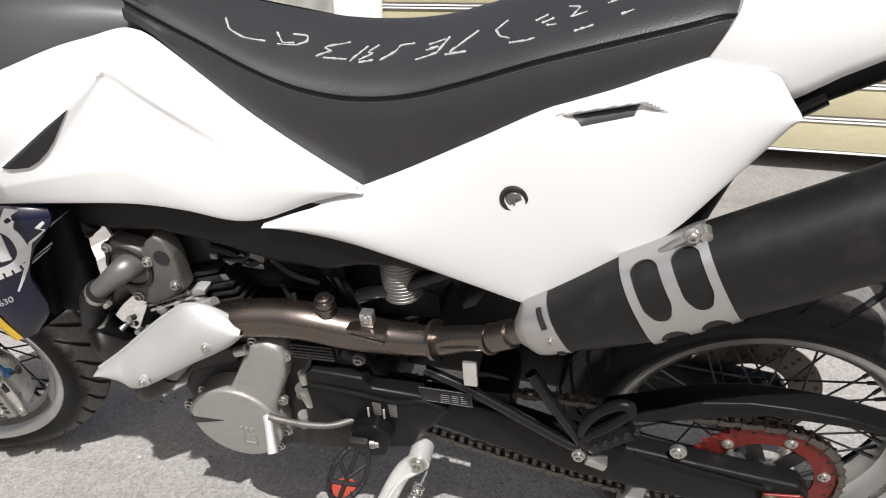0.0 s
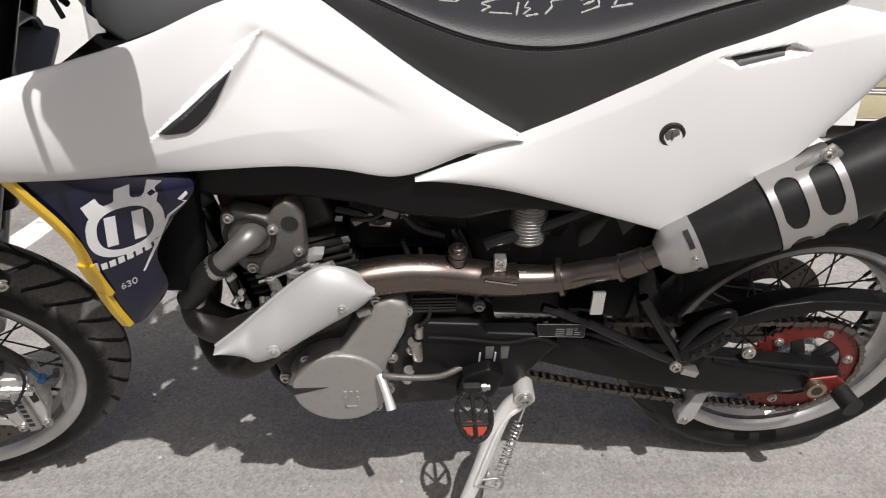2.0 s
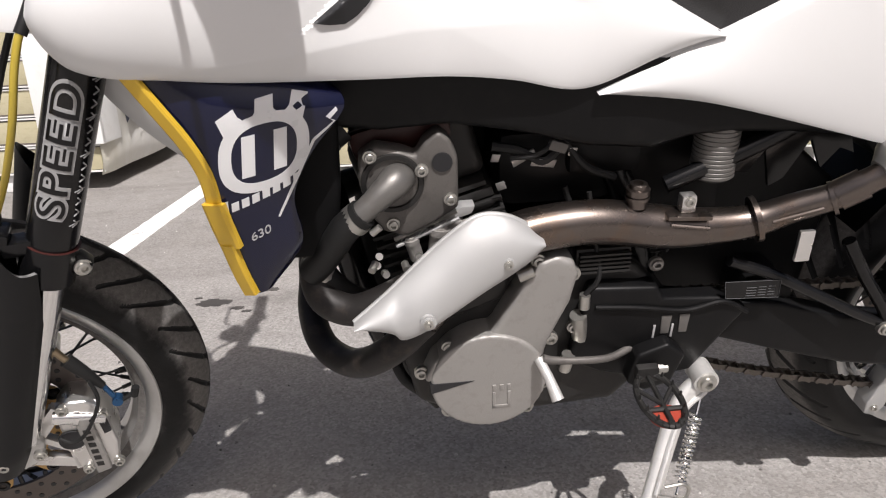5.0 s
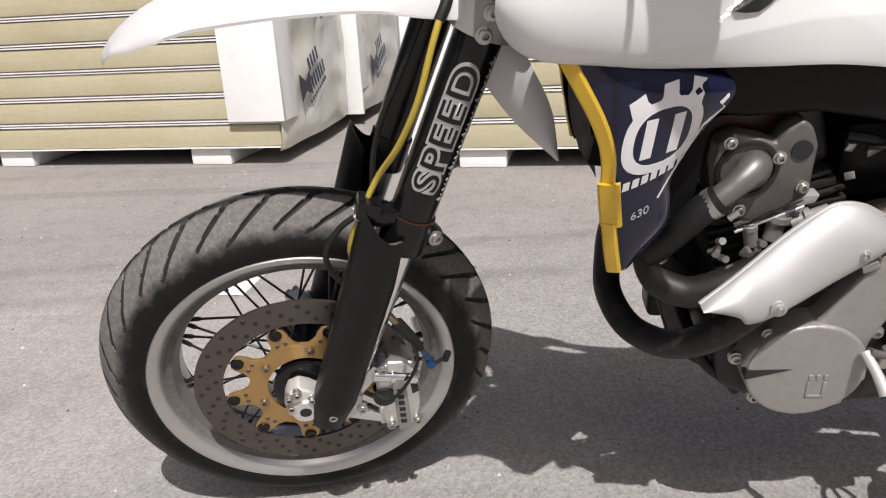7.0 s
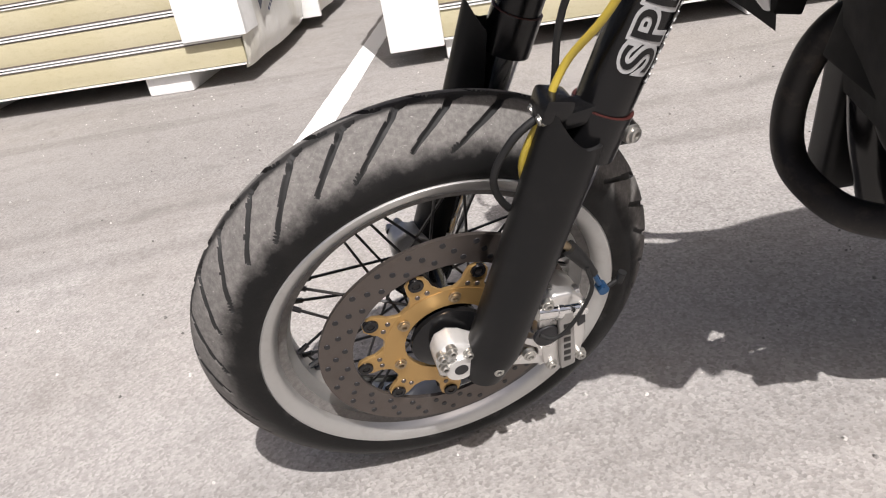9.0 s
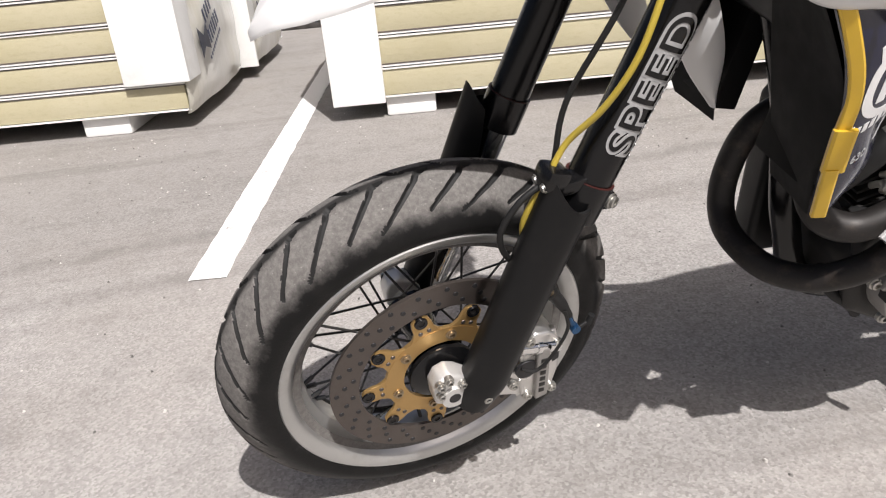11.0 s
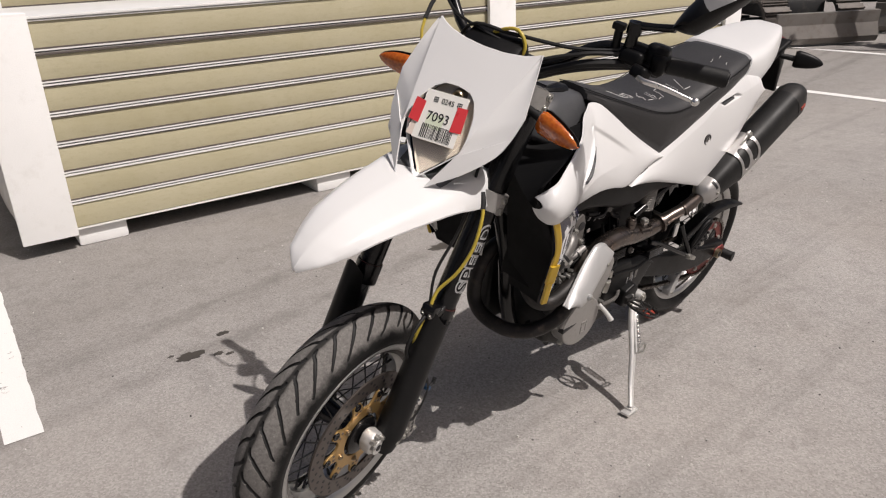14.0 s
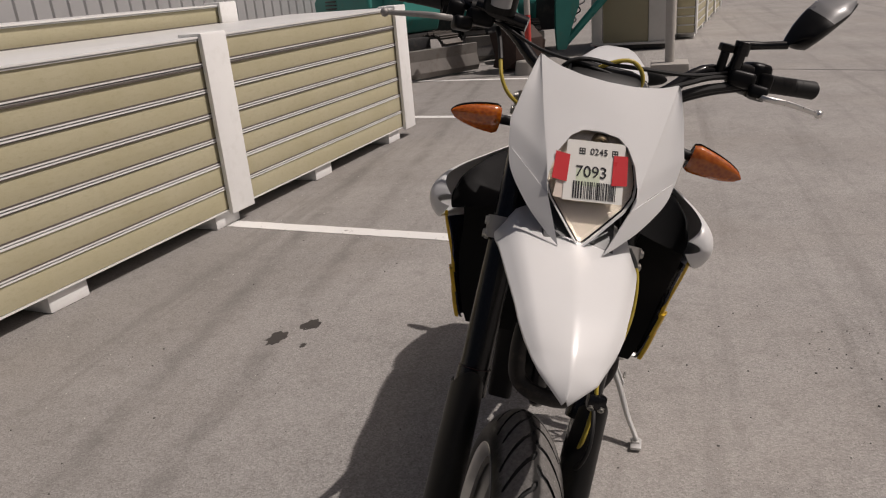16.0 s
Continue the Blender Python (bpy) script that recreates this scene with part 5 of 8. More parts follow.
bm = bmesh.new()
for sd in (-1, 1):
    side = lambda q: Vector((q.x, sd * q.y, q.z))
    crease = [MASK_A, Vector((-0.477, 0.1010, 1.066)), Vector((-0.540, 0.0795, 0.991)), MASK_O]
    top = [mask_plane(0.0, 1.124), mask_plane(0.045, 1.1255), mask_plane(0.085, 1.131), mask_plane(0.108, 1.1375), mask_plane(0.117, 1.1415), MASK_A]
    hole_top = [mask_plane(y, z) for y, z in ((0.0, 1.053), (0.030, 1.050), (0.048, 1.039))]
    hole_side = [mask_plane(y, z) for y, z in ((0.048, 1.039), (0.064, 1.016), (0.0735, 0.985), (0.0745, 0.968))] + [MASK_O]
    for out_line, in_line, n in ((top, hole_top, 20), (crease, hole_side, 24)):
        rows = [[side(a.lerp(b, j / 5)) for j in range(6)] for a, b in zip(even(out_line, n), even(in_line, n))]
        grid(bm, rows)
    rim = [MASK_A, Vector((-0.418, 0.125, 1.137)), Vector((-0.447, 0.137, 1.095)), MASK_W, MASK_V]
    rows = []
    for a, b in zip(even(crease, 24), even(rim, 24)):
        rows.append([side(a.lerp(b, j / 8) + Vector((0.005 * math.sin(math.pi * j / 8), 0, 0))) for j in range(9)])
    grid(bm, rows)
    low = catmull([MASK_V, Vector((-0.524, 0.132, 0.965)), Vector((-0.560, 0.098, 0.927)), Vector((-0.588, 0.065, 0.902)), MASK_TIP], 20)
    rows = []
    for i in range(21):
        f = i / 20
        # fan from the ridge to the tip
        a = MASK_O.lerp(MASK_TIP, f)
        rows.append([side(a.lerp(low[i], j / 8)) for j in range(9)])
    grid(bm, rows)
bmesh.ops.remove_doubles(bm, verts=bm.verts, dist=2e-5)
bmesh.ops.recalc_face_normals(bm, faces=bm.faces)
if sum(f.normal.x for f in bm.faces) > 0:
    bmesh.ops.reverse_faces(bm, faces=bm.faces)
skin = bmesh.ops.extrude_face_region(bm, geom=list(bm.faces), use_keep_orig=True)
bmesh.ops.translate(bm, vec=(0.0036, 0, 0), verts=[v for v in skin["geom"] if isinstance(v, bmesh.types.BMVert)])
mask = part("headlight_mask", bm, "white_plastic", bike, "white angular headlight cowl", steer=True, angle=14)


# lamp: dark surround, reflector bowl, bulb, clear lens
def lamp_ring(scale, back):
    """Lamp outline, pointed below, offset backwards."""
    pts = [(1.051, 0.016), (1.049, 0.032), (1.038, 0.050), (1.014, 0.067), (0.985, 0.0755), (0.966, 0.0745), (0.944, 0.062), (0.912, 0.031), (0.884, 0.003)]
    ring = [(y, z) for z, y in pts] + [(-y, z) for z, y in pts[::-1]]
    zc = 0.980
    out = []
    for y, z in ring:
        zz = zc + (z - zc) * scale
        out.append(Vector((-0.482 - (1.053 - zz) * 0.68 + back, y * scale, zz)))
    return out


part("lens_rim", loft([lamp_ring(1.005, 0.006), lamp_ring(1.000, -0.001), lamp_ring(0.968, -0.001), lamp_ring(0.960, 0.006)], caps=False), "decal_silver", mask, "pale lens rim")
part("lamp_bezel", loft([lamp_ring(1.025, 0.014), lamp_ring(1.04, 0.040), lamp_ring(0.95, 0.040), lamp_ring(0.945, 0.010)], caps=False), "gloss_black", mask, "black lamp surround")
part("reflector", loft([lamp_ring(0.945, 0.012), lamp_ring(0.86, 0.030), lamp_ring(0.62, 0.058), lamp_ring(0.30, 0.072), lamp_ring(0.10, 0.075)]), "reflector", mask, "bright headlight reflector")
part("reflector_lip", joined(rod((-0.540, -0.040, 0.936), (-0.546, 0.0, 0.926), 0.0022, seg=8), rod((-0.546, 0.0, 0.926), (-0.540, 0.040, 0.936), 0.0022, seg=8), rod((-0.556, -0.026, 0.915), (-0.574, 0.0, 0.896), 0.0018, seg=8), rod((-0.574, 0.0, 0.896), (-0.556, 0.026, 0.915), 0.0018, seg=8)), "chrome", mask, "bright fold in the reflector")
part("bulb_shield", joined(moved(lathe([(0.004, -0.004), (0.008, -0.010), (0.0120, -0.010), (0.0150, -0.004), (0.0150, 0.030), (0.004, 0.030)], 28), Matrix.Translation((-0.487, -0.004, 1.032)) @ Matrix.Rotation(radians(-90), 4, "Z"))), "brass", mask, "parking lamp socket")
lens = part("headlight_lens", loft([lamp_ring(0.965, 0.0050), lamp_ring(0.955, 0.0020), lamp_ring(0.6, -0.002)]), "clear_lens", mask, "clear headlight lens")
lens.visible_shadow = False
# auction tag taped on the lens: plane facing forwards and upwards
TAG = Matrix.Translation((-0.5365, 0.001, 0.995)) @ Matrix(((0, 0.50, -0.866, 0), (-1, 0, 0, 0), (0, 0.866, 0.50, 0), (0, 0, 0, 1))) @ Matrix.Rotation(radians(7), 4, "Z") @ Matrix.Scale(0.98, 4)
tag = part("paper_tag", moved(joined(flat_poly([(-0.050, -0.050), (0.050, -0.050), (0.050, 0.052), (-0.048, 0.052)], 0.0008)), TAG), "paper", mask, "white paper lot tag taped to the lamp")
part("tag_slip", moved(flat_poly([(-0.066, -0.046), (-0.022, -0.052), (-0.020, 0.020), (-0.056, 0.018)], 0.0006), TAG @ Matrix.Translation((0, 0, -0.0010))), "tag_slip", tag, "pale pink slip under the tag")
low_ = [q for q in lamp_ring(0.93, 0.0100) if q.z < 0.953]
low_.sort(key=lambda q: q.y)
bm = bmesh.new()
rim_ = [bm.verts.new(q) for q in low_]
top_ = [bm.verts.new(Vector((-0.532, y_, 0.962))) for y_ in (0.058, 0.020, -0.020, -0.058)]
hub_ = bm.verts.new(Vector((-0.546, 0.0, 0.925)))
ring_ = rim_ + top_
for a_, b_ in zip(ring_, ring_[1:] + ring_[:1]):
    bm.faces.new((a_, b_, hub_))
part("lower_reflector", bm, "reflector", mask, "bright warm lower reflector", angle=10)
part("tag_number", moved(lettering("7093", 0.0270), TAG @ Matrix.Translation((-0.005, -0.001, 0.0014))), "ink_and_hole_black", tag, "printed number")
part("tag_wash", moved(bars([(-0.030, -0.024, 0.010, 0.004)], 0.0003), TAG @ Matrix.Translation((0, 0, 0.0007))), "tag_green", tag, "pale green printed field")
part("tag_code", moved(lettering("0245", 0.0150), TAG @ Matrix.Translation((0.006, 0.034, 0.0014))), "ink_and_hole_black", tag, "small printed number")
for a_x in (-0.027, 0.028):
    for dx, dz, w_, h_ in ((0, 0, 0.010, 0.0014), (0, 0.0045, 0.010, 0.0014), (0, 0.0090, 0.010, 0.0014), (0, 0, 0.0014, 0.0104), (0.0086, 0, 0.0014, 0.0104), (0.0043, 0.001, 0.0014, 0.008)):
        part("tag_mark", moved(bars([(a_x + dx, 0.029 + dz, a_x + dx + w_, 0.029 + dz + h_)], 0.0005), TAG @ Matrix.Translation((0, 0, 0.001))), "ink_and_hole_black", tag)
rng_ = random.Random(5)
code_, x_ = [], -0.034
while x_ < 0.040:
    w_ = rng_.choice((0.0010, 0.0018, 0.0026))
    code_.append((x_, -0.046, x_ + w_, -0.017))
    x_ += w_ + rng_.choice((0.0010, 0.0016, 0.0022))
for c_ in code_:
    part("code_bar", moved(bars([c_], 0.0005), TAG @ Matrix.Translation((0, 0, 0.001))), "ink_and_hole_black", tag)
for tape_ in ([(-0.070, -0.016), (-0.045, -0.020), (-0.042, 0.026), (-0.066, 0.030)], [(0.030, -0.020), (0.056, -0.018), (0.055, 0.032), (0.031, 0.031)]):
    part("tape", moved(flat_poly(tape_, 0.0007), TAG @ Matrix.Translation((0, 0, 0.0016))), "red_tape", tag, "red adhesive tape")
part("lamp_housing", loft([[Vector((-0.445, s * 0.075, z)) for s, z in ((-1, 0.94), (1, 0.94), (1, 1.045), (-1, 1.045))], [Vector((-0.395, s * 0.065, z)) for s, z in ((-1, 0.94), (1, 0.94), (1, 1.06), (-1, 1.06))]]), "black_plastic", mask)
part("chin", prism([(-0.606, 0.868), (-0.585, 0.884), (-0.520, 0.925), (-0.43, 0.950), (-0.40, 0.93), (-0.47, 0.880), (-0.56, 0.850)], -0.060, 0.060, 0.006), "grey_plastic", mask, "dark chin under the lamp")
part("dash", joined(block((0.07, 0.13, 0.05), (-0.385, 0, 1.105), 0.012, (0, -30, 0)), block((0.012, 0.10, 0.035), (-0.362, 0, 1.125), 0.004, (0, -30, 0))), "black_plastic", bike, "black instrument pod", steer=True)


def indicator(s, base, tip, label, steer, lens_mat):
    """Turn signal: stalk, dark back shell and a pointed lens."""
    base, tip = Vector(base), Vector(tip)
    way = (tip - base).normalized()
    st_ = base + way * 0.028
    stalk = part("indicator", rod(base - way * 0.03, st_, 0.0085, seg=14), "rubber", bike, label, steer=steer)
    face = Vector((-1, 0, -0.12)) if steer else Vector((1, 0, 0))
    side_v = face - way * way.dot(face)
    side_v.normalize()
    up_v = way.cross(side_v)
    rings, backs = [], []
    for k in range(13):
        f = k / 12
        body = min(1.0, 0.86 + 1.8 * f) * max(0.0, 1 - f ** 1.9) ** 0.62
        w_, h_ = 0.026 * body + 0.001, 0.0245 * body + 0.0012
        c = st_.lerp(tip, f)
        rings.append([c + side_v * (0.6 * w_ * math.cos(a) + 0.006) + up_v * (h_ * math.sin(a)) for a in (math.pi * (j / 12 - 0.5) for j in range(13))] + [c + side_v * -0.002])
        backs.append([c + side_v * (-0.55 * w_ * math.cos(a) - 0.001) + up_v * (1.04 * h_ * math.sin(a)) for a in (math.pi * (j / 12 - 0.5) for j in range(13))] + [c + side_v * 0.006])
    part("lens", loft(rings), lens_mat, stalk, "amber lens" if lens_mat == "amber_lens" else "dark lens")
    part("shell", loft(backs), "black_plastic", stalk)


indicator(-1, (-0.436, -0.142, 1.040), (-0.456, -0.262, 1.022), "orange front turn signal on a rubber stalk", True, "amber_lens")
indicator(1, (-0.412, 0.138, 1.018), (-0.430, 0.250, 1.018), "orange front turn signal on a rubber stalk", True, "amber_lens")
indicator(-1, (0.885, -0.075, 0.955), (0.930, -0.178, 0.952), "dark rear turn signal", False, "gloss_black")
indicator(1, (0.885, 0.075, 0.955), (0.930, 0.178, 0.952), "dark rear turn signal", False, "gloss_black")

# handlebar
bar_pts = [(-0.238, -0.425, 1.169), (-0.262, -0.300, 1.163), (-0.300, -0.190, 1.165), (-0.335, -0.105, 1.105), (-0.340, 0.0, 1.090), (-0.335, 0.105, 1.105), (-0.300, 0.190, 1.165), (-0.262, 0.300, 1.180), (-0.238, 0.425, 1.170)]
hb = part("handlebar", tube(bar_pts, 0.011, n=48, seg=14), "gloss_black", bike, "black tubular handlebar", steer=True)
part("bar_clamp", joined(block((0.05, 0.05, 0.05), (-0.338, -0.045, 1.078), 0.008), block((0.05, 0.05, 0.05), (-0.338, 0.045, 1.078), 0.008)), "dark_alloy", hb)
for s in (-1, 1):
    g0, g1 = Vector((-0.262, s * 0.308, 1.162 if s < 0 else 1.176)), Vector((-0.238, s * (0.420 if s < 0 else 0.432), 1.168))
    grip = part("grip", tube([g0, g0.lerp(g1, 0.5), g1], [0.0185, 0.0165, 0.0165, 0.0175], n=14, seg=18), "rubber", hb, "ribbed black rubber grip")
    for f in (0.0, 0.12, 0.24, 0.36, 0.48, 0.6, 0.72, 0.84):
        part("grip_rib", rod(g0.lerp(g1, f), g0.lerp(g1, f + 0.06), 0.0170, seg=18), "rubber", grip)
    part("grip_end", rod(g1, g1.lerp(g0, -0.03), 0.0150, seg=16), "rubber", hb)
    perch = Vector((-0.286, s * (0.256 if s < 0 else 0.235), 1.172))
    part("lever_perch", joined(block((0.036, 0.050, 0.030), perch + Vector((-0.016, 0, -0.008)), 0.010, (0, 12, s * 10), 3), block((0.030, 0.034, 0.024), perch + Vector((-0.040, s * 0.030, -0.022)), 0.008, (0, 20, s * 20), 3), rod(perch + Vector((0, -0.02, 0)), perch + Vector((0, 0.02, 0)), 0.020, seg=18), block((0.044, 0.032, 0.042), perch + Vector((0.004, s * 0.046, -0.008)), 0.012, None, 3)), "black_plastic", hb, "black lever perch and switch block")
    lz = -0.010 if s < 0 else 0.0
    lev = tube([(-0.336, s * 0.284, 1.156 + lz), (-0.350, s * 0.304, 1.156 + lz), (-0.346, s * 0.340, 1.151 + lz / 2), (-0.335, s * 0.402, 1.139)], [0.0055, 0.0056, 0.0050, 0.0040], n=20, seg=10, flat=0.7)
    ball = bmesh.new()
    bmesh.ops.create_uvsphere(ball, u_segments=14, v_segments=10, radius=0.0080, matrix=Matrix.Translation((-0.333, s * 0.403, 1.139)))
    part("lever", joined(lev, ball), "bright_alloy" if s < 0 else "cast_alloy", hb, "polished ball-end lever" if s < 0 else "dull grey ball-end lever")
part("switch_block", joined(block((0.056, 0.046, 0.062), (-0.272, -0.290, 1.166), 0.016, (0, 10, 8), 3), block((0.030, 0.020, 0.030), (-0.296, -0.284, 1.150), 0.006)), "black_plastic", hb, "black handlebar switch block")
part("switch_light", block((0.006, 0.012, 0.012), (-0.300, -0.288, 1.156), 0.002), "red_plastic", hb, "small red switch")
res = part("fluid_reservoir", joined(tube([(-0.322, 0.205, 1.185), (-0.330, 0.205, 1.240)], 0.030, n=2, seg=28), rod((-0.331, 0.205, 1.240), (-0.333, 0.205, 1.254), 0.033, seg=28)), "black_plastic", hb, "round brake fluid reservoir")
part("window", rod((-0.345, 0.205, 1.196), (-0.349, 0.205, 1.222), 0.0185, seg=18), "decal_grey", res)
part("throttle_housing", joined(rod((-0.264, 0.282, 1.178), (-0.262, 0.306, 1.179), 0.024, seg=22), block((0.03, 0.024, 0.03), (-0.270, 0.294, 1.160), 0.006)), "black_plastic", hb, "black throttle housing")
part("master_cylinder", rod((-0.318, 0.150, 1.172), (-0.300, 0.245, 1.184), 0.0135, seg=18), "gloss_black", hb, "black brake master cylinder")
part("kill_switch", block((0.012, 0.014, 0.012), (-0.292, 0.262, 1.205), 0.003), "red_plastic", hb, "small red kill switch")
# mirror on the left perch
mir = part("mirror", joined(rod((-0.296, -0.240, 1.160), (-0.298, -0.240, 1.222), 0.0125, 0.0105, 16), rod((-0.298, -0.240, 1.205), (-0.298, -0.240, 1.228), 0.0145, seg=16), tube([(-0.298, -0.236, 1.221), (-0.299, -0.272, 1.229), (-0.300, -0.315, 1.240)], [0.0085, 0.0070, 0.0075], n=12, seg=12)), "gloss_black", hb, "black rear-view mirror")
part("mirror_clamp", joined(rod((-0.300, -0.214, 1.170), (-0.302, -0.212, 1.212), 0.0085, seg=12), block((0.022, 0.024, 0.014), (-0.302, -0.211, 1.212), 0.004)), "black_plastic", hb)
# wedge-shaped head: outline from the neck round the lower edge and back along the upper one, a ridge in front, the glass behind
RIM = [Vector(q) for q in ((-0.300, -0.308, 1.239), (-0.297, -0.3315, 1.2355), (-0.292, -0.3528, 1.238), (-0.285, -0.3724, 1.2586), (-0.272, -0.3979, 1.2926), (-0.258, -0.4192, 1.3237), (-0.250, -0.4235, 1.340), (-0.252, -0.4127, 1.3459), (-0.264, -0.3785, 1.3378), (-0.277, -0.3461, 1.3205), (-0.285, -0.3303, 1.2992), (-0.292, -0.3177, 1.2744), (-0.298, -0.3110, 1.2540))]
RIDGE = [Vector(q) for q in ((-0.312, -0.318, 1.248), (-0.330, -0.340, 1.262), (-0.330, -0.3609, 1.2850), (-0.308, -0.3960, 1.3150), (-0.268, -0.4190, 1.3380))]


def mirror_half(edge, faces):
    """One side of the housing: strips from the rim to the ridge, thick enough to hold its edge."""
    bm = bmesh.new()
    hi, lo = even(edge, 20), even(RIDGE, 20)
    rows = []
    for a, b in list(zip(hi, lo))[faces[0]:faces[1]]:
        soft = [a.lerp(b, f) + Vector((-0.010 * math.sin(math.pi * f), 0, 0)) for f in (0, 0.2, 0.4, 0.6, 0.8, 1.0)]
        rows.append([a + Vector((0.010, 0, 0))] + soft)
    grid(bm, rows)
    return bm


upper, lower = [RIM[0]] + RIM[:6:-1], RIM[:7]
part("mirror_neck", joined(mirror_half(upper, (0, 10)), mirror_half(lower, (0, 20))), "black_plastic", mir, "black mirror housing")
# upper facet coloured grey for the sun and sky glare on it
part("mirror_shell", mirror_half(upper, (9, 20)), "mirror_glare", mir, "upper mirror shell with its sun glare painted grey")
part("mirror_face", loft([[q + Vector((0.008, 0, 0)) for q in RIM], [q + Vector((0.011, 0, 0)) for q in RIM]]), "mirror_glass", mir, "mirror glass")
# loose cables at the bars
for pts, r, mt in (([(-0.30, -0.24, 1.165), (-0.345, -0.17, 1.150), (-0.385, -0.07, 1.095), (-0.40, 0.0, 0.98), (-0.36, 0.03, 0.90)], 0.0045, "rubber"),
                   ([(-0.30, -0.23, 1.17), (-0.345, -0.15, 1.155), (-0.375, -0.03, 1.148), (-0.385, 0.07, 1.135), (-0.37, 0.10, 1.02), (-0.33, 0.10, 0.93)], 0.0038, "rubber"),
                   ([(-0.31, 0.20, 1.165), (-0.36, 0.12, 1.142), (-0.385, 0.03, 1.136), (-0.375, -0.06, 1.115), (-0.36, -0.10, 1.04), (-0.34, -0.10, 0.94)], 0.0032, "rubber"),
                   ([(-0.315, 0.20, 1.155), (-0.350, 0.192, 1.138), (-0.378, 0.184, 1.112)], 0.0045, "rubber"),
                   ([(-0.376, 0.185, 1.114), (-0.394, 0.176, 1.086), (-0.402, 0.156, 1.060), (-0.39, 0.115, 1.035)], 0.0034, "yellow_hose"),
                   ([(-0.285, -0.30, 1.165), (-0.305, -0.24, 1.148), (-0.340, -0.17, 1.128), (-0.37, -0.08, 1.08)], 0.0085, "rubber"),
                   ([(-0.285, -0.28, 1.150), (-0.315, -0.21, 1.132), (-0.350, -0.14, 1.105), (-0.37, -0.05, 1.05)], 0.0060, "rubber")):
    part("cable", tube(pts, r, n=36, seg=8), mt, hb)

# ---- bodywork
tank_secs = []
for x, zt, w_, zl in ((-0.300, 0.950, 0.055, 0.92), (-0.285, 0.974, 0.085, 0.91), (-0.25, 0.990, 0.106, 0.89), (-0.20, 0.994, 0.108, 0.87), (-0.13, 0.986, 0.084, 0.84), (-0.075, 0.972, 0.060, 0.83), (0.02, 0.93, 0.05, 0.80)):
    ring = []
    for j in range(28):
        a = math.tau * j / 28
        cy, sz = math.cos(a), math.sin(a)
        up_ = 0.5 + 0.5 * math.copysign(abs(sz) ** 0.38, sz)
        ring.append(Vector((x, w_ * (1 - 0.36 * up_ ** 1.6) * math.copysign(abs(cy) ** 0.40, cy), zl + (zt - zl) * up_)))
    tank_secs.append(ring)
tank = part("fuel_tank", loft(tank_secs), "grey_plastic", bike, "matt dark grey fuel tank", angle=50)
cap_rows = []
for rr, hh in ((0.001, 0.010), (0.55, 0.010), (0.86, 0.008), (1.0, 0.002), (1.0, -0.010)):
    cap_rows.append([Vector((-0.168 + 0.062 * rr * math.cos(a), 0.034 * rr * math.sin(a), 0.990 + hh - 0.10 * 0.062 * rr * math.cos(a))) for a in (math.tau * j / 36 for j in range(36))])
cap_bm = bmesh.new()
grid(cap_bm, cap_rows, close_v=True)
part("fuel_cap", cap_bm, "black_plastic", tank, "black oval filler cap")
part("filler_flap", moved(flat_poly([(-0.030, -0.020), (0.034, 0.0), (-0.030, 0.020)], 0.004), Matrix.Translation((-0.170, 0, 0.999)) @ Matrix.Rotation(radians(6), 4, "Y")), "grey_plastic", tank, "dark grey pointed flap on the cap")


def seg_dist(q, a, b):
    """Distance of q from the stretch a-b, in the x-z plane."""
    d = b - a
    f = min(1.0, max(0.0, (q - a).dot(d) / d.length_squared))
    return (q - a - d * f).length


def ease(x, w):
    t = min(1.0, max(0.0, x / w))
    return t * t * (3 - 2 * t)


def inside(q, outline):
    hit = False
    for a, b in zip(outline, outline[1:] + outline[:1]):
        if (a.y > q.y) != (b.y > q.y) and q.x < (b.x - a.x) * (q.y - a.y) / (b.y - a.y) + a.x:
            hit = not hit
    return hit


PEAK, EDGE_END, RIDGE_END = Vector((-0.097, 0.918)), Vector((-0.234, 0.858)), Vector((0.099, 0.806))
WALL = [Vector((-0.096, 0.914)), Vector((-0.113, 0.884)), Vector((-0.133, 0.853)), Vector((-0.153, 0.833)), Vector((-0.178, 0.8205)), Vector((-0.234, 0.8235))]
SCOOP = [PEAK, EDGE_END] + WALL[::-1]
LIP_END = Vector((-0.2175, 0.8255))
FOLD = [Vector((-0.300, 0.806)), Vector((-0.2275, 0.804)), Vector((-0.122, 0.811)), Vector((0.006, 0.807)), Vector((0.12, 0.785))]


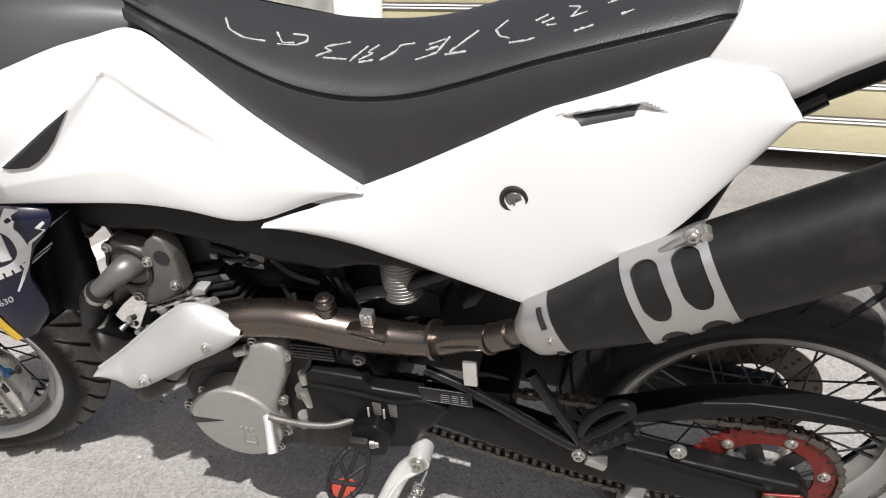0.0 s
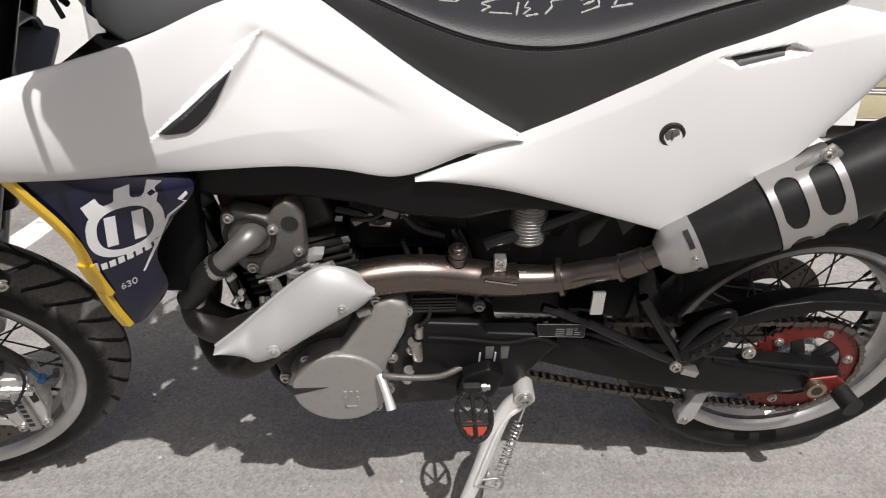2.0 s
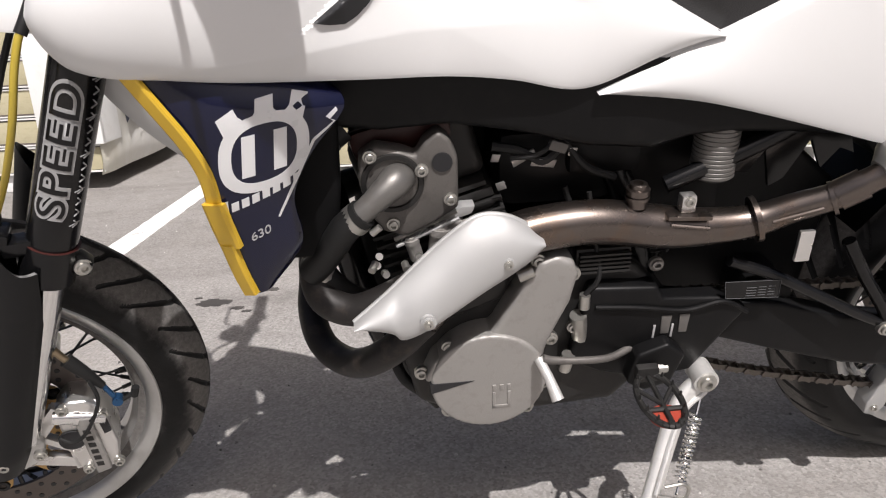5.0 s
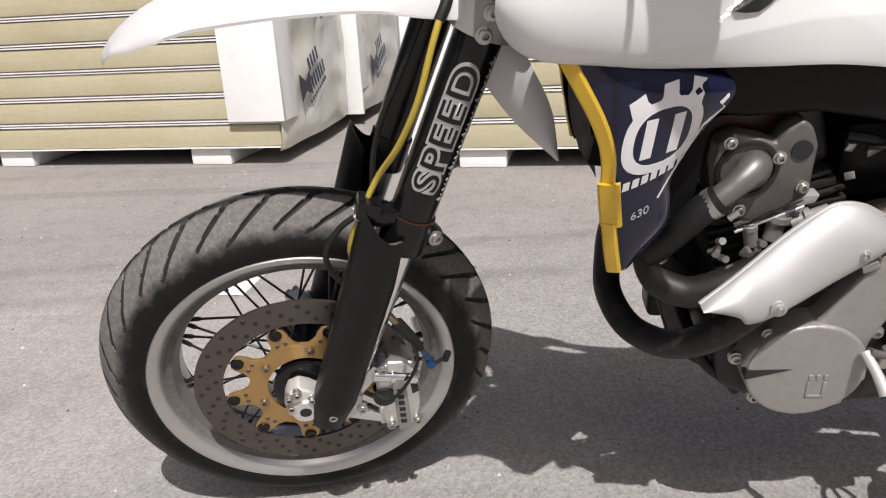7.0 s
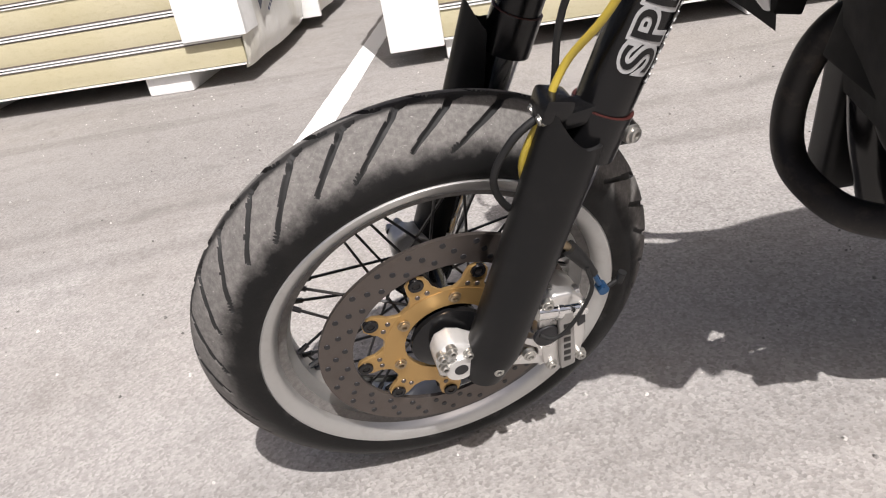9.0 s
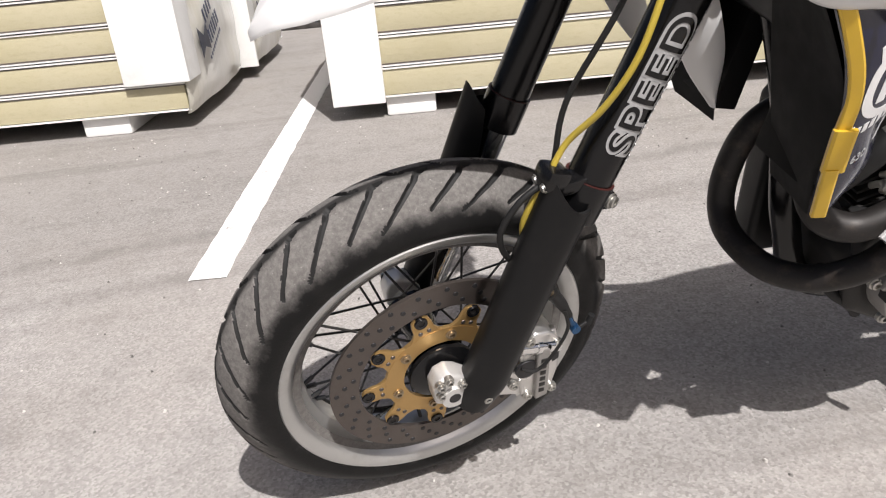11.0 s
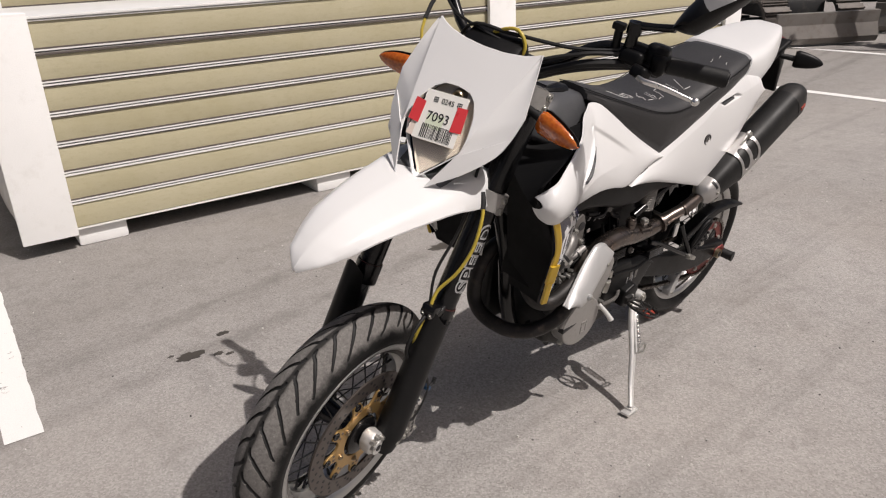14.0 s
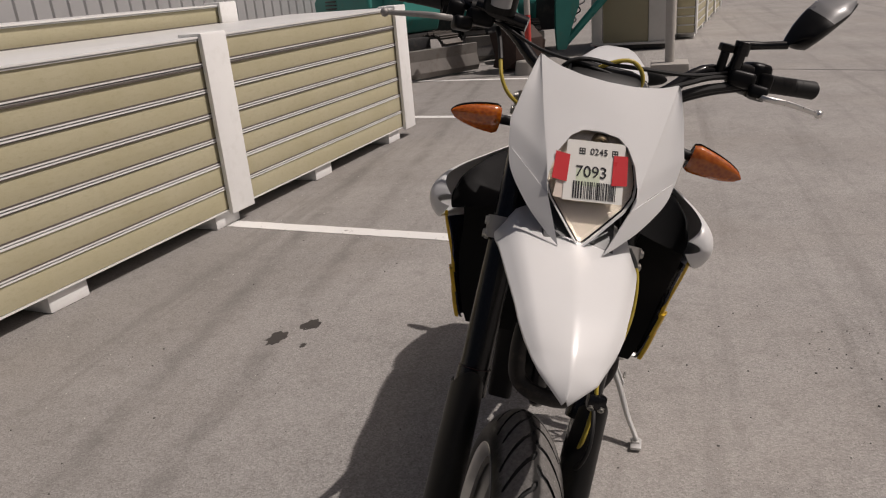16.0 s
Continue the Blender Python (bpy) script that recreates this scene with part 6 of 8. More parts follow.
def shroud_shape(p, u, v):
    """Behind a lip the surface drops to hold the vent and climbs again; a ridge runs from its peak to the rear; the lower edge turns under."""
    q = Vector((p.x, p.z))
    y = 0.0
    d2 = (RIDGE_END - PEAK).normalized()
    n2 = Vector((d2.y, -d2.x))
    below, along = (q - PEAK).dot(n2), (q - PEAK).dot(d2) / (RIDGE_END - PEAK).length
    ridge = 0.0075 * ease(below + 0.004, 0.014) * (1 - ease(along - 0.35, 0.65)) * max(0.0, 1 - max(0.0, below) / 0.085) * ease(along + 0.12, 0.14)
    if inside(q, SCOOP):
        lip, rel = LIP_END - PEAK, q - PEAK
        de, dt = seg_dist(q, PEAK, EDGE_END), seg_dist(q, PEAK, LIP_END)
        if lip.x * rel.y - lip.y * rel.x <= 0:
            y -= 0.004 * (de / max(1e-6, de + dt)) ** 1.5 * ease(de + dt, 0.040) * ease(p.x + 0.238, 0.030)
        else:
            dw = min(seg_dist(q, a, b) for a, b in zip(WALL, WALL[1:]))
            f = dt / max(1e-6, dt + dw)
            y += 0.013 * ease(dt + dw, 0.034) * ease(dt, 0.0060) * (1 - ease(f, 1.0)) - ridge * ease(f - 0.2, 0.8)
    else:
        y -= ridge
    zl = float(np.interp(p.x, [f.x for f in FOLD], [f.y for f in FOLD]))
    y -= 0.22 * max(0.0, zl - p.z) * ease(p.x + 0.36, 0.08) * ease(0.05 - p.x, 0.14)
    return y + 0.010 * ease(-0.20 - p.x, 0.12) * (4 * v * (1 - v)) ** 0.6


SH_TOP = [(0.219, -0.104, 0.782), (0.144, -0.096, 0.825), (0.076, -0.087, 0.868), (0.017, -0.077, 0.910), (-0.037, -0.066, 0.947), (-0.062, -0.062, 0.956), (-0.083, -0.063, 0.957), (-0.110, -0.079, 0.953), (-0.150, -0.103, 0.947), (-0.212, -0.152, 0.931), (-0.280, -0.190, 0.920), (-0.345, -0.222, 0.911), (-0.385, -0.239, 0.901), (-0.408, -0.240, 0.894), (-0.422, -0.233, 0.884), (-0.429, -0.222, 0.872)]
SH_LOW = [(0.215, -0.106, 0.779), (0.150, -0.116, 0.763), (0.065, -0.124, 0.735), (-0.016, -0.140, 0.752), (-0.085, -0.152, 0.762), (-0.155, -0.166, 0.768), (-0.225, -0.184, 0.776), (-0.285, -0.208, 0.786), (-0.335, -0.228, 0.798), (-0.378, -0.243, 0.807), (-0.404, -0.244, 0.815), (-0.420, -0.237, 0.826), (-0.428, -0.229, 0.838), (-0.431, -0.222, 0.850)]
VENT = [(-0.1290, 0.8860), (-0.150, 0.8725), (-0.180, 0.8510), (-0.2100, 0.8305), (-0.196, 0.8268), (-0.1818, 0.8258), (-0.170, 0.8315), (-0.1583, 0.8414), (-0.1490, 0.8525), (-0.1413, 0.8650)]
for s in (-1, 1):
    f = (lambda q: q) if s < 0 else (lambda q: [(x, -y, z) for x, y, z in q])
    sh = part("tank_shroud", shell(f(SH_TOP), f(SH_LOW), 200, 84, 0.014, 0.004, s, shroud_shape), "white_plastic", bike, "white tank shroud with a sunken vent", angle=30)
    # the dark inside the vent is a black patch laid on the surface
    part("shroud_vent", patch(tree_of(sh), [VENT], s, 0.0024, 14), "ink_and_hole_black", sh, "black patch for the dark of the vent opening")

SP_TOP = [(0.079, -0.1175, 0.7285), (0.150, -0.113, 0.757), (0.220, -0.110, 0.787), (0.330, -0.117, 0.845), (0.415, -0.120, 0.890), (0.520, -0.116, 0.925), (0.580, -0.116, 0.9455), (0.590, -0.117, 0.9462), (0.625, -0.120, 0.9405), (0.645, -0.122, 0.9355), (0.651, -0.123, 0.930), (0.660, -0.125, 0.917), (0.672, -0.128, 0.900)]
SP_LOW = [(0.080, -0.1178, 0.7265), (0.180, -0.126, 0.7155), (0.251, -0.132, 0.700), (0.355, -0.140, 0.671), (0.420, -0.145, 0.654), (0.460, -0.146, 0.660), (0.492, -0.146, 0.688), (0.540, -0.143, 0.741), (0.579, -0.140, 0.781), (0.622, -0.135, 0.835), (0.650, -0.131, 0.870), (0.662, -0.129, 0.886), (0.6722, -0.128, 0.8995)]


NOTCH = [Vector(q) for q in ((0.438, 0.8895), (0.474, 0.8970), (0.529, 0.9075), (0.554, 0.8985), (0.523, 0.8905), (0.466, 0.8785))]
BROW = [Vector((0.200, 0.764)), Vector((0.256, 0.790)), Vector((0.371, 0.845)), Vector((0.438, 0.8895))]


def panel_shape(p, u, v):
    """A sunken notch with sloping ends, and a soft brow that runs forward from it."""
    q = Vector((p.x, p.z))
    y = 0.0
    if inside(q, NOTCH):
        y -= 0.010 * min(1.0, min(seg_dist(q, a, b) for a, b in zip(NOTCH, NOTCH[1:] + NOTCH[:1])) / 0.006)
    zb = float(np.interp(p.x, [b.x for b in BROW] + [0.56, 0.66], [b.y for b in BROW] + [0.906, 0.93]))
    return y - 0.22 * max(0.0, p.z - zb) * ease(p.x - 0.14, 0.1)


for s in (-1, 1):
    f = (lambda q: q) if s < 0 else (lambda q: [(x, -y, z) for x, y, z in q])
    sp = part("side_panel", shell(f(SP_TOP), f(SP_LOW), 190, 76, 0.010, 0.004, s, panel_shape), "white_plastic", bike, "white side panel below the seat", angle=30)
    on_panel = tree_of(sp)
    # the notch's dark depth is painted as a black patch
    part("panel_slit", patch(on_panel, [[(0.4585, 0.8888), (0.490, 0.8958), (0.5250, 0.9040), (0.5200, 0.8930), (0.4680, 0.8808)]], s, 0.0016, 4), "ink_and_hole_black", sp, "black patch for the dark of the slit")
    yf = abs(laid_on(on_panel, 0.400, 0.796, s, 0.0))
    bl = moved(lathe([(0.0100, 0.004), (0.0110, -0.0004), (0.0135, -0.0016), (0.0158, -0.0010), (0.0166, 0.0015), (0.0166, 0.006), (0.0100, 0.006)], 40), Matrix.Translation((0.400, -yf, 0.796)))
    rg = part("quick_fastener", bl if s < 0 else mirrored(bl), "dark_alloy", sp, "dark recessed fastener")
    bl = joined(moved(lathe([(0.0001, -0.0006), (0.0085, -0.0006), (0.0102, 0.0012), (0.0102, 0.004), (0.0001, 0.004)], 30), Matrix.Translation((0.400, -yf, 0.796))), block((0.003, 0.0016, 0.012), (0.400, -yf - 0.0012, 0.796), 0.0005), block((0.007, 0.0012, 0.0025), (0.4025, -yf - 0.0011, 0.7995), 0.0004))
    part("fastener_screw", bl if s < 0 else mirrored(bl), "elbow_alloy", rg)
# filler strip between tank cover and panel
for s in (-1, 1):
    st_ = prism([(0.075, 0.7365), (0.150, 0.7635), (0.210, 0.7865), (0.214, 0.7805), (0.150, 0.7575), (0.080, 0.7310)], -0.114, -0.100, 0.001)
    part("joint_strip", st_ if s < 0 else mirrored(st_), "decal_grey", bike)

# tail
tail = []
for x, zt, w_, zl in ((0.586, 1.000, 0.116, 0.915), (0.625, 1.008, 0.121, 0.893), (0.660, 1.013, 0.123, 0.886), (0.680, 1.016, 0.122, 0.900), (0.704, 1.019, 0.119, 0.918), (0.74, 1.024, 0.112, 0.934), (0.80, 1.034, 0.094, 0.958), (0.85, 1.040, 0.076, 0.984), (0.885, 1.042, 0.054, 1.002), (0.902, 1.038, 0.034, 1.014)):
    ring = []
    for j in range(40):
        a = math.tau * j / 40
        cy, sz = math.cos(a), math.sin(a)
        z_ = zl + (zt - zl) * (0.5 + 0.5 * math.copysign(abs(sz) ** 0.38, sz))
        ring.append(Vector((x + 0.53 * (z_ - 0.95) * max(0.0, 1 - (x - 0.586) / 0.12), 0.008 + w_ * math.copysign(abs(cy) ** 0.38, cy) * (1 - 0.10 * max(0.0, (z_ - 0.97) / 0.05)), z_)))
    tail.append(ring)
part("tail_fairing", loft(tail), "white_plastic", bike, "white tail fairing", angle=45)
part("tail_underside", prism([(0.62, 0.90), (0.68, 0.915), (0.74, 0.94), (0.90, 1.005), (0.92, 0.995), (0.80, 0.935), (0.70, 0.885), (0.60, 0.83)], -0.075, 0.075, 0.01, 2), "black_plastic", bike, "black rear underside")
part("plate_holder", joined(prism([(0.86, 0.985), (0.90, 0.985), (0.93, 0.93), (0.94, 0.83), (0.925, 0.83), (0.905, 0.92)], -0.06, 0.06, 0.006)), "black_plastic", bike, "black number plate bracket")
part("rear_light", block((0.03, 0.09, 0.035), (0.918, 0, 0.985), 0.010), "red_anodised", bike, "red tail light")

# seat
seat_ctrl = [  # x, top z, edge z, half width at edge, low z, half width low
    (-0.078, 0.988, 0.982, 0.040, 0.964, 0.048), (-0.030, 0.976, 0.966, 0.058, 0.940, 0.062), (0.030, 0.958, 0.946, 0.076, 0.898, 0.076), (0.090, 0.940, 0.926, 0.096, 0.856, 0.088), (0.150, 0.927, 0.909, 0.110, 0.818, 0.096),
    (0.215, 0.922, 0.901, 0.119, 0.776, 0.104), (0.280, 0.926, 0.905, 0.121, 0.810, 0.110), (0.340, 0.940, 0.920, 0.122, 0.845, 0.114), (0.420, 0.962, 0.945, 0.122, 0.886, 0.117), (0.500, 0.982, 0.965, 0.119, 0.914, 0.113), (0.560, 0.994, 0.978, 0.113, 0.934, 0.106), (0.600, 0.998, 0.984, 0.102, 0.944, 0.100), (0.622, 0.990, 0.978, 0.086, 0.946, 0.088)]
line = catmull([(a[0], a[1], a[2]) for a in seat_ctrl], 72)
more = catmull([(a[0], a[3], a[5]) for a in seat_ctrl], 72)
lows = even([(a[0], a[4], 0) for a in seat_ctrl], 72)
rings = []
stitch = []
for i, (p, q, l) in enumerate(zip(line, more, lows)):
    x, zt, ze = p
    we, wl = q.y, q.z
    zl = float(np.interp(x, [a[0] for a in seat_ctrl], [a[4] for a in seat_ctrl]))
    half = [(wl - 0.012, zl - 0.004), (wl, zl), (wl + 0.35 * (we - wl) + 0.003, zl + 0.33 * (ze - zl)), (wl + 0.7 * (we - wl) + 0.004, zl + 0.7 * (ze - zl)), (we + 0.001, ze - 0.006), (we - 0.001, ze), (we - 0.010, ze + 0.45 * (zt - ze)), (we * 0.78, ze + 0.80 * (zt - ze)), (we * 0.5, ze + 0.94 * (zt - ze)), (0.0, zt)]
    rings.append([Vector((x, -y, z)) for y, z in half] + [Vector((x, y, z)) for y, z in half[-2::-1]])
    stitch.append(Vector((x, -we - 0.0006, ze + 0.003)))
seat = part("seat", loft(rings), "seat_vinyl", bike, "black grained vinyl seat", angle=60)
for s in (-1, 1):
    part("seam", tube([Vector((p.x, p.y * (1 if s < 0 else -1), p.z)) for p in stitch[::3]], 0.0013, n=90, seg=6), "black_plastic", seat)
    dash = []
    fine = even([Vector((p.x, p.y * (1 if s < 0 else -1), p.z - 0.006)) for p in stitch], 150)
    for a, b in zip(fine[::1], fine[1::1]):
        dash.append(rod(a.lerp(b, 0.2), a.lerp(b, 0.75), 0.0005, seg=4))
    part("stitching", joined(*dash), "grey_plastic", seat, "grey thread")


def seat_top(x, y):
    zt = float(np.interp(x, [a[0] for a in seat_ctrl], [a[1] for a in seat_ctrl]))
    ze = float(np.interp(x, [a[0] for a in seat_ctrl], [a[2] for a in seat_ctrl]))
    we = float(np.interp(x, [a[0] for a in seat_ctrl], [a[3] for a in seat_ctrl]))
    g = min(1, abs(y) / we)
    return float(np.interp(g, [0, 0.5, 0.78, 0.92, 1.0], [zt, ze + 0.94 * (zt - ze), ze + 0.80 * (zt - ze), ze + 0.45 * (zt - ze), ze]))


# chalk strokes across the seat, as plain marks
CHALK = [[(0.038, -0.018), (0.053, -0.042), (0.073, -0.051), (0.098, -0.046)], [(0.100, -0.016), (0.116, -0.040), (0.128, -0.034)], [(0.118, -0.012), (0.135, -0.007), (0.140, -0.024), (0.132, -0.039), (0.112, -0.046)],
         [(0.163, -0.058), (0.175, -0.040), (0.165, -0.033)], [(0.165, -0.030), (0.189, -0.011)], [(0.172, -0.060), (0.200, -0.059)], [(0.205, -0.063), (0.213, -0.020)], [(0.214, -0.058), (0.226, -0.040), (0.218, -0.036), (0.226, -0.016)],
         [(0.216, -0.064), (0.232, -0.060)], [(0.240, -0.062), (0.252, -0.040), (0.254, -0.020), (0.270, -0.016)], [(0.283, -0.066), (0.306, -0.060)], [(0.289, -0.027), (0.308, -0.021)], [(0.290, -0.044), (0.304, -0.040)], [(0.306, -0.060), (0.312, -0.018)]]
CHALK_REAR = [[(0.322, -0.066), (0.346, -0.020)], [(0.318, -0.070), (0.342, -0.074)], [(0.378, -0.012), (0.368, -0.034), (0.376, -0.058), (0.388, -0.070)], [(0.390, -0.082), (0.408, -0.088), (0.416, -0.086)],
         [(0.412, -0.040), (0.424, -0.030)], [(0.420, -0.052), (0.432, -0.046)], [(0.426, -0.062), (0.436, -0.065)], [(0.446, -0.020), (0.458, -0.030), (0.450, -0.056), (0.466, -0.050)], [(0.486, -0.040), (0.502, -0.036)], [(0.500, -0.080), (0.512, -0.074)], [(0.520, -0.044), (0.536, -0.040)], [(0.456, -0.094), (0.474, -0.090)]]
rng_ = random.Random(11)
for st_ in CHALK + CHALK_REAR:
    p = even([Vector((x, y, 0)) for x, y in st_], 14) if len(st_) > 2 else [Vector((*st_[0], 0)).lerp(Vector((*st_[1], 0)), k / 8) for k in range(9)]
    part("chalk_stroke", tube([Vector((v.x, v.y, seat_top(v.x, v.y) + 0.0001)) for v in p], [0.0006 + 0.0013 * rng_.random() for _ in range(len(p))], n=16, seg=6), "chalk", seat)

# ---- radiators and their side covers
for s in (-1, 1):
    f = (lambda q: q) if s < 0 else (lambda q: [(x, -y, z) for x, y, z in q])
    cov = shell(f([(-0.376, -0.232, 0.808), (-0.343, -0.225, 0.748), (-0.328, -0.220, 0.695), (-0.325, -0.211, 0.637), (-0.316, -0.200, 0.585), (-0.308, -0.190, 0.556)]),
                f([(-0.215, -0.150, 0.778), (-0.190, -0.166, 0.748), (-0.226, -0.178, 0.705), (-0.249, -0.183, 0.660), (-0.248, -0.180, 0.604), (-0.284, -0.184, 0.557)]), 40, 20, 0.010, 0.004, s)
    rc = part("radiator_cover", cov, "navy_gloss", bike, "glossy navy radiator cover with white emblem", angle=35)
    if s < 0:
        left_cover = rc
    out_ = Vector((-0.32, s * 0.94, 0.0)).normalized()
    for band_, wid_, thk_ in (([(-0.370, -0.236, 0.812), (-0.354, -0.234, 0.782), (-0.334, -0.229, 0.742), (-0.323, -0.223, 0.706), (-0.321, -0.217, 0.668)], 0.0145, 0.006), ([(-0.321, -0.2225, 0.676), (-0.318, -0.2175, 0.650), (-0.314, -0.2115, 0.622)], 0.0225, 0.008), ([(-0.317, -0.2130, 0.626), (-0.312, -0.2070, 0.590), (-0.306, -0.2000, 0.558)], 0.0155, 0.008)):
        rings_ = []
        spine_ = catmull(f(band_), 16)
        for p_, (t_, _, _) in zip(spine_, frames_along(spine_)):
            side_ = t_.cross(out_).normalized()
            rings_.append([p_ + side_ * (wid_ / 2 * a_) + out_ * (thk_ / 2 * b_) for a_, b_ in ((-1, -1), (-1, 0.55), (-0.72, 1), (0.72, 1), (1, 0.55), (1, -1))])
        part("edge_trim", loft(rings_), "yellow_paint", rc, "yellow edge trim", angle=25)
    core = block((0.035, 0.100, 0.250), (-0.262, s * 0.104, 0.690), 0.004, (0, 12, 0))
    rad = part("radiator", core, "fin_black", bike, "black finned radiator")
    fins = []
    for k in range(18):
        z = 0.575 + 0.0135 * k
        fins.append(block((0.006, 0.095, 0.0035), (-0.262 - 0.012 + (z - 0.69) * 0.21, s * 0.104, z), 0.0005))
    for fb in fins:
        part("fin", fb, "black_plastic", rad)
    lou = shell(f([(-0.398 if s < 0 else -0.360, -0.220 if s < 0 else -0.205, 0.835), (-0.362 if s < 0 else -0.335, -0.218 if s < 0 else -0.205, 0.78), (-0.322, -0.208, 0.70), (-0.316, -0.192, 0.60), (-0.302, -0.178, 0.545)]),
                f([(-0.345, -0.080, 0.870), (-0.338, -0.075, 0.80), (-0.322, -0.072, 0.72), (-0.300, -0.072, 0.62), (-0.288, -0.080, 0.540)]), 24, 12, 0.008, 0.004, s)
    part("radiator_shroud", lou, "fin_black", bike, "black inner radiator shroud")
    inn = shell(f([(-0.416, -0.215, 0.882), (-0.380, -0.212, 0.896), (-0.330, -0.198, 0.907), (-0.270, -0.175, 0.918), (-0.205, -0.138, 0.926), (-0.150, -0.100, 0.936)]),
                f([(-0.420, -0.215, 0.844), (-0.400, -0.168, 0.850), (-0.372, -0.120, 0.858), (-0.350, -0.085, 0.868), (-0.330, -0.070, 0.880), (-0.300, -0.060, 0.900)]), 20, 10, 0.004, 0.003, s)
    part("shroud_lining", inn, "fin_black", bike, "black lining inside the shroud")

# emblem: ring with a notched crown and two plain bars, then a row of plain bars; laid on the left cover
COVER = tree_of(left_cover)


def decal(polys, lift=0.0006):
    return patch(COVER, polys, -1, lift, 1)


EC = (-0.2680, 0.7180)


def em(u, w):
    return (EC[0] + u + 0.13 * w, EC[1] + w + 0.06 * u)


def em_oval(a, wide, high):
    c, s = math.cos(a), math.sin(a)
    return em(wide * math.copysign(abs(c) ** 0.80, c), high * math.copysign(abs(s) ** 0.80, s))


ring_polys = []
for k in range(40):
    a0, a1 = math.tau * k / 40, math.tau * (k + 1) / 40
    ring_polys.append([em_oval(a0, 0.0415, 0.0385), em_oval(a1, 0.0415, 0.0385), em_oval(a1, 0.0298, 0.0290), em_oval(a0, 0.0298, 0.0290)])
part("emblem", decal(ring_polys, 0.0006), "decal_silver", left_cover, "silver crowned ring emblem")
for q_ in ([(-0.0345, 0.021), (-0.0425, 0.0405), (-0.0275, 0.0480), (-0.0235, 0.0400), (-0.0170, 0.0345)], [(-0.0130, 0.0340), (-0.0085, 0.0405), (-0.0085, 0.0520), (0.0070, 0.0525), (0.0080, 0.0410), (0.0130, 0.0345)], [(0.0170, 0.0345), (0.0225, 0.0400), (0.0240, 0.0510), (0.0390, 0.0455), (0.0345, 0.021)]):
    part("emblem_crown", decal([[em(*c_) for c_ in q_]], 0.0006), "decal_silver", left_cover)
for dx in (-0.0145, 0.0145):
    part("emblem_bar", decal([[em(dx - 0.0060, -0.0205), em(dx - 0.0060, 0.0205), em(dx + 0.0060, 0.0205), em(dx + 0.0060, -0.0205)]], 0.0006), "decal_silver", left_cover)
for k in range(9):
    x0, z0, tall = -0.316 + 0.0098 * k, 0.6600 + 0.00245 * k, 0.0135 if k == 0 else 0.0095
    part("emblem_bar", decal([[(x0, z0), (x0 + 0.001, z0 + tall), (x0 + 0.0080, z0 + tall + 0.0016), (x0 + 0.0070, z0 + 0.0016)]], 0.0006), "decal_silver", left_cover)
for q_ in ([(-0.1985, 0.7480), (-0.2085, 0.7408), (-0.2050, 0.7372), (-0.1970, 0.7440)], [(-0.2050, 0.7372), (-0.2085, 0.7408), (-0.2020, 0.7340), (-0.1990, 0.7335)], [(-0.2010, 0.7345), (-0.2238, 0.7202), (-0.2218, 0.7176), (-0.1995, 0.7330)], [(-0.2238, 0.7202), (-0.2475, 0.6778), (-0.2440, 0.6770), (-0.2218, 0.7176)], [(-0.2475, 0.6778), (-0.2660, 0.6455), (-0.2640, 0.6445), (-0.2440, 0.6770)]):
    part("cover_stripe", decal([q_], 0.0006), "decal_silver", left_cover, "jagged silver stripe")
num_ = moved(lettering("630", 0.0135), Matrix.Translation((-0.284, 0, 0.632)) @ Matrix(((1, 0, 0, 0), (0, 0, -1, 0), (0.32, 1, 0, 0), (0, 0, 0, 1))))
for v_ in num_.verts:
    v_.co.y = laid_on(COVER, v_.co.x, v_.co.z) + (0.0 if v_.co.y < 0 else 0.001)
part("cover_number", num_, "decal_grey", left_cover, "small grey number")

# ---- frame, engine and running gear
band_low = [(-0.30, 0.715), (-0.22, 0.705), (-0.156, 0.697), (-0.082, 0.700), (-0.008, 0.686), (0.075, 0.663), (0.150, 0.655), (0.200, 0.668), (0.253, 0.668), (0.330, 0.662), (0.415, 0.652)]
band_top = [(0.455, 0.665), (0.35, 0.715), (0.2, 0.76), (0.06, 0.775), (-0.1, 0.80), (-0.25, 0.80), (-0.32, 0.79)]
part("frame_cover", prism(band_low + band_top, -0.116, 0.116, 0.012, 2), "black_plastic", bike, "black plastic frame cover under the tank")
part("frame_spine", tube([(-0.30, 0, 0.86), (-0.18, -0.05, 0.80), (0.02, -0.060, 0.71), (0.12, -0.055, 0.62), (0.165, -0.060, 0.50), (0.175, -0.07, 0.40)], 0.018, n=40, seg=14), "gloss_black", bike, "black steel frame tube")
part("frame_spine", tube([(-0.30, 0, 0.86), (-0.18, 0.07, 0.80), (0.02, 0.10, 0.72), (0.14, 0.105, 0.62), (0.19, 0.105, 0.50), (0.19, 0.10, 0.40)], 0.022, n=40, seg=14), "gloss_black", bike, "black steel frame tube")
part("down_tube", tube([(-0.31, 0, 0.82), (-0.235, 0, 0.60), (-0.19, 0, 0.40), (-0.12, 0, 0.275), (0.10, 0, 0.255)], 0.021, n=40, seg=14), "gloss_black", bike, "black front down tube")
part("airbox", prism([(0.20, 0.66), (0.42, 0.66), (0.52, 0.78), (0.55, 0.90), (0.30, 0.85), (0.2, 0.78)], -0.095, 0.10, 0.015, 2), "black_plastic", bike, "black airbox under the seat")
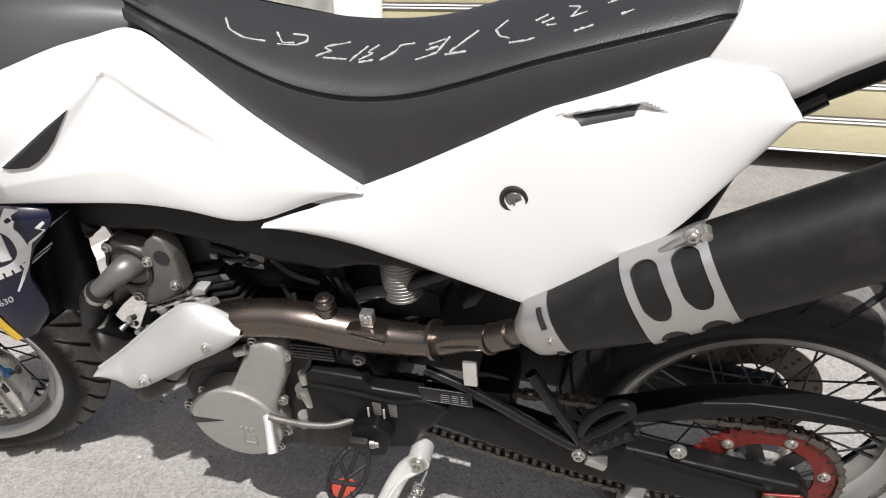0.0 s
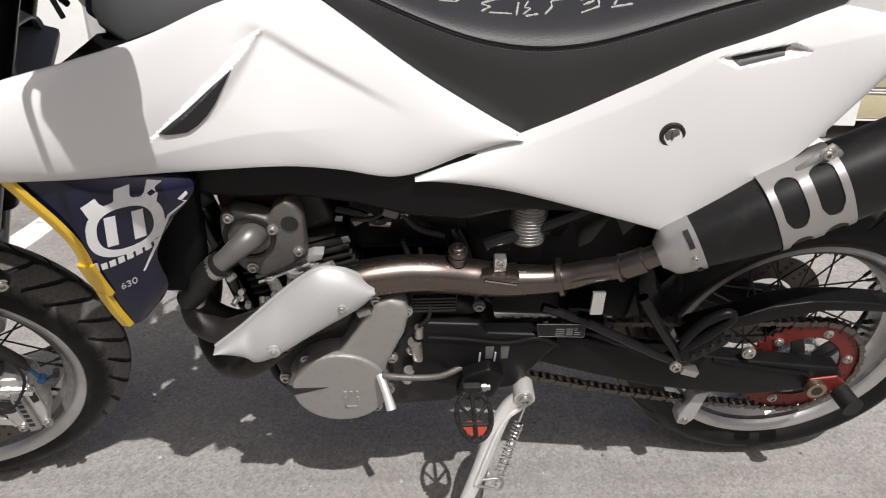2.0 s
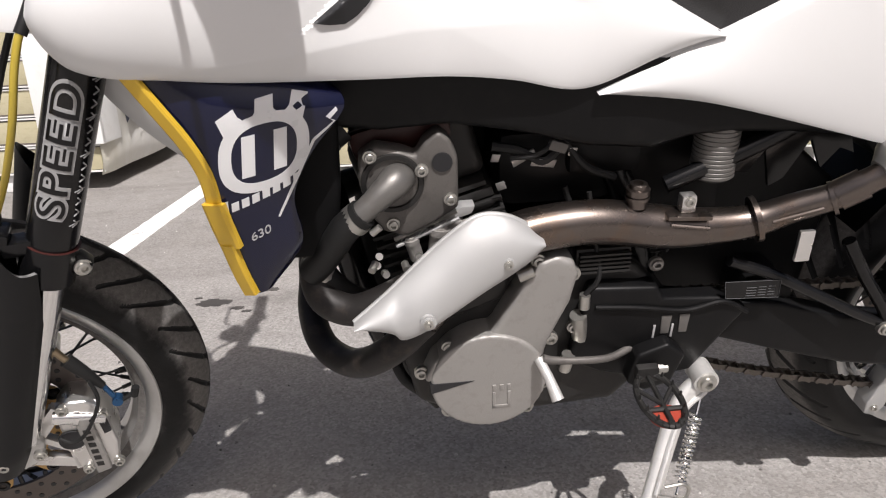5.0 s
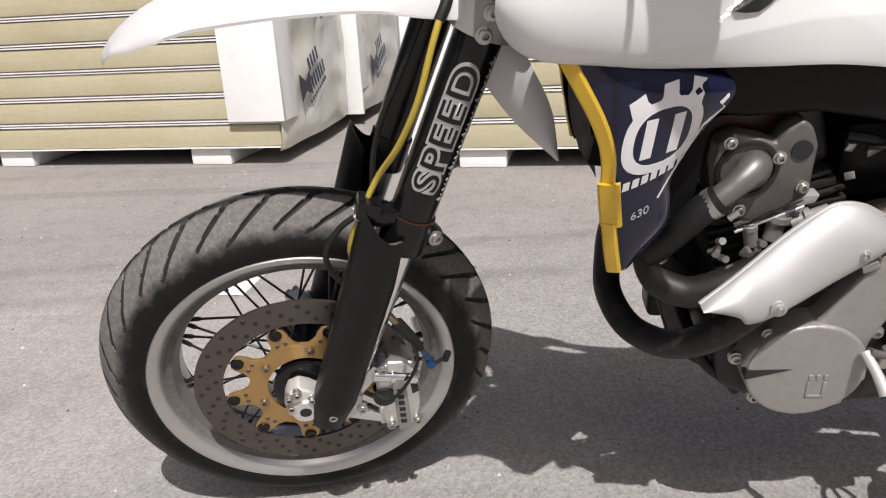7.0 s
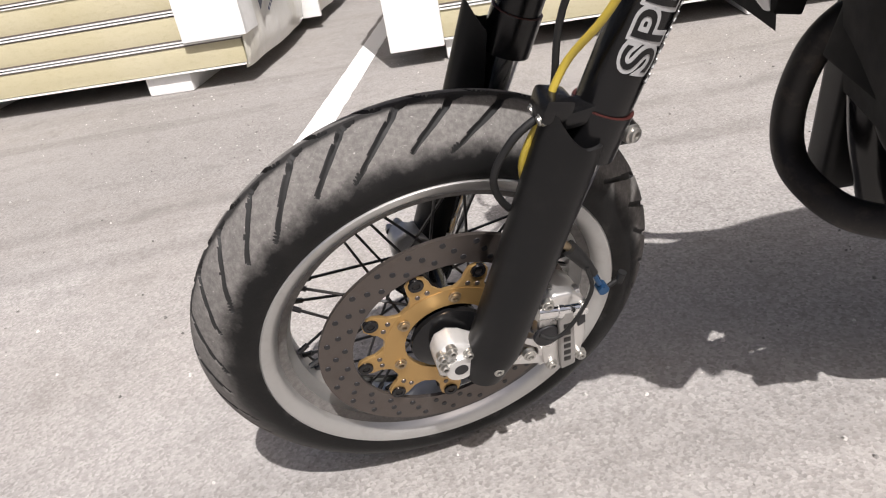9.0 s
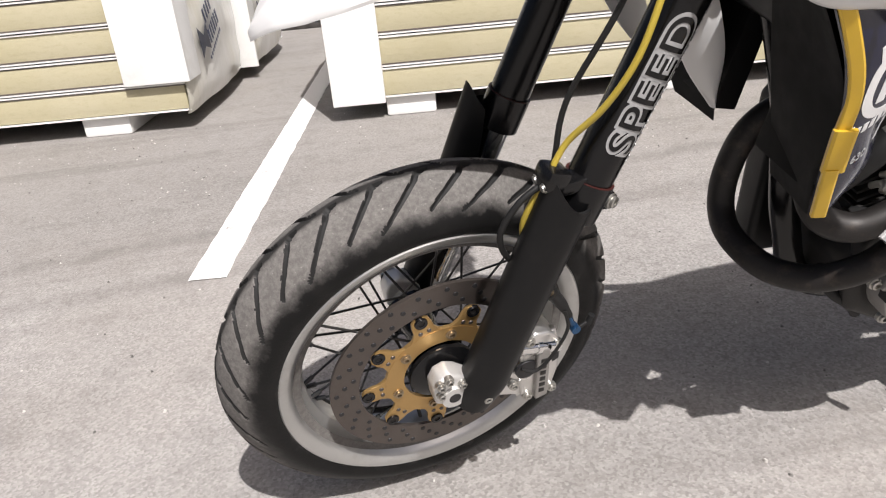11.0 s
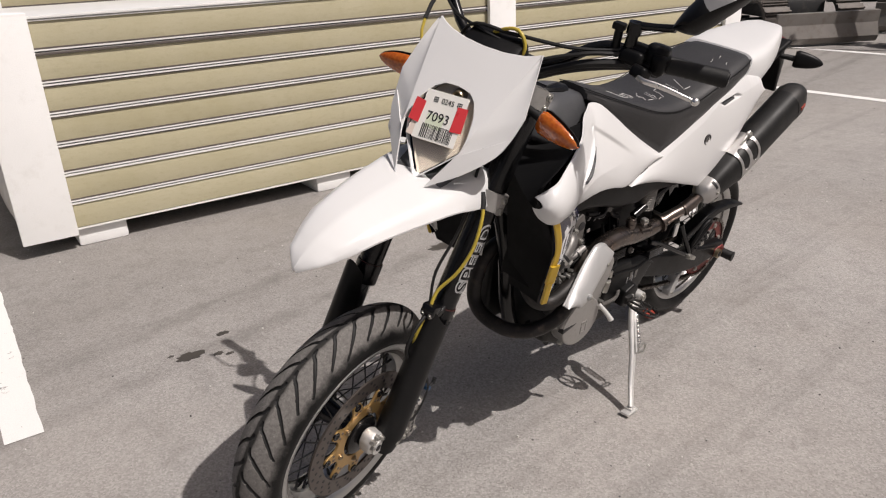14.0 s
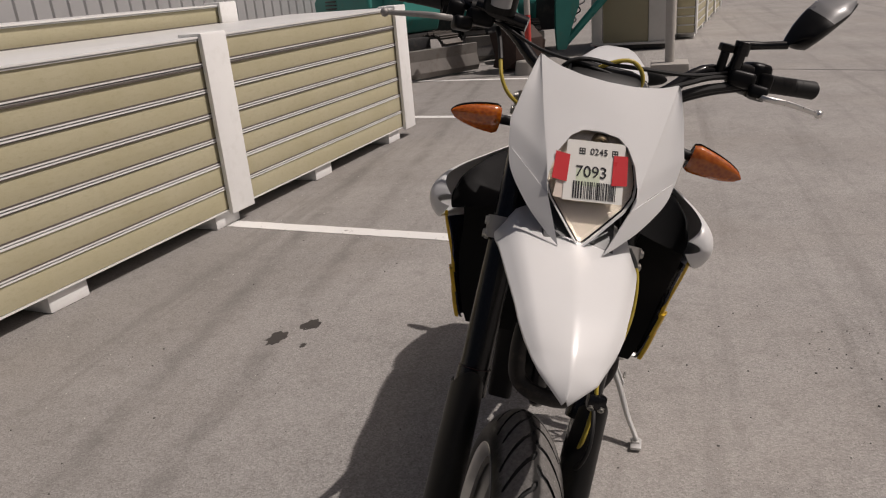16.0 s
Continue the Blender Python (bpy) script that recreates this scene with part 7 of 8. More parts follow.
part("subframe", tube([(0.18, -0.095, 0.60), (0.32, -0.10, 0.665), (0.50, -0.10, 0.78), (0.70, -0.08, 0.90)], 0.011, n=30, seg=12), "gloss_black", bike)
part("subframe", tube([(0.18, 0.095, 0.60), (0.32, 0.10, 0.665), (0.50, 0.10, 0.78), (0.70, 0.08, 0.90)], 0.011, n=30, seg=12), "gloss_black", bike)
part("inner_mudguard", prism([(0.33, 0.66), (0.42, 0.655), (0.47, 0.60), (0.52, 0.60), (0.60, 0.70), (0.66, 0.86), (0.62, 0.90), (0.45, 0.80)], -0.07, 0.07, 0.012, 2), "black_plastic", bike, "black inner rear mudguard")
# torn-looking bracket plates behind the pipe
part("bracket_plate", prism([(0.270, 0.660), (0.410, 0.655), (0.424, 0.618), (0.404, 0.626), (0.384, 0.600), (0.364, 0.640), (0.338, 0.590), (0.320, 0.580), (0.308, 0.630), (0.290, 0.600), (0.268, 0.605)], -0.080, -0.074, 0.001), "gloss_black", bike, "black notched bracket")

engine = part("engine", prism([(-0.135, 0.300), (-0.150, 0.380), (-0.120, 0.440), (-0.085, 0.500), (0.060, 0.530), (0.150, 0.500), (0.205, 0.440), (0.200, 0.340), (0.140, 0.272), (-0.060, 0.262)], -0.105, 0.110, 0.018, 3), "dark_alloy", bike, "dark cast engine with silver clutch cover")
CYL = Matrix.Translation((-0.085, 0, 0.53)) @ Matrix.Rotation(radians(-16), 4, "Y")
barrel = [moved(block((0.150, 0.150, 0.10), (0, 0, 0.0), 0.012), CYL)]
part("cylinder", joined(*barrel), "dark_alloy", engine, "dark cylinder barrel")
fins_ = [moved(block((0.165, 0.168, 0.005), (0, 0, -0.04 + 0.0135 * k), 0.0015), CYL) for k in range(7)]
for fb in fins_:
    part("cylinder_fin", fb, "dark_alloy", engine)
part("gasket_rail", moved(joined(block((0.150, 0.158, 0.012), (0.0, 0, 0.052), 0.002), block((0.140, 0.160, 0.006), (0.0, 0, 0.066), 0.001)), CYL), "dark_alloy", engine, "dark gasket joint")
part("cylinder_head", moved(joined(block((0.150, 0.160, 0.085), (0.0, 0.01, 0.115), 0.016, None, 3), block((0.13, 0.14, 0.03), (0.0, 0, 0.165), 0.012)), CYL), "dark_alloy", engine, "dark cylinder head")
part("head_cover", joined(block((0.120, 0.165, 0.040), (-0.135, 0.006, 0.676), 0.012, (0, -14, 0)), *[hexbolt((x_, -0.070, 0.704), (0, 0, 1), 0.007, 0.006) for x_ in (-0.165, -0.11)]), "seal_red", engine, "red valve cover just in view")
part("cam_cover", prism([(-0.186, 0.640), (-0.184, 0.668), (-0.166, 0.680), (-0.136, 0.673), (-0.120, 0.666), (-0.111, 0.681), (-0.094, 0.694), (-0.082, 0.684), (-0.073, 0.662), (-0.073, 0.600), (-0.104, 0.580), (-0.134, 0.566), (-0.160, 0.574), (-0.178, 0.600)], -0.116, -0.085, 0.006, 2), "engine_grey", engine, "grey cam chain cover")
part("cam_ring", moved(lathe([(0.029, 0.0), (0.030, -0.003), (0.035, -0.003), (0.036, 0.0)], 44), Matrix.Translation((-0.148, -0.116, 0.636))), "dark_alloy", engine, "dark rim of the pump cover")
part("cam_plug", joined(rod((-0.091, -0.118, 0.658), (-0.091, -0.108, 0.658), 0.0115, seg=20)), "ink_and_hole_black", engine)
for x_, z_ in ((-0.171, 0.670), (-0.1146, 0.650), (-0.083, 0.612), (-0.150, 0.585)):
    part("cover_bolt", hexbolt((x_, -0.117, z_), (0, -1, 0), 0.0058, 0.007), "zinc", engine)
# water elbow
elbow = tube([(-0.139, -0.110, 0.640), (-0.145, -0.128, 0.643), (-0.157, -0.138, 0.637), (-0.172, -0.144, 0.626), (-0.186, -0.147, 0.615)], [0.0185, 0.0190, 0.0160, 0.0140, 0.0135], n=24, seg=20)
part("water_elbow", elbow, "elbow_alloy", engine, "cast alloy water elbow")
part("water_hose", tube([(-0.183, -0.147, 0.617), (-0.204, -0.144, 0.598), (-0.222, -0.135, 0.570), (-0.238, -0.125, 0.545), (-0.250, -0.118, 0.530)], 0.0175, n=24, seg=18), "rubber", engine, "black rubber coolant hose")
clamp_at = Vector((-0.187, -0.1468, 0.6125))
part("hose_clip", joined(rod(clamp_at, clamp_at + Vector((-0.007, 0.002, -0.006)), 0.0185, seg=24), rod(clamp_at + Vector((0.012, -0.012, -0.016)), clamp_at + Vector((0.022, -0.012, -0.008)), 0.004, seg=10)), "zinc", engine, "steel worm-drive clip")
part("water_hose", tube([(-0.20, -0.095, 0.70), (-0.215, -0.10, 0.690), (-0.235, -0.105, 0.680)], 0.0185, n=10, seg=18), "rubber", engine)
part("hose_clip", rod((-0.212, -0.0985, 0.692), (-0.220, -0.1015, 0.688), 0.0200, seg=24), "zinc", engine)
part("water_hose", tube([(-0.245, -0.11, 0.535), (-0.225, -0.11, 0.500), (-0.195, -0.10, 0.470), (-0.15, -0.085, 0.455), (-0.09, -0.08, 0.45)], 0.017, n=24, seg=16), "rubber", engine)
part("hose_clip", rod((-0.243, -0.11, 0.530), (-0.239, -0.11, 0.518), 0.0190, seg=20), "zinc", engine)
# throttle linkage and small fittings between head and guard
part("dip_fitting", joined(rod((-0.100, -0.100, 0.535), (-0.095, -0.100, 0.570), 0.0110, seg=20), rod((-0.096, -0.100, 0.560), (-0.095, -0.100, 0.568), 0.0145, seg=20), hexbolt((-0.0945, -0.100, 0.570), (0, 0, 1), 0.0075, 0.007), block((0.034, 0.020, 0.026), (-0.082, -0.092, 0.562), 0.006), rod((-0.080, -0.100, 0.555), (-0.040, -0.104, 0.574), 0.0085, seg=16), rod((-0.064, -0.101, 0.562), (-0.058, -0.102, 0.565), 0.0125, seg=16)), "cast_alloy", engine, "alloy breather fitting")
part("head_ledge", prism([(-0.142, 0.548), (-0.138, 0.558), (-0.068, 0.592), (-0.052, 0.592), (-0.056, 0.582), (-0.070, 0.578)], -0.100, -0.080, 0.002), "silver_paint", engine, "bright machined head joint")
part("dip_fitting", joined(rod((-0.124, -0.104, 0.530), (-0.130, -0.106, 0.556), 0.0085, seg=18), hexbolt((-0.130, -0.106, 0.556), (-0.2, 0, 1), 0.007, 0.006)), "cast_alloy", engine)
part("head_rail", rod((-0.150, -0.108, 0.560), (-0.075, -0.108, 0.592), 0.0035, seg=8), "zinc", engine)
part("head_rail", rod((-0.148, -0.108, 0.550), (-0.072, -0.108, 0.582), 0.0025, seg=8), "silver_paint", engine)
for k, (fx, fz, fr) in enumerate(((-0.027, 0.648, 10), (0.006, 0.646, -25), (0.030, 0.638, 12), (0.064, 0.650, 5), (-0.020, 0.612, 70))):
    part("foil_tape", block((0.030 if k in (1, 2) else 0.010, 0.002, 0.011), (fx, -0.092, fz), 0.0006, (18, fr, 8)), "strap_steel", engine, "scrap of crumpled foil tape")
rng_ = random.Random(3)
bits = []
for k in range(9):
    c = Vector((-0.150 + rng_.uniform(-0.028, 0.028), -0.125 + rng_.uniform(-0.01, 0.01), 0.530 + rng_.uniform(-0.022, 0.022)))
    bits.append(rod(c, c + Vector((rng_.uniform(-0.01, 0.01), -0.012, rng_.uniform(-0.008, 0.012))), 0.0045, seg=10))
for sb_ in bits:
    part("sensor_fitting", sb_, "zinc", engine)

# clutch and generator covers
CC = (-0.042, 0.360)
disc = []
for k in range(40):
    a = math.tau * k / 40
    disc.append((CC[0] + 0.0755 * math.cos(a), CC[1] + 0.0735 * math.sin(a)))
cov = prism(disc, -0.146, -0.100, 0.009, 3)
arm_ = prism([(-0.090, 0.405), (-0.035, 0.436), (0.000, 0.500), (0.020, 0.530), (0.042, 0.537), (0.062, 0.528), (0.068, 0.508), (0.060, 0.470), (0.032, 0.405), (0.025, 0.350), (-0.03, 0.35)], -0.140, -0.098, 0.010, 3)
beak = prism([(-0.125, 0.366), (-0.112, 0.396), (-0.085, 0.412), (-0.040, 0.405), (-0.045, 0.362)], -0.143, -0.100, 0.006, 2)
cc = part("clutch_cover", joined(cov, arm_, beak), "cast_alloy", engine, "silver cast clutch cover")
part("cover_notch", prism([(-0.118, 0.350), (-0.060, 0.366), (-0.118, 0.366)], -0.147, -0.130, 0.001), "ink_and_hole_black", cc, "dark notch")
part("cover_badge", joined(*[prism([(CC[0] + 0.004 + dx, 0.318 + dz), (CC[0] + 0.004 + dx + w_, 0.318 + dz), (CC[0] + 0.004 + dx + w_, 0.318 + dz + h_), (CC[0] + 0.004 + dx, 0.318 + dz + h_)], -0.1474, -0.145, 0.0005) for dx, dz, w_, h_ in ((0, 0, 0.024, 0.004), (0, 0, 0.004, 0.026), (0.020, 0, 0.004, 0.026), (0.0, 0.030, 0.005, 0.008), (0.0095, 0.030, 0.005, 0.008), (0.019, 0.030, 0.005, 0.008))]), "cast_alloy", cc, "raised cast badge")
for x_, z_ in ((0.020, 0.527), (0.064, 0.505), (0.040, 0.410), (0.033, 0.340), (0.012, 0.300), (-0.040, 0.284), (-0.095, 0.305), (-0.128, 0.372), (-0.092, 0.410)):
    part("cover_bolt", hexbolt((x_, -0.128, z_), (0, -1, 0), 0.0068, 0.007), "zinc", cc)
part("case_boss", joined(rod((0.012, -0.138, 0.520), (-0.006, -0.138, 0.513), 0.008, seg=14)), "zinc", cc)
part("lower_case", prism([(-0.150, 0.40), (-0.100, 0.44), (-0.02, 0.47), (-0.01, 0.50), (-0.09, 0.50), (-0.16, 0.44)], -0.120, -0.09, 0.008, 2), "dark_alloy", engine)
part("drain_hose", tube([(-0.165, -0.06, 0.360), (-0.150, -0.08, 0.325), (-0.118, -0.09, 0.300), (-0.105, -0.09, 0.283)], 0.008, n=16, seg=10), "rubber", engine)
# clutch slave and wiring behind the cover
part("slave_cylinder", joined(rod((0.075, -0.125, 0.440), (0.082, -0.118, 0.400), 0.011, seg=16), rod((0.082, -0.125, 0.450), (0.082, -0.125, 0.470), 0.007, seg=12), rod((0.066, -0.125, 0.378), (0.062, -0.122, 0.352), 0.009, seg=12), hexbolt((0.095, -0.12, 0.425), (0, -1, 0), 0.007), hexbolt((0.088, -0.12, 0.395), (0, -1, 0), 0.007), hexbolt((0.070, -0.122, 0.420), (0, -1, 0), 0.006)), "zinc", engine, "plated clutch actuator")
part("wire", tube([(0.082, -0.125, 0.470), (0.098, -0.125, 0.495), (0.094, -0.11, 0.540), (0.085, -0.10, 0.60)], 0.0032, n=20, seg=8), "rubber", engine)
part("gear_lever", tube([(0.155, -0.120, 0.380), (0.120, -0.140, 0.380), (0.085, -0.150, 0.386), (0.040, -0.152, 0.392), (0.024, -0.153, 0.398)], [0.006, 0.005, 0.005, 0.005, 0.006], n=20, seg=10), "engine_grey", bike, "alloy gear lever")
toe_ = part("toe_rubber", tube([(0.020, -0.150, 0.396), (0.030, -0.170, 0.378), (0.038, -0.188, 0.358)], [0.0062, 0.0064, 0.0080], n=8, seg=18), "stand_alloy", bike, "bright gear lever toe piece")
part("toe_bore", rod((0.0381, -0.1882, 0.3578), (0.0386, -0.1890, 0.3570), 0.0065, seg=14), "ink_and_hole_black", toe_)

# frame side plates and pivot
part("pivot_plate", prism([(0.090, 0.480), (0.176, 0.474), (0.184, 0.455), (0.262, 0.450), (0.300, 0.430), (0.262, 0.375), (0.235, 0.335), (0.180, 0.325), (0.110, 0.345), (0.070, 0.365), (0.075, 0.430)], -0.128, -0.095, 0.007, 2), "black_plastic", bike, "black frame guard plate")
part("plate_edge", tube([(0.095, -0.129, 0.452), (0.150, -0.130, 0.447), (0.215, -0.130, 0.437), (0.262, -0.130, 0.446), (0.300, -0.126, 0.424)], 0.0035, n=24, seg=8), "black_plastic", bike)
for x_ in (0.184, 0.208):
    part("plate_slot", prism([(x_ + 0.001, 0.402), (x_ + 0.012, 0.402), (x_ + 0.014, 0.430), (x_, 0.430)], -0.1295, -0.126, 0.001), "elbow_alloy", bike, "pale slot in the plate")
    part("plate_slot", prism([(x_ - 0.010, 0.396), (x_ - 0.007, 0.396), (x_ - 0.006, 0.416), (x_ - 0.009, 0.416)], -0.1295, -0.126, 0.0005), "decal_grey", bike)
tp = part("type_plate", prism([(0.260, 0.475), (0.334, 0.472), (0.335, 0.446), (0.264, 0.450)], -0.1310, -0.1285, 0.0008), "gloss_black", bike, "small black type plate with pale border")
for a, b in (((0.260, 0.475), (0.334, 0.472)), ((0.334, 0.472), (0.335, 0.446)), ((0.335, 0.446), (0.264, 0.450)), ((0.264, 0.450), (0.260, 0.475))):
    part("border", rod((a[0], -0.1313, a[1]), (b[0], -0.1313, b[1]), 0.0004, seg=4), "grey_plastic", tp)
for k in range(4):
    for x0, x1 in ((0.290, 0.303), (0.306, 0.316), (0.319, 0.328)):
        part("type_bar", rod((x0, -0.1313, 0.464 - 0.0040 * k), (x1, -0.1313, 0.4635 - 0.0040 * k), 0.0005, seg=4), "grey_plastic", tp)
for x_, z_ in ((0.172, 0.503), (0.100, 0.466)):
    part("frame_bolt", hexbolt((x_, -0.118, z_), (0, -1, 0), 0.0070, 0.007), "engine_grey", bike)
reg = part("regulator", block((0.07, 0.02, 0.035), (0.105, -0.105, 0.512), 0.004), "dark_alloy", bike, "dark finned voltage regulator")
for k in range(5):
    part("fin", block((0.064, 0.012, 0.003), (0.105, -0.118, 0.500 + 0.006 * k), 0.0006), "dark_alloy", reg)

# shock reservoir
can = [(0.001, 0.0), (0.029, 0.0), (0.031, 0.006)]
prof = [(0.0005, 0.604), (0.023, 0.604)]
for k in range(16):
    z = 0.607 + 0.0056 * k
    prof += [(0.0265, z), (0.0265, z + 0.0034), (0.0254, z + 0.0042), (0.0254, z + 0.0050)]
prof += [(0.024, 0.70), (0.0005, 0.70)]
bm = bmesh.new()
grid(bm, [[Vector((0.240 + r * math.cos(w), -0.086 + r * math.sin(w), z)) for r, z in prof] for w in (math.tau * i / 36 for i in range(36))], close_u=True)
part("shock_reservoir", bm, "elbow_alloy", bike, "ribbed alloy shock canister", angle=30)
part("shock_body", joined(rod((0.20, 0.0, 0.45), (0.26, 0.0, 0.72), 0.026, seg=20), tube([Vector((0.20 + 0.06 * t / 60 * 0.95, 0, 0.45 + 0.27 * t / 60)) + Vector((0.040 * math.cos(t * 0.75), 0.040 * math.sin(t * 0.75), 0)) for t in range(0, 61)], 0.0055, n=240, seg=8)), "gloss_black", bike, "rear shock absorber with black spring")

# exhaust
part("exhaust_header", tube([(-0.150, 0.03, 0.575), (-0.205, 0.045, 0.568), (-0.245, 0.054, 0.530), (-0.265, 0.055, 0.470), (-0.271, 0.045, 0.418), (-0.2735, 0.010, 0.391), (-0.262, -0.040, 0.378), (-0.240, -0.078, 0.374), (-0.206, -0.118, 0.388), (-0.165, -0.150, 0.428), (-0.120, -0.150, 0.470)], 0.0195, n=60, seg=18), "header_black", bike, "dark heat-stained header pipe")
part("exhaust_header", tube([(-0.150, -0.04, 0.570), (-0.208, -0.068, 0.562), (-0.245, -0.098, 0.530), (-0.240, -0.125, 0.498), (-0.206, -0.142, 0.487), (-0.165, -0.150, 0.503), (-0.110, -0.148, 0.530)], 0.0195, n=50, seg=18), "header_black", bike, "dark heat-stained header pipe")
pipe_pts = [(-0.125, -0.142, 0.470), (-0.060, -0.138, 0.540), (-0.010, -0.127, 0.562), (0.045, -0.119, 0.568), (0.098, -0.117, 0.567), (0.155, -0.114, 0.556), (0.213, -0.114, 0.549), (0.283, -0.118, 0.553), (0.330, -0.128, 0.573), (0.372, -0.1425, 0.593), (0.394, -0.1495, 0.609), (0.414, -0.155, 0.624)]
ex = part("exhaust_pipe", tube(pipe_pts, [0.026, 0.0275, 0.0275, 0.0275, 0.0275, 0.0275, 0.0275, 0.0240, 0.0212, 0.0180, 0.0160, 0.0150], n=110, seg=24), "steel_pipe", bike, "heat-tinted steel exhaust pipe")
for c0, c1, r_ in (((0.286, -0.1185, 0.5555), (0.292, -0.1195, 0.5572), 0.0285), ((0.366, -0.140, 0.588), (0.370, -0.1418, 0.590), 0.0205)):
    part("weld_ring", rod(c0, c1, r_, seg=26), "steel_pipe", ex)
part("pipe_sleeve", rod((0.371, -0.1420, 0.592), (0.396, -0.1498, 0.610), 0.0186, seg=24), "steel_pipe", ex, "heat-tinted pipe sleeve")
part("sensor_boss", joined(rod((0.138, -0.118, 0.586), (0.138, -0.118, 0.606), 0.0125, seg=20), rod((0.138, -0.118, 0.596), (0.138, -0.118, 0.600), 0.0145, seg=20), hexbolt((0.138, -0.118, 0.606), (0, 0, 1), 0.0105, 0.010)), "steel_pipe", ex, "sensor plug")
lug = part("guard_lug", block((0.018, 0.016, 0.022), (0.198, -0.122, 0.588), 0.003), "bright_alloy", ex, "bright welded lug")
part("lug_bolt", hexbolt((0.198, -0.130, 0.592), (0, -1, 0), 0.005, 0.004), "zinc", lug)
part("lug_plate", block((0.055, 0.022, 0.006), (0.198, -0.128, 0.574), 0.002, (0, 4, 0)), "steel_pipe", ex)
part("weld_seam", rod((0.176, -0.136, 0.566), (0.222, -0.140, 0.560), 0.0028, seg=8), "steel_pipe", ex, "weld seam")
part("weld_seam", rod((0.300, -0.140, 0.562), (0.352, -0.152, 0.582), 0.0028, seg=8), "steel_pipe", ex, "weld seam")
part("spring_tab", block((0.019, 0.006, 0.042), (0.340, -0.150, 0.532), 0.002), "bright_alloy", ex, "bright hanging tab")

# heat shield over the pipe bend, forked at its front
GL = [(-0.203, -0.190, 0.502), (-0.163, -0.177, 0.529), (-0.110, -0.160, 0.570), (-0.074, -0.152, 0.595), (-0.052, -0.148, 0.604), (-0.026, -0.146, 0.601), (-0.002, -0.144, 0.588), (0.020, -0.1435, 0.570)]
GH = [(-0.202, -0.191, 0.499), (-0.187, -0.192, 0.493), (-0.160, -0.197, 0.487), (-0.148, -0.198, 0.478), (-0.117, -0.197, 0.490), (-0.056, -0.180, 0.520), (0.000, -0.160, 0.543), (0.0225, -0.144, 0.558)]
hs = part("heat_shield", shell(GL, GH, 60, 22, 0.014, 0.0035, -1), "silver_paint", bike, "silver painted exhaust heat shield", angle=40)
part("shield_lip", tube([(x, y + 0.003, z - 0.001) for x, y, z in GL], 0.0030, n=40, seg=8), "silver_paint", hs)
for p_ in ((-0.0247, -0.1725, 0.553), (-0.1199, -0.2045, 0.5036)):
    b_ = part("shield_boss", hexbolt(p_, (0.1, -1, 0.1), 0.0070, 0.003), "silver_paint", hs)
    part("shield_screw", hexbolt((p_[0], p_[1] - 0.004, p_[2]), (0.1, -1, 0.1), 0.0042, 0.003), "zinc", b_)

# silencer
CAN0, CAN1 = Vector((0.441, -0.155, 0.638)), Vector((0.8435, -0.151, 0.845))
CW = (CAN1 - CAN0).normalized()
CA = Vector((0, -1, 0))
CB = CW.cross(CA).normalized()


def can_ring(t, h, w, n=32, out=0.0):
    c = CAN0 + CW * t
    pts = []
    for j in range(n):
        a = math.tau * j / n
        ca, sa = math.cos(a), math.sin(a)
        pts.append(c + CA * (w + out) * math.copysign(abs(ca) ** 0.8, ca) + CB * (h + out) * math.copysign(abs(sa) ** 0.8, sa))
    return pts


LEN = (CAN1 - CAN0).length
body = [can_ring(-0.002, 0.034, 0.031), can_ring(0.018, 0.0392, 0.0350), can_ring(0.06, 0.0455, 0.0405), can_ring(0.100, 0.0515, 0.0455), can_ring(0.113, 0.0528, 0.0462)] + [can_ring(0.113 + (LEN - 0.143) * k / 10, 0.0548, 0.0464) for k in range(1, 11)]
sl = part("silencer", loft(body), "can_black", bike, "matt black oval exhaust silencer", angle=40)
cone = loft([can_ring(-0.036, 0.0180, 0.0178), can_ring(-0.032, 0.0215, 0.0205), can_ring(-0.022, 0.0325, 0.0300), can_ring(-0.012, 0.0360, 0.0330), can_ring(0.018, 0.0408, 0.0366), can_ring(0.018, 0.0385, 0.0345)], caps=True)
part("inlet_cone", cone, "strap_steel", sl, "brushed alloy inlet cone")
for a0_, a1_ in ((-1.15, -0.35), (0.50, 0.95)):
    rows = [[CAN0 + CW * t_ + CA * r_ * 0.0372 * math.copysign(abs(math.cos(q)) ** 0.8, math.cos(q)) + CB * r_ * 0.0414 * math.copysign(abs(math.sin(q)) ** 0.8, math.sin(q)) for t_, r_ in ((0.004, 0.975), (0.011, 1.0), (0.011, 0.90), (0.004, 0.88))] for q in (a0_ + (a1_ - a0_) * k / 10 for k in range(11))]
    bm = bmesh.new()
    grid(bm, rows, close_v=True)
    part("cone_slot", bm, "ink_and_hole_black", sl, "dark slot")
part("cone_rivet", hexbolt(CAN0 + CW * 0.006 + CA * 0.0362, CA, 0.0035, 0.003), "zinc", sl)
endcap = loft([can_ring(LEN - 0.035, 0.0545, 0.0476), can_ring(LEN - 0.005, 0.0545, 0.0476), can_ring(LEN + 0.020, 0.047, 0.041), can_ring(LEN + 0.040, 0.034, 0.031), can_ring(LEN + 0.040, 0.026, 0.024), can_ring(LEN + 0.005, 0.024, 0.022)])
part("end_cap", endcap, "dark_alloy", sl, "dark tapered end cap")
part("end_badge", moved(block((0.022, 0.003, 0.012), (0, 0, 0), 0.001), Matrix.Translation(CAN0 + CW * (LEN - 0.012) + CA * 0.0478) @ Matrix.Rotation(radians(-29), 4, "Y")), "red_plastic", sl, "small red badge")

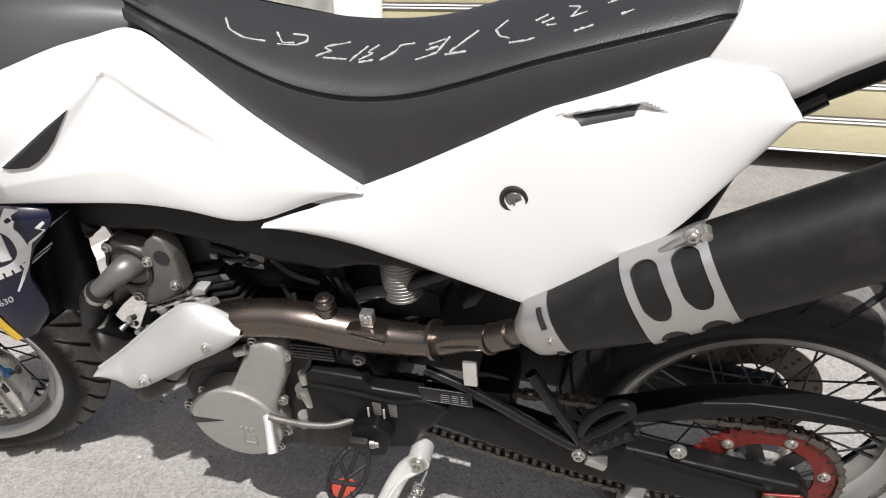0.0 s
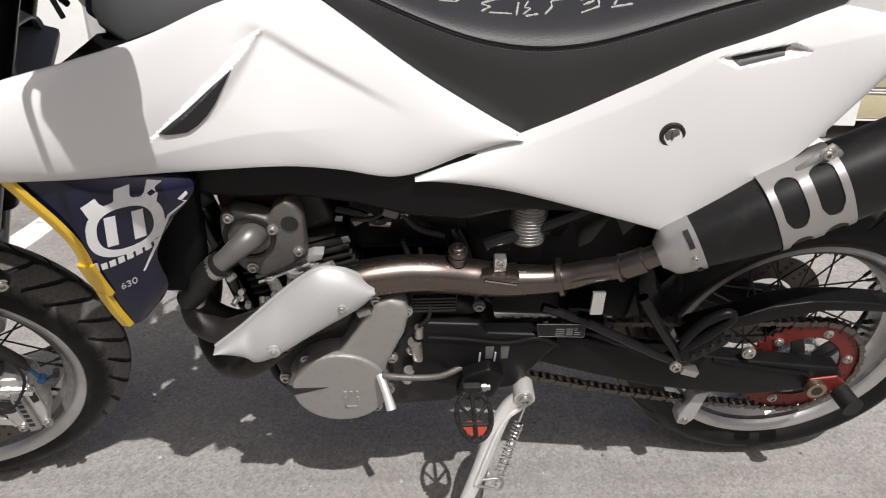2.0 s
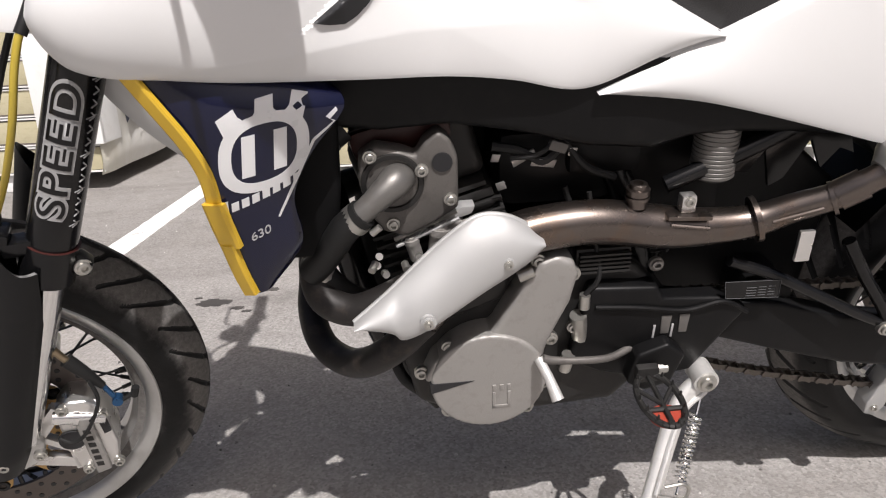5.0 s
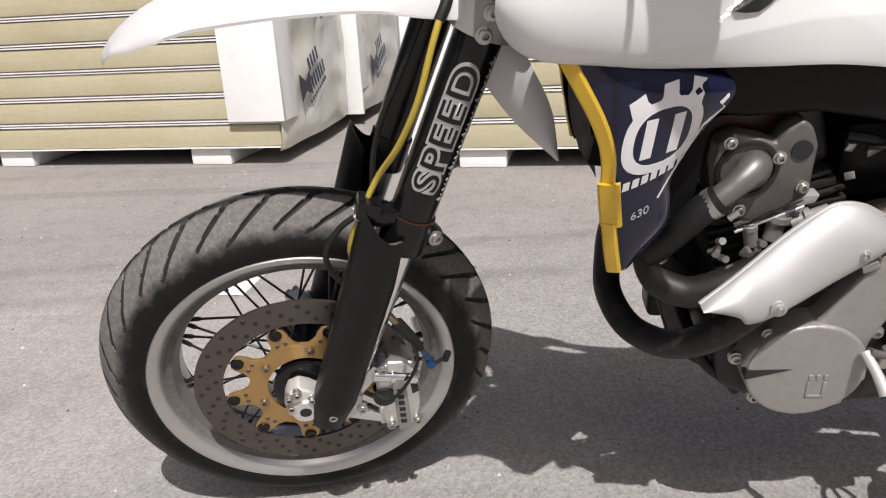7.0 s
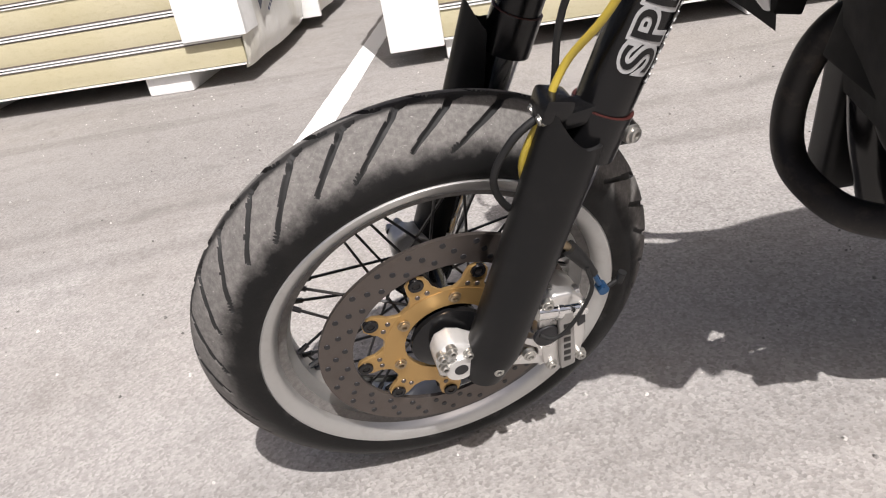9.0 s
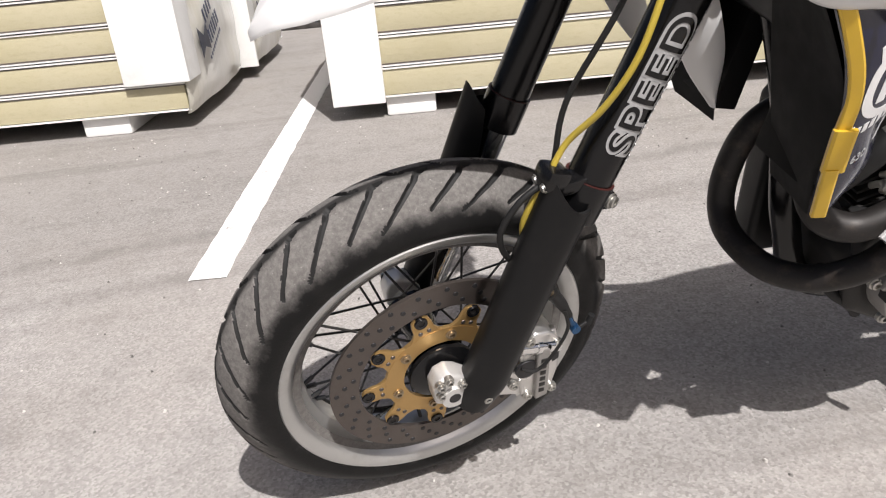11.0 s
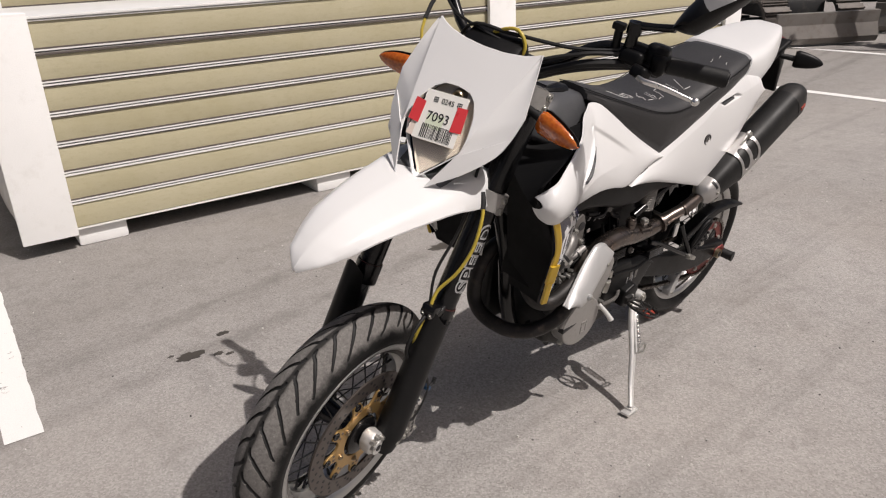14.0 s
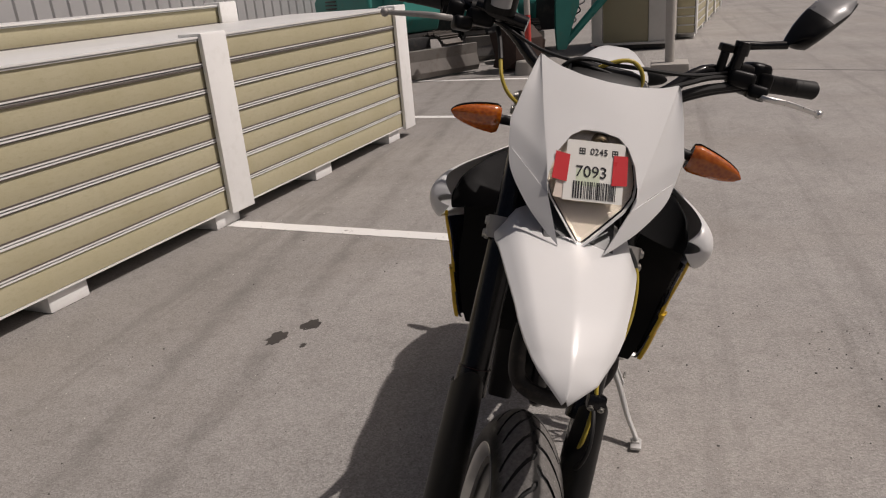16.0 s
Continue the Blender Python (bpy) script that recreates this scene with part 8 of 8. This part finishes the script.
# perforated strap round the silencer
def strap(t0, t1, slots):
    """A band of sheet with oblong holes, bent round the can; the sheet's points are drawn to the rims of the holes."""
    na, nt = 150, 60
    a0, a1 = -2.3, 2.3

    def rim(a, t):
        """Signed distance from the nearest hole and the way out of it."""
        best = (1.0, 0.0, 0.0)
        for ca, ct, ha, ht in slots:
            da, dt = (a - ca) * 0.050, t - ct
            far = math.copysign(max(0.0, abs(da) - (ha * 0.050 - ht)), da)
            size = math.hypot(far, dt)
            if size - ht < best[0]:
                best = (size - ht, far / max(size, 1e-9), dt / max(size, 1e-9))
        return best

    bm = bmesh.new()
    net = []
    for i in range(na + 1):
        row = []
        for j in range(nt + 1):
            a, t = a0 + (a1 - a0) * i / na, t0 + (t1 - t0) * j / nt
            d, ga, gt = rim(a, t)
            if abs(d) < 0.0012 and 0 < j < nt:
                a, t = a - d * ga / 0.050, t - d * gt
            ca_, sa_ = math.cos(a), math.sin(a)
            row.append(bm.verts.new(CAN0 + CW * t + CA * 0.0480 * math.copysign(abs(ca_) ** 0.8, ca_) + CB * 0.0566 * math.copysign(abs(sa_) ** 0.8, sa_)))
        net.append(row)
    for i in range(na):
        for j in range(nt):
            if rim(a0 + (a1 - a0) * (i + 0.5) / na, t0 + (t1 - t0) * (j + 0.5) / nt)[0] > 0:
                bm.faces.new((net[i][j], net[i + 1][j], net[i + 1][j + 1], net[i][j + 1]))
    bmesh.ops.delete(bm, geom=[v for v in bm.verts if not v.link_faces], context="VERTS")
    ex_ = bmesh.ops.extrude_face_region(bm, geom=list(bm.faces))
    for v_ in ex_["geom"]:
        if isinstance(v_, bmesh.types.BMVert):
            c_ = CAN0 + CW * (v_.co - CAN0).dot(CW)
            v_.co = c_ + (v_.co - c_) * 0.965
    return bm


sb = part("silencer_strap", strap(0.113, 0.207, [(-0.62, 0.138, 0.70, 0.0150), (-0.62, 0.182, 0.70, 0.0150), (0.98, 0.138, 0.62, 0.0150), (0.98, 0.182, 0.62, 0.0150)]), "strap_steel", bike, "silver perforated silencer strap", angle=45)
up_ = -CB
h0, h1 = CAN0 + CW * 0.158 + up_ * 0.056, CAN0 + CW * 0.208 + up_ * 0.058
part("strap_bracket", joined(tube([h0 + CA * 0.012, h0.lerp(h1, 0.4) + CA * 0.013 + up_ * 0.004, h1 + CA * 0.012 + up_ * 0.008], [0.0035, 0.0050, 0.0060], n=16, seg=10, flat=0.5), rod(h1 + CA * 0.002, h1 + CA * 0.018, 0.0060, seg=14)), "zinc", sb, "plated hanger bracket")
part("bracket_bolt", hexbolt(h0.lerp(h1, 0.75) + CA * 0.016 + up_ * 0.006, (0, -1, 0), 0.0055, 0.006), "zinc", sb)

# swing arm, chain and guard
SA = [(0.150, 0.455), (0.265, 0.434), (0.356, 0.420), (0.451, 0.390), (0.547, 0.375), (0.645, 0.359), (0.735, 0.345), (0.785, 0.338), (0.800, 0.318), (0.790, 0.290), (0.715, 0.286), (0.648, 0.278), (0.567, 0.289), (0.466, 0.308), (0.367, 0.340), (0.270, 0.374), (0.160, 0.375)]
sw = part("swing_arm", prism(SA, -0.112, -0.078, 0.007, 2), "black_plastic", bike, "black box-section swing arm")
right_ = prism(SA, -0.112, -0.078, 0.007, 2)
part("swing_arm_beam", mirrored(right_), "black_plastic", sw)
part("swing_bridge", block((0.06, 0.18, 0.07), (0.355, 0, 0.40), 0.015), "black_plastic", sw)
part("arm_rib", tube([(0.560, -0.114, 0.372), (0.640, -0.115, 0.352), (0.735, -0.114, 0.330)], 0.003, n=12, seg=6), "black_plastic", sw)
part("arm_bolt", joined(hexbolt((0.618, -0.112, 0.382), (0, -1, 0), 0.0085, 0.006)), "zinc", sw, "plated bolt")
part("axle_block", prism([(0.738, 0.318), (0.786, 0.324), (0.806, 0.306), (0.788, 0.290), (0.738, 0.288)], -0.116, -0.108, 0.004, 2), "red_anodised", sw, "red chain adjuster block")
part("axle_end", joined(rod((0.750, -0.116, 0.303), (0.750, -0.128, 0.303), 0.0165, seg=24)), "brass", sw, "axle nut")
part("axle_bore", rod((0.750, -0.1282, 0.303), (0.750, -0.1288, 0.303), 0.0095, seg=18), "ink_and_hole_black", sw)
part("paddock_bobbin", joined(rod((0.800, -0.115, 0.288), (0.806, -0.150, 0.286), 0.0165, seg=20), rod((0.806, -0.150, 0.286), (0.8065, -0.153, 0.286), 0.0185, seg=20)), "rubber", sw, "black rubber crash bobbin")
part("chain_guide", prism([(0.565, 0.262), (0.588, 0.268), (0.575, 0.196), (0.562, 0.180), (0.545, 0.186), (0.545, 0.205)], -0.092, -0.062, 0.003, 2), "silver_paint", sw, "silver chain guide")
part("guide_bolt", hexbolt((0.558, -0.092, 0.196), (0, -1, 0), 0.005, 0.004), "zinc", sw)
CG = [(0.500, 0.402), (0.562, 0.417), (0.622, 0.433), (0.674, 0.447), (0.725, 0.458), (0.810, 0.454), (0.875, 0.445), (0.880, 0.452), (0.815, 0.470), (0.755, 0.477), (0.700, 0.479), (0.640, 0.470), (0.584, 0.448), (0.520, 0.425)]
part("chain_guard", prism(CG, -0.100, -0.060, 0.006, 2), "black_plastic", bike, "black plastic chain guard")
part("hugger", shell([(0.46, -0.075, 0.50), (0.52, -0.078, 0.575), (0.60, -0.080, 0.622), (0.70, -0.080, 0.640)], [(0.46, 0.075, 0.50), (0.52, 0.078, 0.575), (0.60, 0.080, 0.622), (0.70, 0.080, 0.640)], 20, 10, 0.0, 0.004, -1), "black_plastic", bike, "black rear hugger")


def chain_run():
    """Roller chain round both sprockets: paired side plates and rollers."""
    r2, r1 = 0.1045, 0.036
    c2, c1 = Vector((RW.x, 0, RW.z)), Vector((0.128, 0, 0.392))
    pts = []
    d = c2 - c1
    base_a = math.atan2(d.z, d.x)
    off = math.acos((r1 - r2) / d.length)
    ta, tb = base_a + off, base_a - off
    for k in range(13):
        a = ta + (math.tau - 2 * off) * k / 12
        pts.append(c1 + r1 * Vector((math.cos(a), 0, math.sin(a))))
    low0, low1 = pts[-1], c2 + r2 * Vector((math.cos(tb), 0, math.sin(tb)))
    for k in range(1, 12):
        f = k / 12
        p = low0.lerp(low1, f)
        p.z -= 0.020 * 4 * f * (1 - f)
        pts.append(p)
    for k in range(25):
        a = tb + (2 * off) * k / 24
        pts.append(c2 + r2 * Vector((math.cos(a), 0, math.sin(a))))
    pts.append(pts[0])
    n = 112
    line = even(pts, n)
    plates = []
    for i in range(n):
        a, b = line[i], line[i + 1]
        m = (a + b) / 2
        ang = -math.atan2((b - a).z, (b - a).x)
        o = 0.0070 if i % 2 else 0.0048
        for s in (-1, 1):
            outl = [(-0.0118, -0.003), (-0.0095, 0.0055), (-0.004, 0.0042), (0.004, 0.0042), (0.0095, 0.0055), (0.0118, -0.003), (0.0085, -0.0062), (0.004, -0.0042), (-0.004, -0.0042), (-0.0085, -0.0062)]
            plates.append(moved(prism(outl, s * o - 0.0009, s * o + 0.0009, 0), Matrix.Translation(m + Vector((0, -0.0715, 0))) @ Matrix.Rotation(ang, 4, "Y")))
        plates.append(rod(a + Vector((0, -0.0795, 0)), a + Vector((0, -0.0635, 0)), 0.0042, seg=8))
    me_parts = plates[0]
    verts, faces = [], []
    for b_ in plates:
        b_.verts.ensure_lookup_table()
        b_.verts.index_update()
        k0 = len(verts)
        verts += [v.co[:] for v in b_.verts]
        faces += [[k0 + v.index for v in f.verts] for f in b_.faces]
        b_.free()
    me = bpy.data.meshes.new("chain")
    me.from_pydata(verts, [], faces)
    me.materials.append(MATS["chain_steel"])
    ch = new("drive_chain", me)
    ch.parent = bike
    tagged(ch, "oily brown roller chain", kind="stuff")


chain_run()

# passenger peg hanger: thin tubes meeting at the folded peg
part("peg_hanger", joined(tube([(0.268, -0.118, 0.498), (0.325, -0.123, 0.476), (0.376, -0.128, 0.450), (0.462, -0.136, 0.405), (0.492, -0.138, 0.396)], 0.0075, n=30, seg=12), tube([(0.416, -0.124, 0.518), (0.447, -0.130, 0.467), (0.481, -0.137, 0.418), (0.490, -0.138, 0.396)], 0.0085, n=24, seg=12)), "gloss_black", bike, "black tubular passenger peg hanger")
pp = part("passenger_peg", tube([(0.486, -0.142, 0.432), (0.492, -0.148, 0.462), (0.508, -0.150, 0.488), (0.532, -0.152, 0.506), (0.545, -0.152, 0.505), (0.545, -0.152, 0.494), (0.526, -0.150, 0.468), (0.500, -0.146, 0.438), (0.488, -0.140, 0.420)], 0.0075, n=44, seg=10), "black_plastic", bike, "folded black passenger footpeg")
part("peg_block", block((0.075, 0.026, 0.034), (0.520, -0.136, 0.430), 0.008, (0, -38, 0)), "black_plastic", pp)
for k in range(5):
    part("peg_stud", rod((0.505 + 0.013 * k, -0.148, 0.418 + 0.010 * k), (0.505 + 0.013 * k, -0.154, 0.418 + 0.010 * k), 0.0045, seg=10), "rubber", pp)
part("peg_bolt", hexbolt((0.484, -0.146, 0.392), (0, -1, 0), 0.007, 0.008), "zinc", pp)
part("peg_clevis", block((0.030, 0.02, 0.013), (0.508, -0.142, 0.380), 0.003, (0, 20, 0)), "zinc", pp)
pr = joined(tube([(0.430, 0.120, 0.520), (0.470, 0.135, 0.44), (0.52, 0.140, 0.36)], 0.0085, n=20, seg=10), block((0.09, 0.022, 0.03), (0.56, 0.145, 0.40), 0.008, (0, -30, 0)))
part("passenger_peg", pr, "black_plastic", bike, "folded black passenger footpeg")


def footpeg(s):
    """Wide serrated peg: oval cage with a cross and a coloured insert, on a hinge."""
    c = Vector((0.163, s * 0.203, 0.358))
    ring = [c + Vector((0.026 * math.cos(a), s * (0.048 * math.sin(a)), 0)) for a in (math.tau * k / 28 for k in range(28))]
    cage = [rod(ring[k], ring[(k + 1) % 28], 0.0042, seg=8) for k in range(28)]
    cage += [rod(c + Vector((0, -s * 0.048, 0)), c + Vector((0, s * 0.048, 0)), 0.0035, seg=8), rod(c + Vector((-0.026, s * 0.018, 0)), c + Vector((0.026, s * 0.018, 0)), 0.0035, seg=8), rod(c + Vector((-0.022, -s * 0.02, 0)), c + Vector((0.0, s * 0.01, 0)), 0.003, seg=8), rod(c + Vector((0.022, -s * 0.02, 0)), c + Vector((0.0, s * 0.01, 0)), 0.003, seg=8)]
    cage += [rod(p, p + Vector((0, 0, 0.010)), 0.0030, 0.0012, seg=6) for p in ring[::2]]
    hinge = block((0.030, 0.040, 0.024), c + Vector((0, -s * 0.062, 0.002)), 0.005)
    ft = part("footpeg", joined(hinge, *cage), "dark_alloy", bike, "serrated metal footpeg with red insert")
    ins = [(0.021 * math.cos(a), 0.018 * math.sin(a)) for a in (math.tau * k / 24 for k in range(24))]
    part("peg_insert", moved(flat_poly(ins, 0.006), Matrix.Translation(c + Vector((0, s * 0.026, -0.008)))), "red_plastic", ft, "red plastic insert")
    part("peg_pin", hexbolt(c + Vector((0.020, -s * 0.055, 0.002)), (1, 0, 0), 0.006, 0.010), "zinc", ft)


footpeg(-1), footpeg(1)
part("peg_bracket", prism([(0.140, 0.340), (0.150, 0.385), (0.190, 0.400), (0.215, 0.380), (0.200, 0.335), (0.165, 0.325)], -0.150, -0.110, 0.006, 2), "black_plastic", bike, "black footpeg bracket")
part("peg_bracket", mirrored(prism([(0.140, 0.340), (0.150, 0.385), (0.190, 0.400), (0.215, 0.380), (0.200, 0.335), (0.165, 0.325)], -0.150, -0.110, 0.006, 2)), "black_plastic", bike, "black footpeg bracket")
part("brake_pedal", tube([(0.15, 0.125, 0.36), (0.08, 0.150, 0.34), (0.0, 0.165, 0.335), (-0.03, 0.18, 0.34)], 0.007, n=24, seg=10), "bright_alloy", bike, "alloy rear brake pedal")
part("engine_right_cover", mirrored(joined(prism([(-0.12, 0.33), (-0.10, 0.42), (0.0, 0.47), (0.12, 0.46), (0.16, 0.38), (0.08, 0.29), (-0.05, 0.28)], -0.150, -0.10, 0.015, 2))), "cast_alloy", bike, "silver right engine cover")

# side stand
PIV, FOOT = Vector((0.250, -0.128, 0.330)), Vector((0.092, -0.286, 0.071))
KNEE = Vector((0.167, -0.211, 0.194))
sd_ = part("side_stand", joined(rod(PIV + Vector((0, 0.012, 0)), PIV + Vector((0, -0.022, 0)), 0.017, seg=22), tube([PIV + Vector((0, -0.008, -0.004)), Vector((0.216, -0.150, 0.290)), KNEE, KNEE.lerp(FOOT, 0.5) + Vector((0.002, 0, -0.004)), FOOT + Vector((0.004, 0, 0.010))], [0.0135, 0.0140, 0.0125, 0.0112, 0.0100], n=30, seg=14, flat=0.72)), "stand_alloy", bike, "bare alloy side stand with return spring")
part("leg_rib", tube([PIV + Vector((0.004, -0.016, -0.020)), Vector((0.214, -0.163, 0.284)), KNEE + Vector((0.002, -0.009, 0.012))], [0.004, 0.0045, 0.003], n=16, seg=8), "stand_alloy", sd_)
part("pivot_bolt", hexbolt(PIV + Vector((0, -0.022, 0)), (0, -1, 0), 0.010, 0.008), "zinc", sd_)
pad = joined(block((0.050, 0.030, 0.009), (0, 0, 0), 0.004), block((0.026, 0.022, 0.012), (0.006, 0, 0.006), 0.005))
lean_back = Matrix.Rotation(radians(-LEAN_DEG), 4, "X")
part("foot_pad", moved(pad, Matrix.Translation(FOOT + Vector((0, 0, -0.002))) @ lean_back), "stand_alloy", sd_)
sp0, sp1 = Vector((0.246, -0.146, 0.270)), Vector((0.212, -0.197, 0.202))
way_ = (sp1 - sp0)
ax_ = way_.normalized()
n1_ = ax_.orthogonal().normalized()
n2_ = ax_.cross(n1_)
coil = [sp0 + way_ * (k / 130) + 0.0082 * (math.cos(k * 0.72) * n1_ + math.sin(k * 0.72) * n2_) for k in range(131)]
part("return_spring", joined(tube(coil, 0.0016, n=360, seg=6), rod(sp0 - ax_ * 0.026, sp0, 0.002, seg=6), rod(sp1, sp1 + ax_ * 0.02, 0.002, seg=6)), "chrome", sd_, "coiled return spring")
hk_ = KNEE + Vector((0.006, -0.006, 0.006))
part("spring_hook", tube([hk_, hk_ + Vector((0.034, -0.004, -0.006)), hk_ + Vector((0.042, -0.002, 0.008)), hk_ + Vector((0.032, -0.002, 0.020)), hk_ + Vector((0.008, -0.002, 0.018))], 0.0026, n=26, seg=8), "zinc", sd_, "bent wire hook")

# lettering on the left fork tube, with slanting strokes beside it
def on_fork(s, w):
    """s along the left tube from its lower end, w round it."""
    c = fork_at(0.628, -0.105) + FORK_WAY * s
    back_ = FORK_WAY.cross(Vector((0, 1, 0))).normalized() * -1
    a = w / 0.0278
    return c + 0.0279 * (math.cos(a) * Vector((0, -1, 0)) + math.sin(a) * (back_ if back_.x > 0 else -back_))


def fork_strip(path, r=0.0011):
    return tube([on_fork(s, w) for s, w in path], r, n=max(6, 3 * len(path)), seg=5, smooth=False)


W0 = -0.004


def fork_word(body, size, long, grow, lift):
    """A word wrapped on the tube, read upwards."""
    bm = lettering(body, size, 0.0002, grow)
    for k in range(-6, 7):
        bmesh.ops.bisect_plane(bm, geom=bm.verts[:] + bm.edges[:] + bm.faces[:], plane_co=(0, 0.003 * k, 0), plane_no=(0, 1, 0))
    for v in bm.verts:
        p, axis = on_fork(0.0945 + v.co.x * long, W0 - v.co.y), fork_at(0.628, -0.105) + FORK_WAY * (0.0945 + v.co.x * long)
        v.co = p + (p - axis).normalized() * (lift + v.co.z)
    return bm


word_ = part("tube_decal", fork_word("SPEED", 0.0415, 1.42, 0.0030, 0.0002), "decal_grey", bike, "grey outlined lettering down the fork tube", steer=True)
part("tube_word", fork_word("SPEED", 0.0415, 1.42, 0.0, 0.0008), "gloss_black", word_, "black letters")
strips = []
for k in range(13):
    s0 = 0.004 + 0.0145 * k
    strips.append(fork_strip([(s0, 0.0195), (s0 + 0.004, 0.026), (s0 + 0.009, 0.0205)], 0.0008))
    if k % 3 == 0:
        strips.append(fork_strip([(s0 + 0.002, 0.016), (s0 + 0.006, 0.028)], 0.0008))
part("tube_script", joined(*strips), "decal_grey", word_, "row of slanting strokes")
part("skid_guard", prism([(-0.20, 0.30), (-0.20, 0.56), (-0.10, 0.70), (0.30, 0.70), (0.36, 0.48), (0.30, 0.36), (0.10, 0.30)], 0.060, 0.118, 0.012, 2), "black_plastic", bike, "black right-hand engine shroud")
# bits of wiring between tank and engine
for pts, mt, r in (([(-0.03, -0.085, 0.66), (0.0, -0.09, 0.655), (0.03, -0.09, 0.64), (0.055, -0.085, 0.66)], "rubber", 0.006), ([(-0.01, -0.095, 0.648), (0.02, -0.10, 0.652), (0.045, -0.095, 0.668)], "rubber", 0.003), ([(0.05, -0.09, 0.67), (0.08, -0.09, 0.63), (0.12, -0.085, 0.61)], "rubber", 0.005), ([(0.06, -0.08, 0.60), (0.075, -0.085, 0.55), (0.08, -0.09, 0.50)], "rubber", 0.004)):
    part("wire", tube(pts, r, n=20, seg=8), mt, bike)
part("connector", block((0.022, 0.012, 0.013), (0.045, -0.096, 0.660), 0.003, (0, 20, 0)), "engine_grey", bike, "pale wiring connector")
part("coil_pack", block((0.09, 0.05, 0.06), (0.11, -0.05, 0.64), 0.01), "black_plastic", bike)
# intake as a black mass added to block the bright view through the bay
part("throttle_body", joined(block((0.15, 0.12, 0.10), (0.055, 0.0, 0.615), 0.02), block((0.16, 0.13, 0.16), (0.20, 0.02, 0.60), 0.02)), "black_plastic", bike, "black intake housing, bulked out to close the engine bay")
# added black block that hides the bright ground behind the pipe
part("linkage_guard", prism([(0.17, 0.38), (0.45, 0.36), (0.47, 0.54), (0.40, 0.60), (0.30, 0.62), (0.17, 0.60)], 0.0, 0.06, 0.012, 2), "black_plastic", bike, "added black block that closes the gap behind the pipe")
# black block added for the dark open gap behind the radiator cover
part("radiator_tank", prism([(-0.275, 0.560), (-0.215, 0.560), (-0.205, 0.640), (-0.200, 0.740), (-0.235, 0.780), (-0.285, 0.740)], -0.140, -0.105, 0.010, 2), "fin_black", bike, "added black block in the dark gap behind the radiator cover")
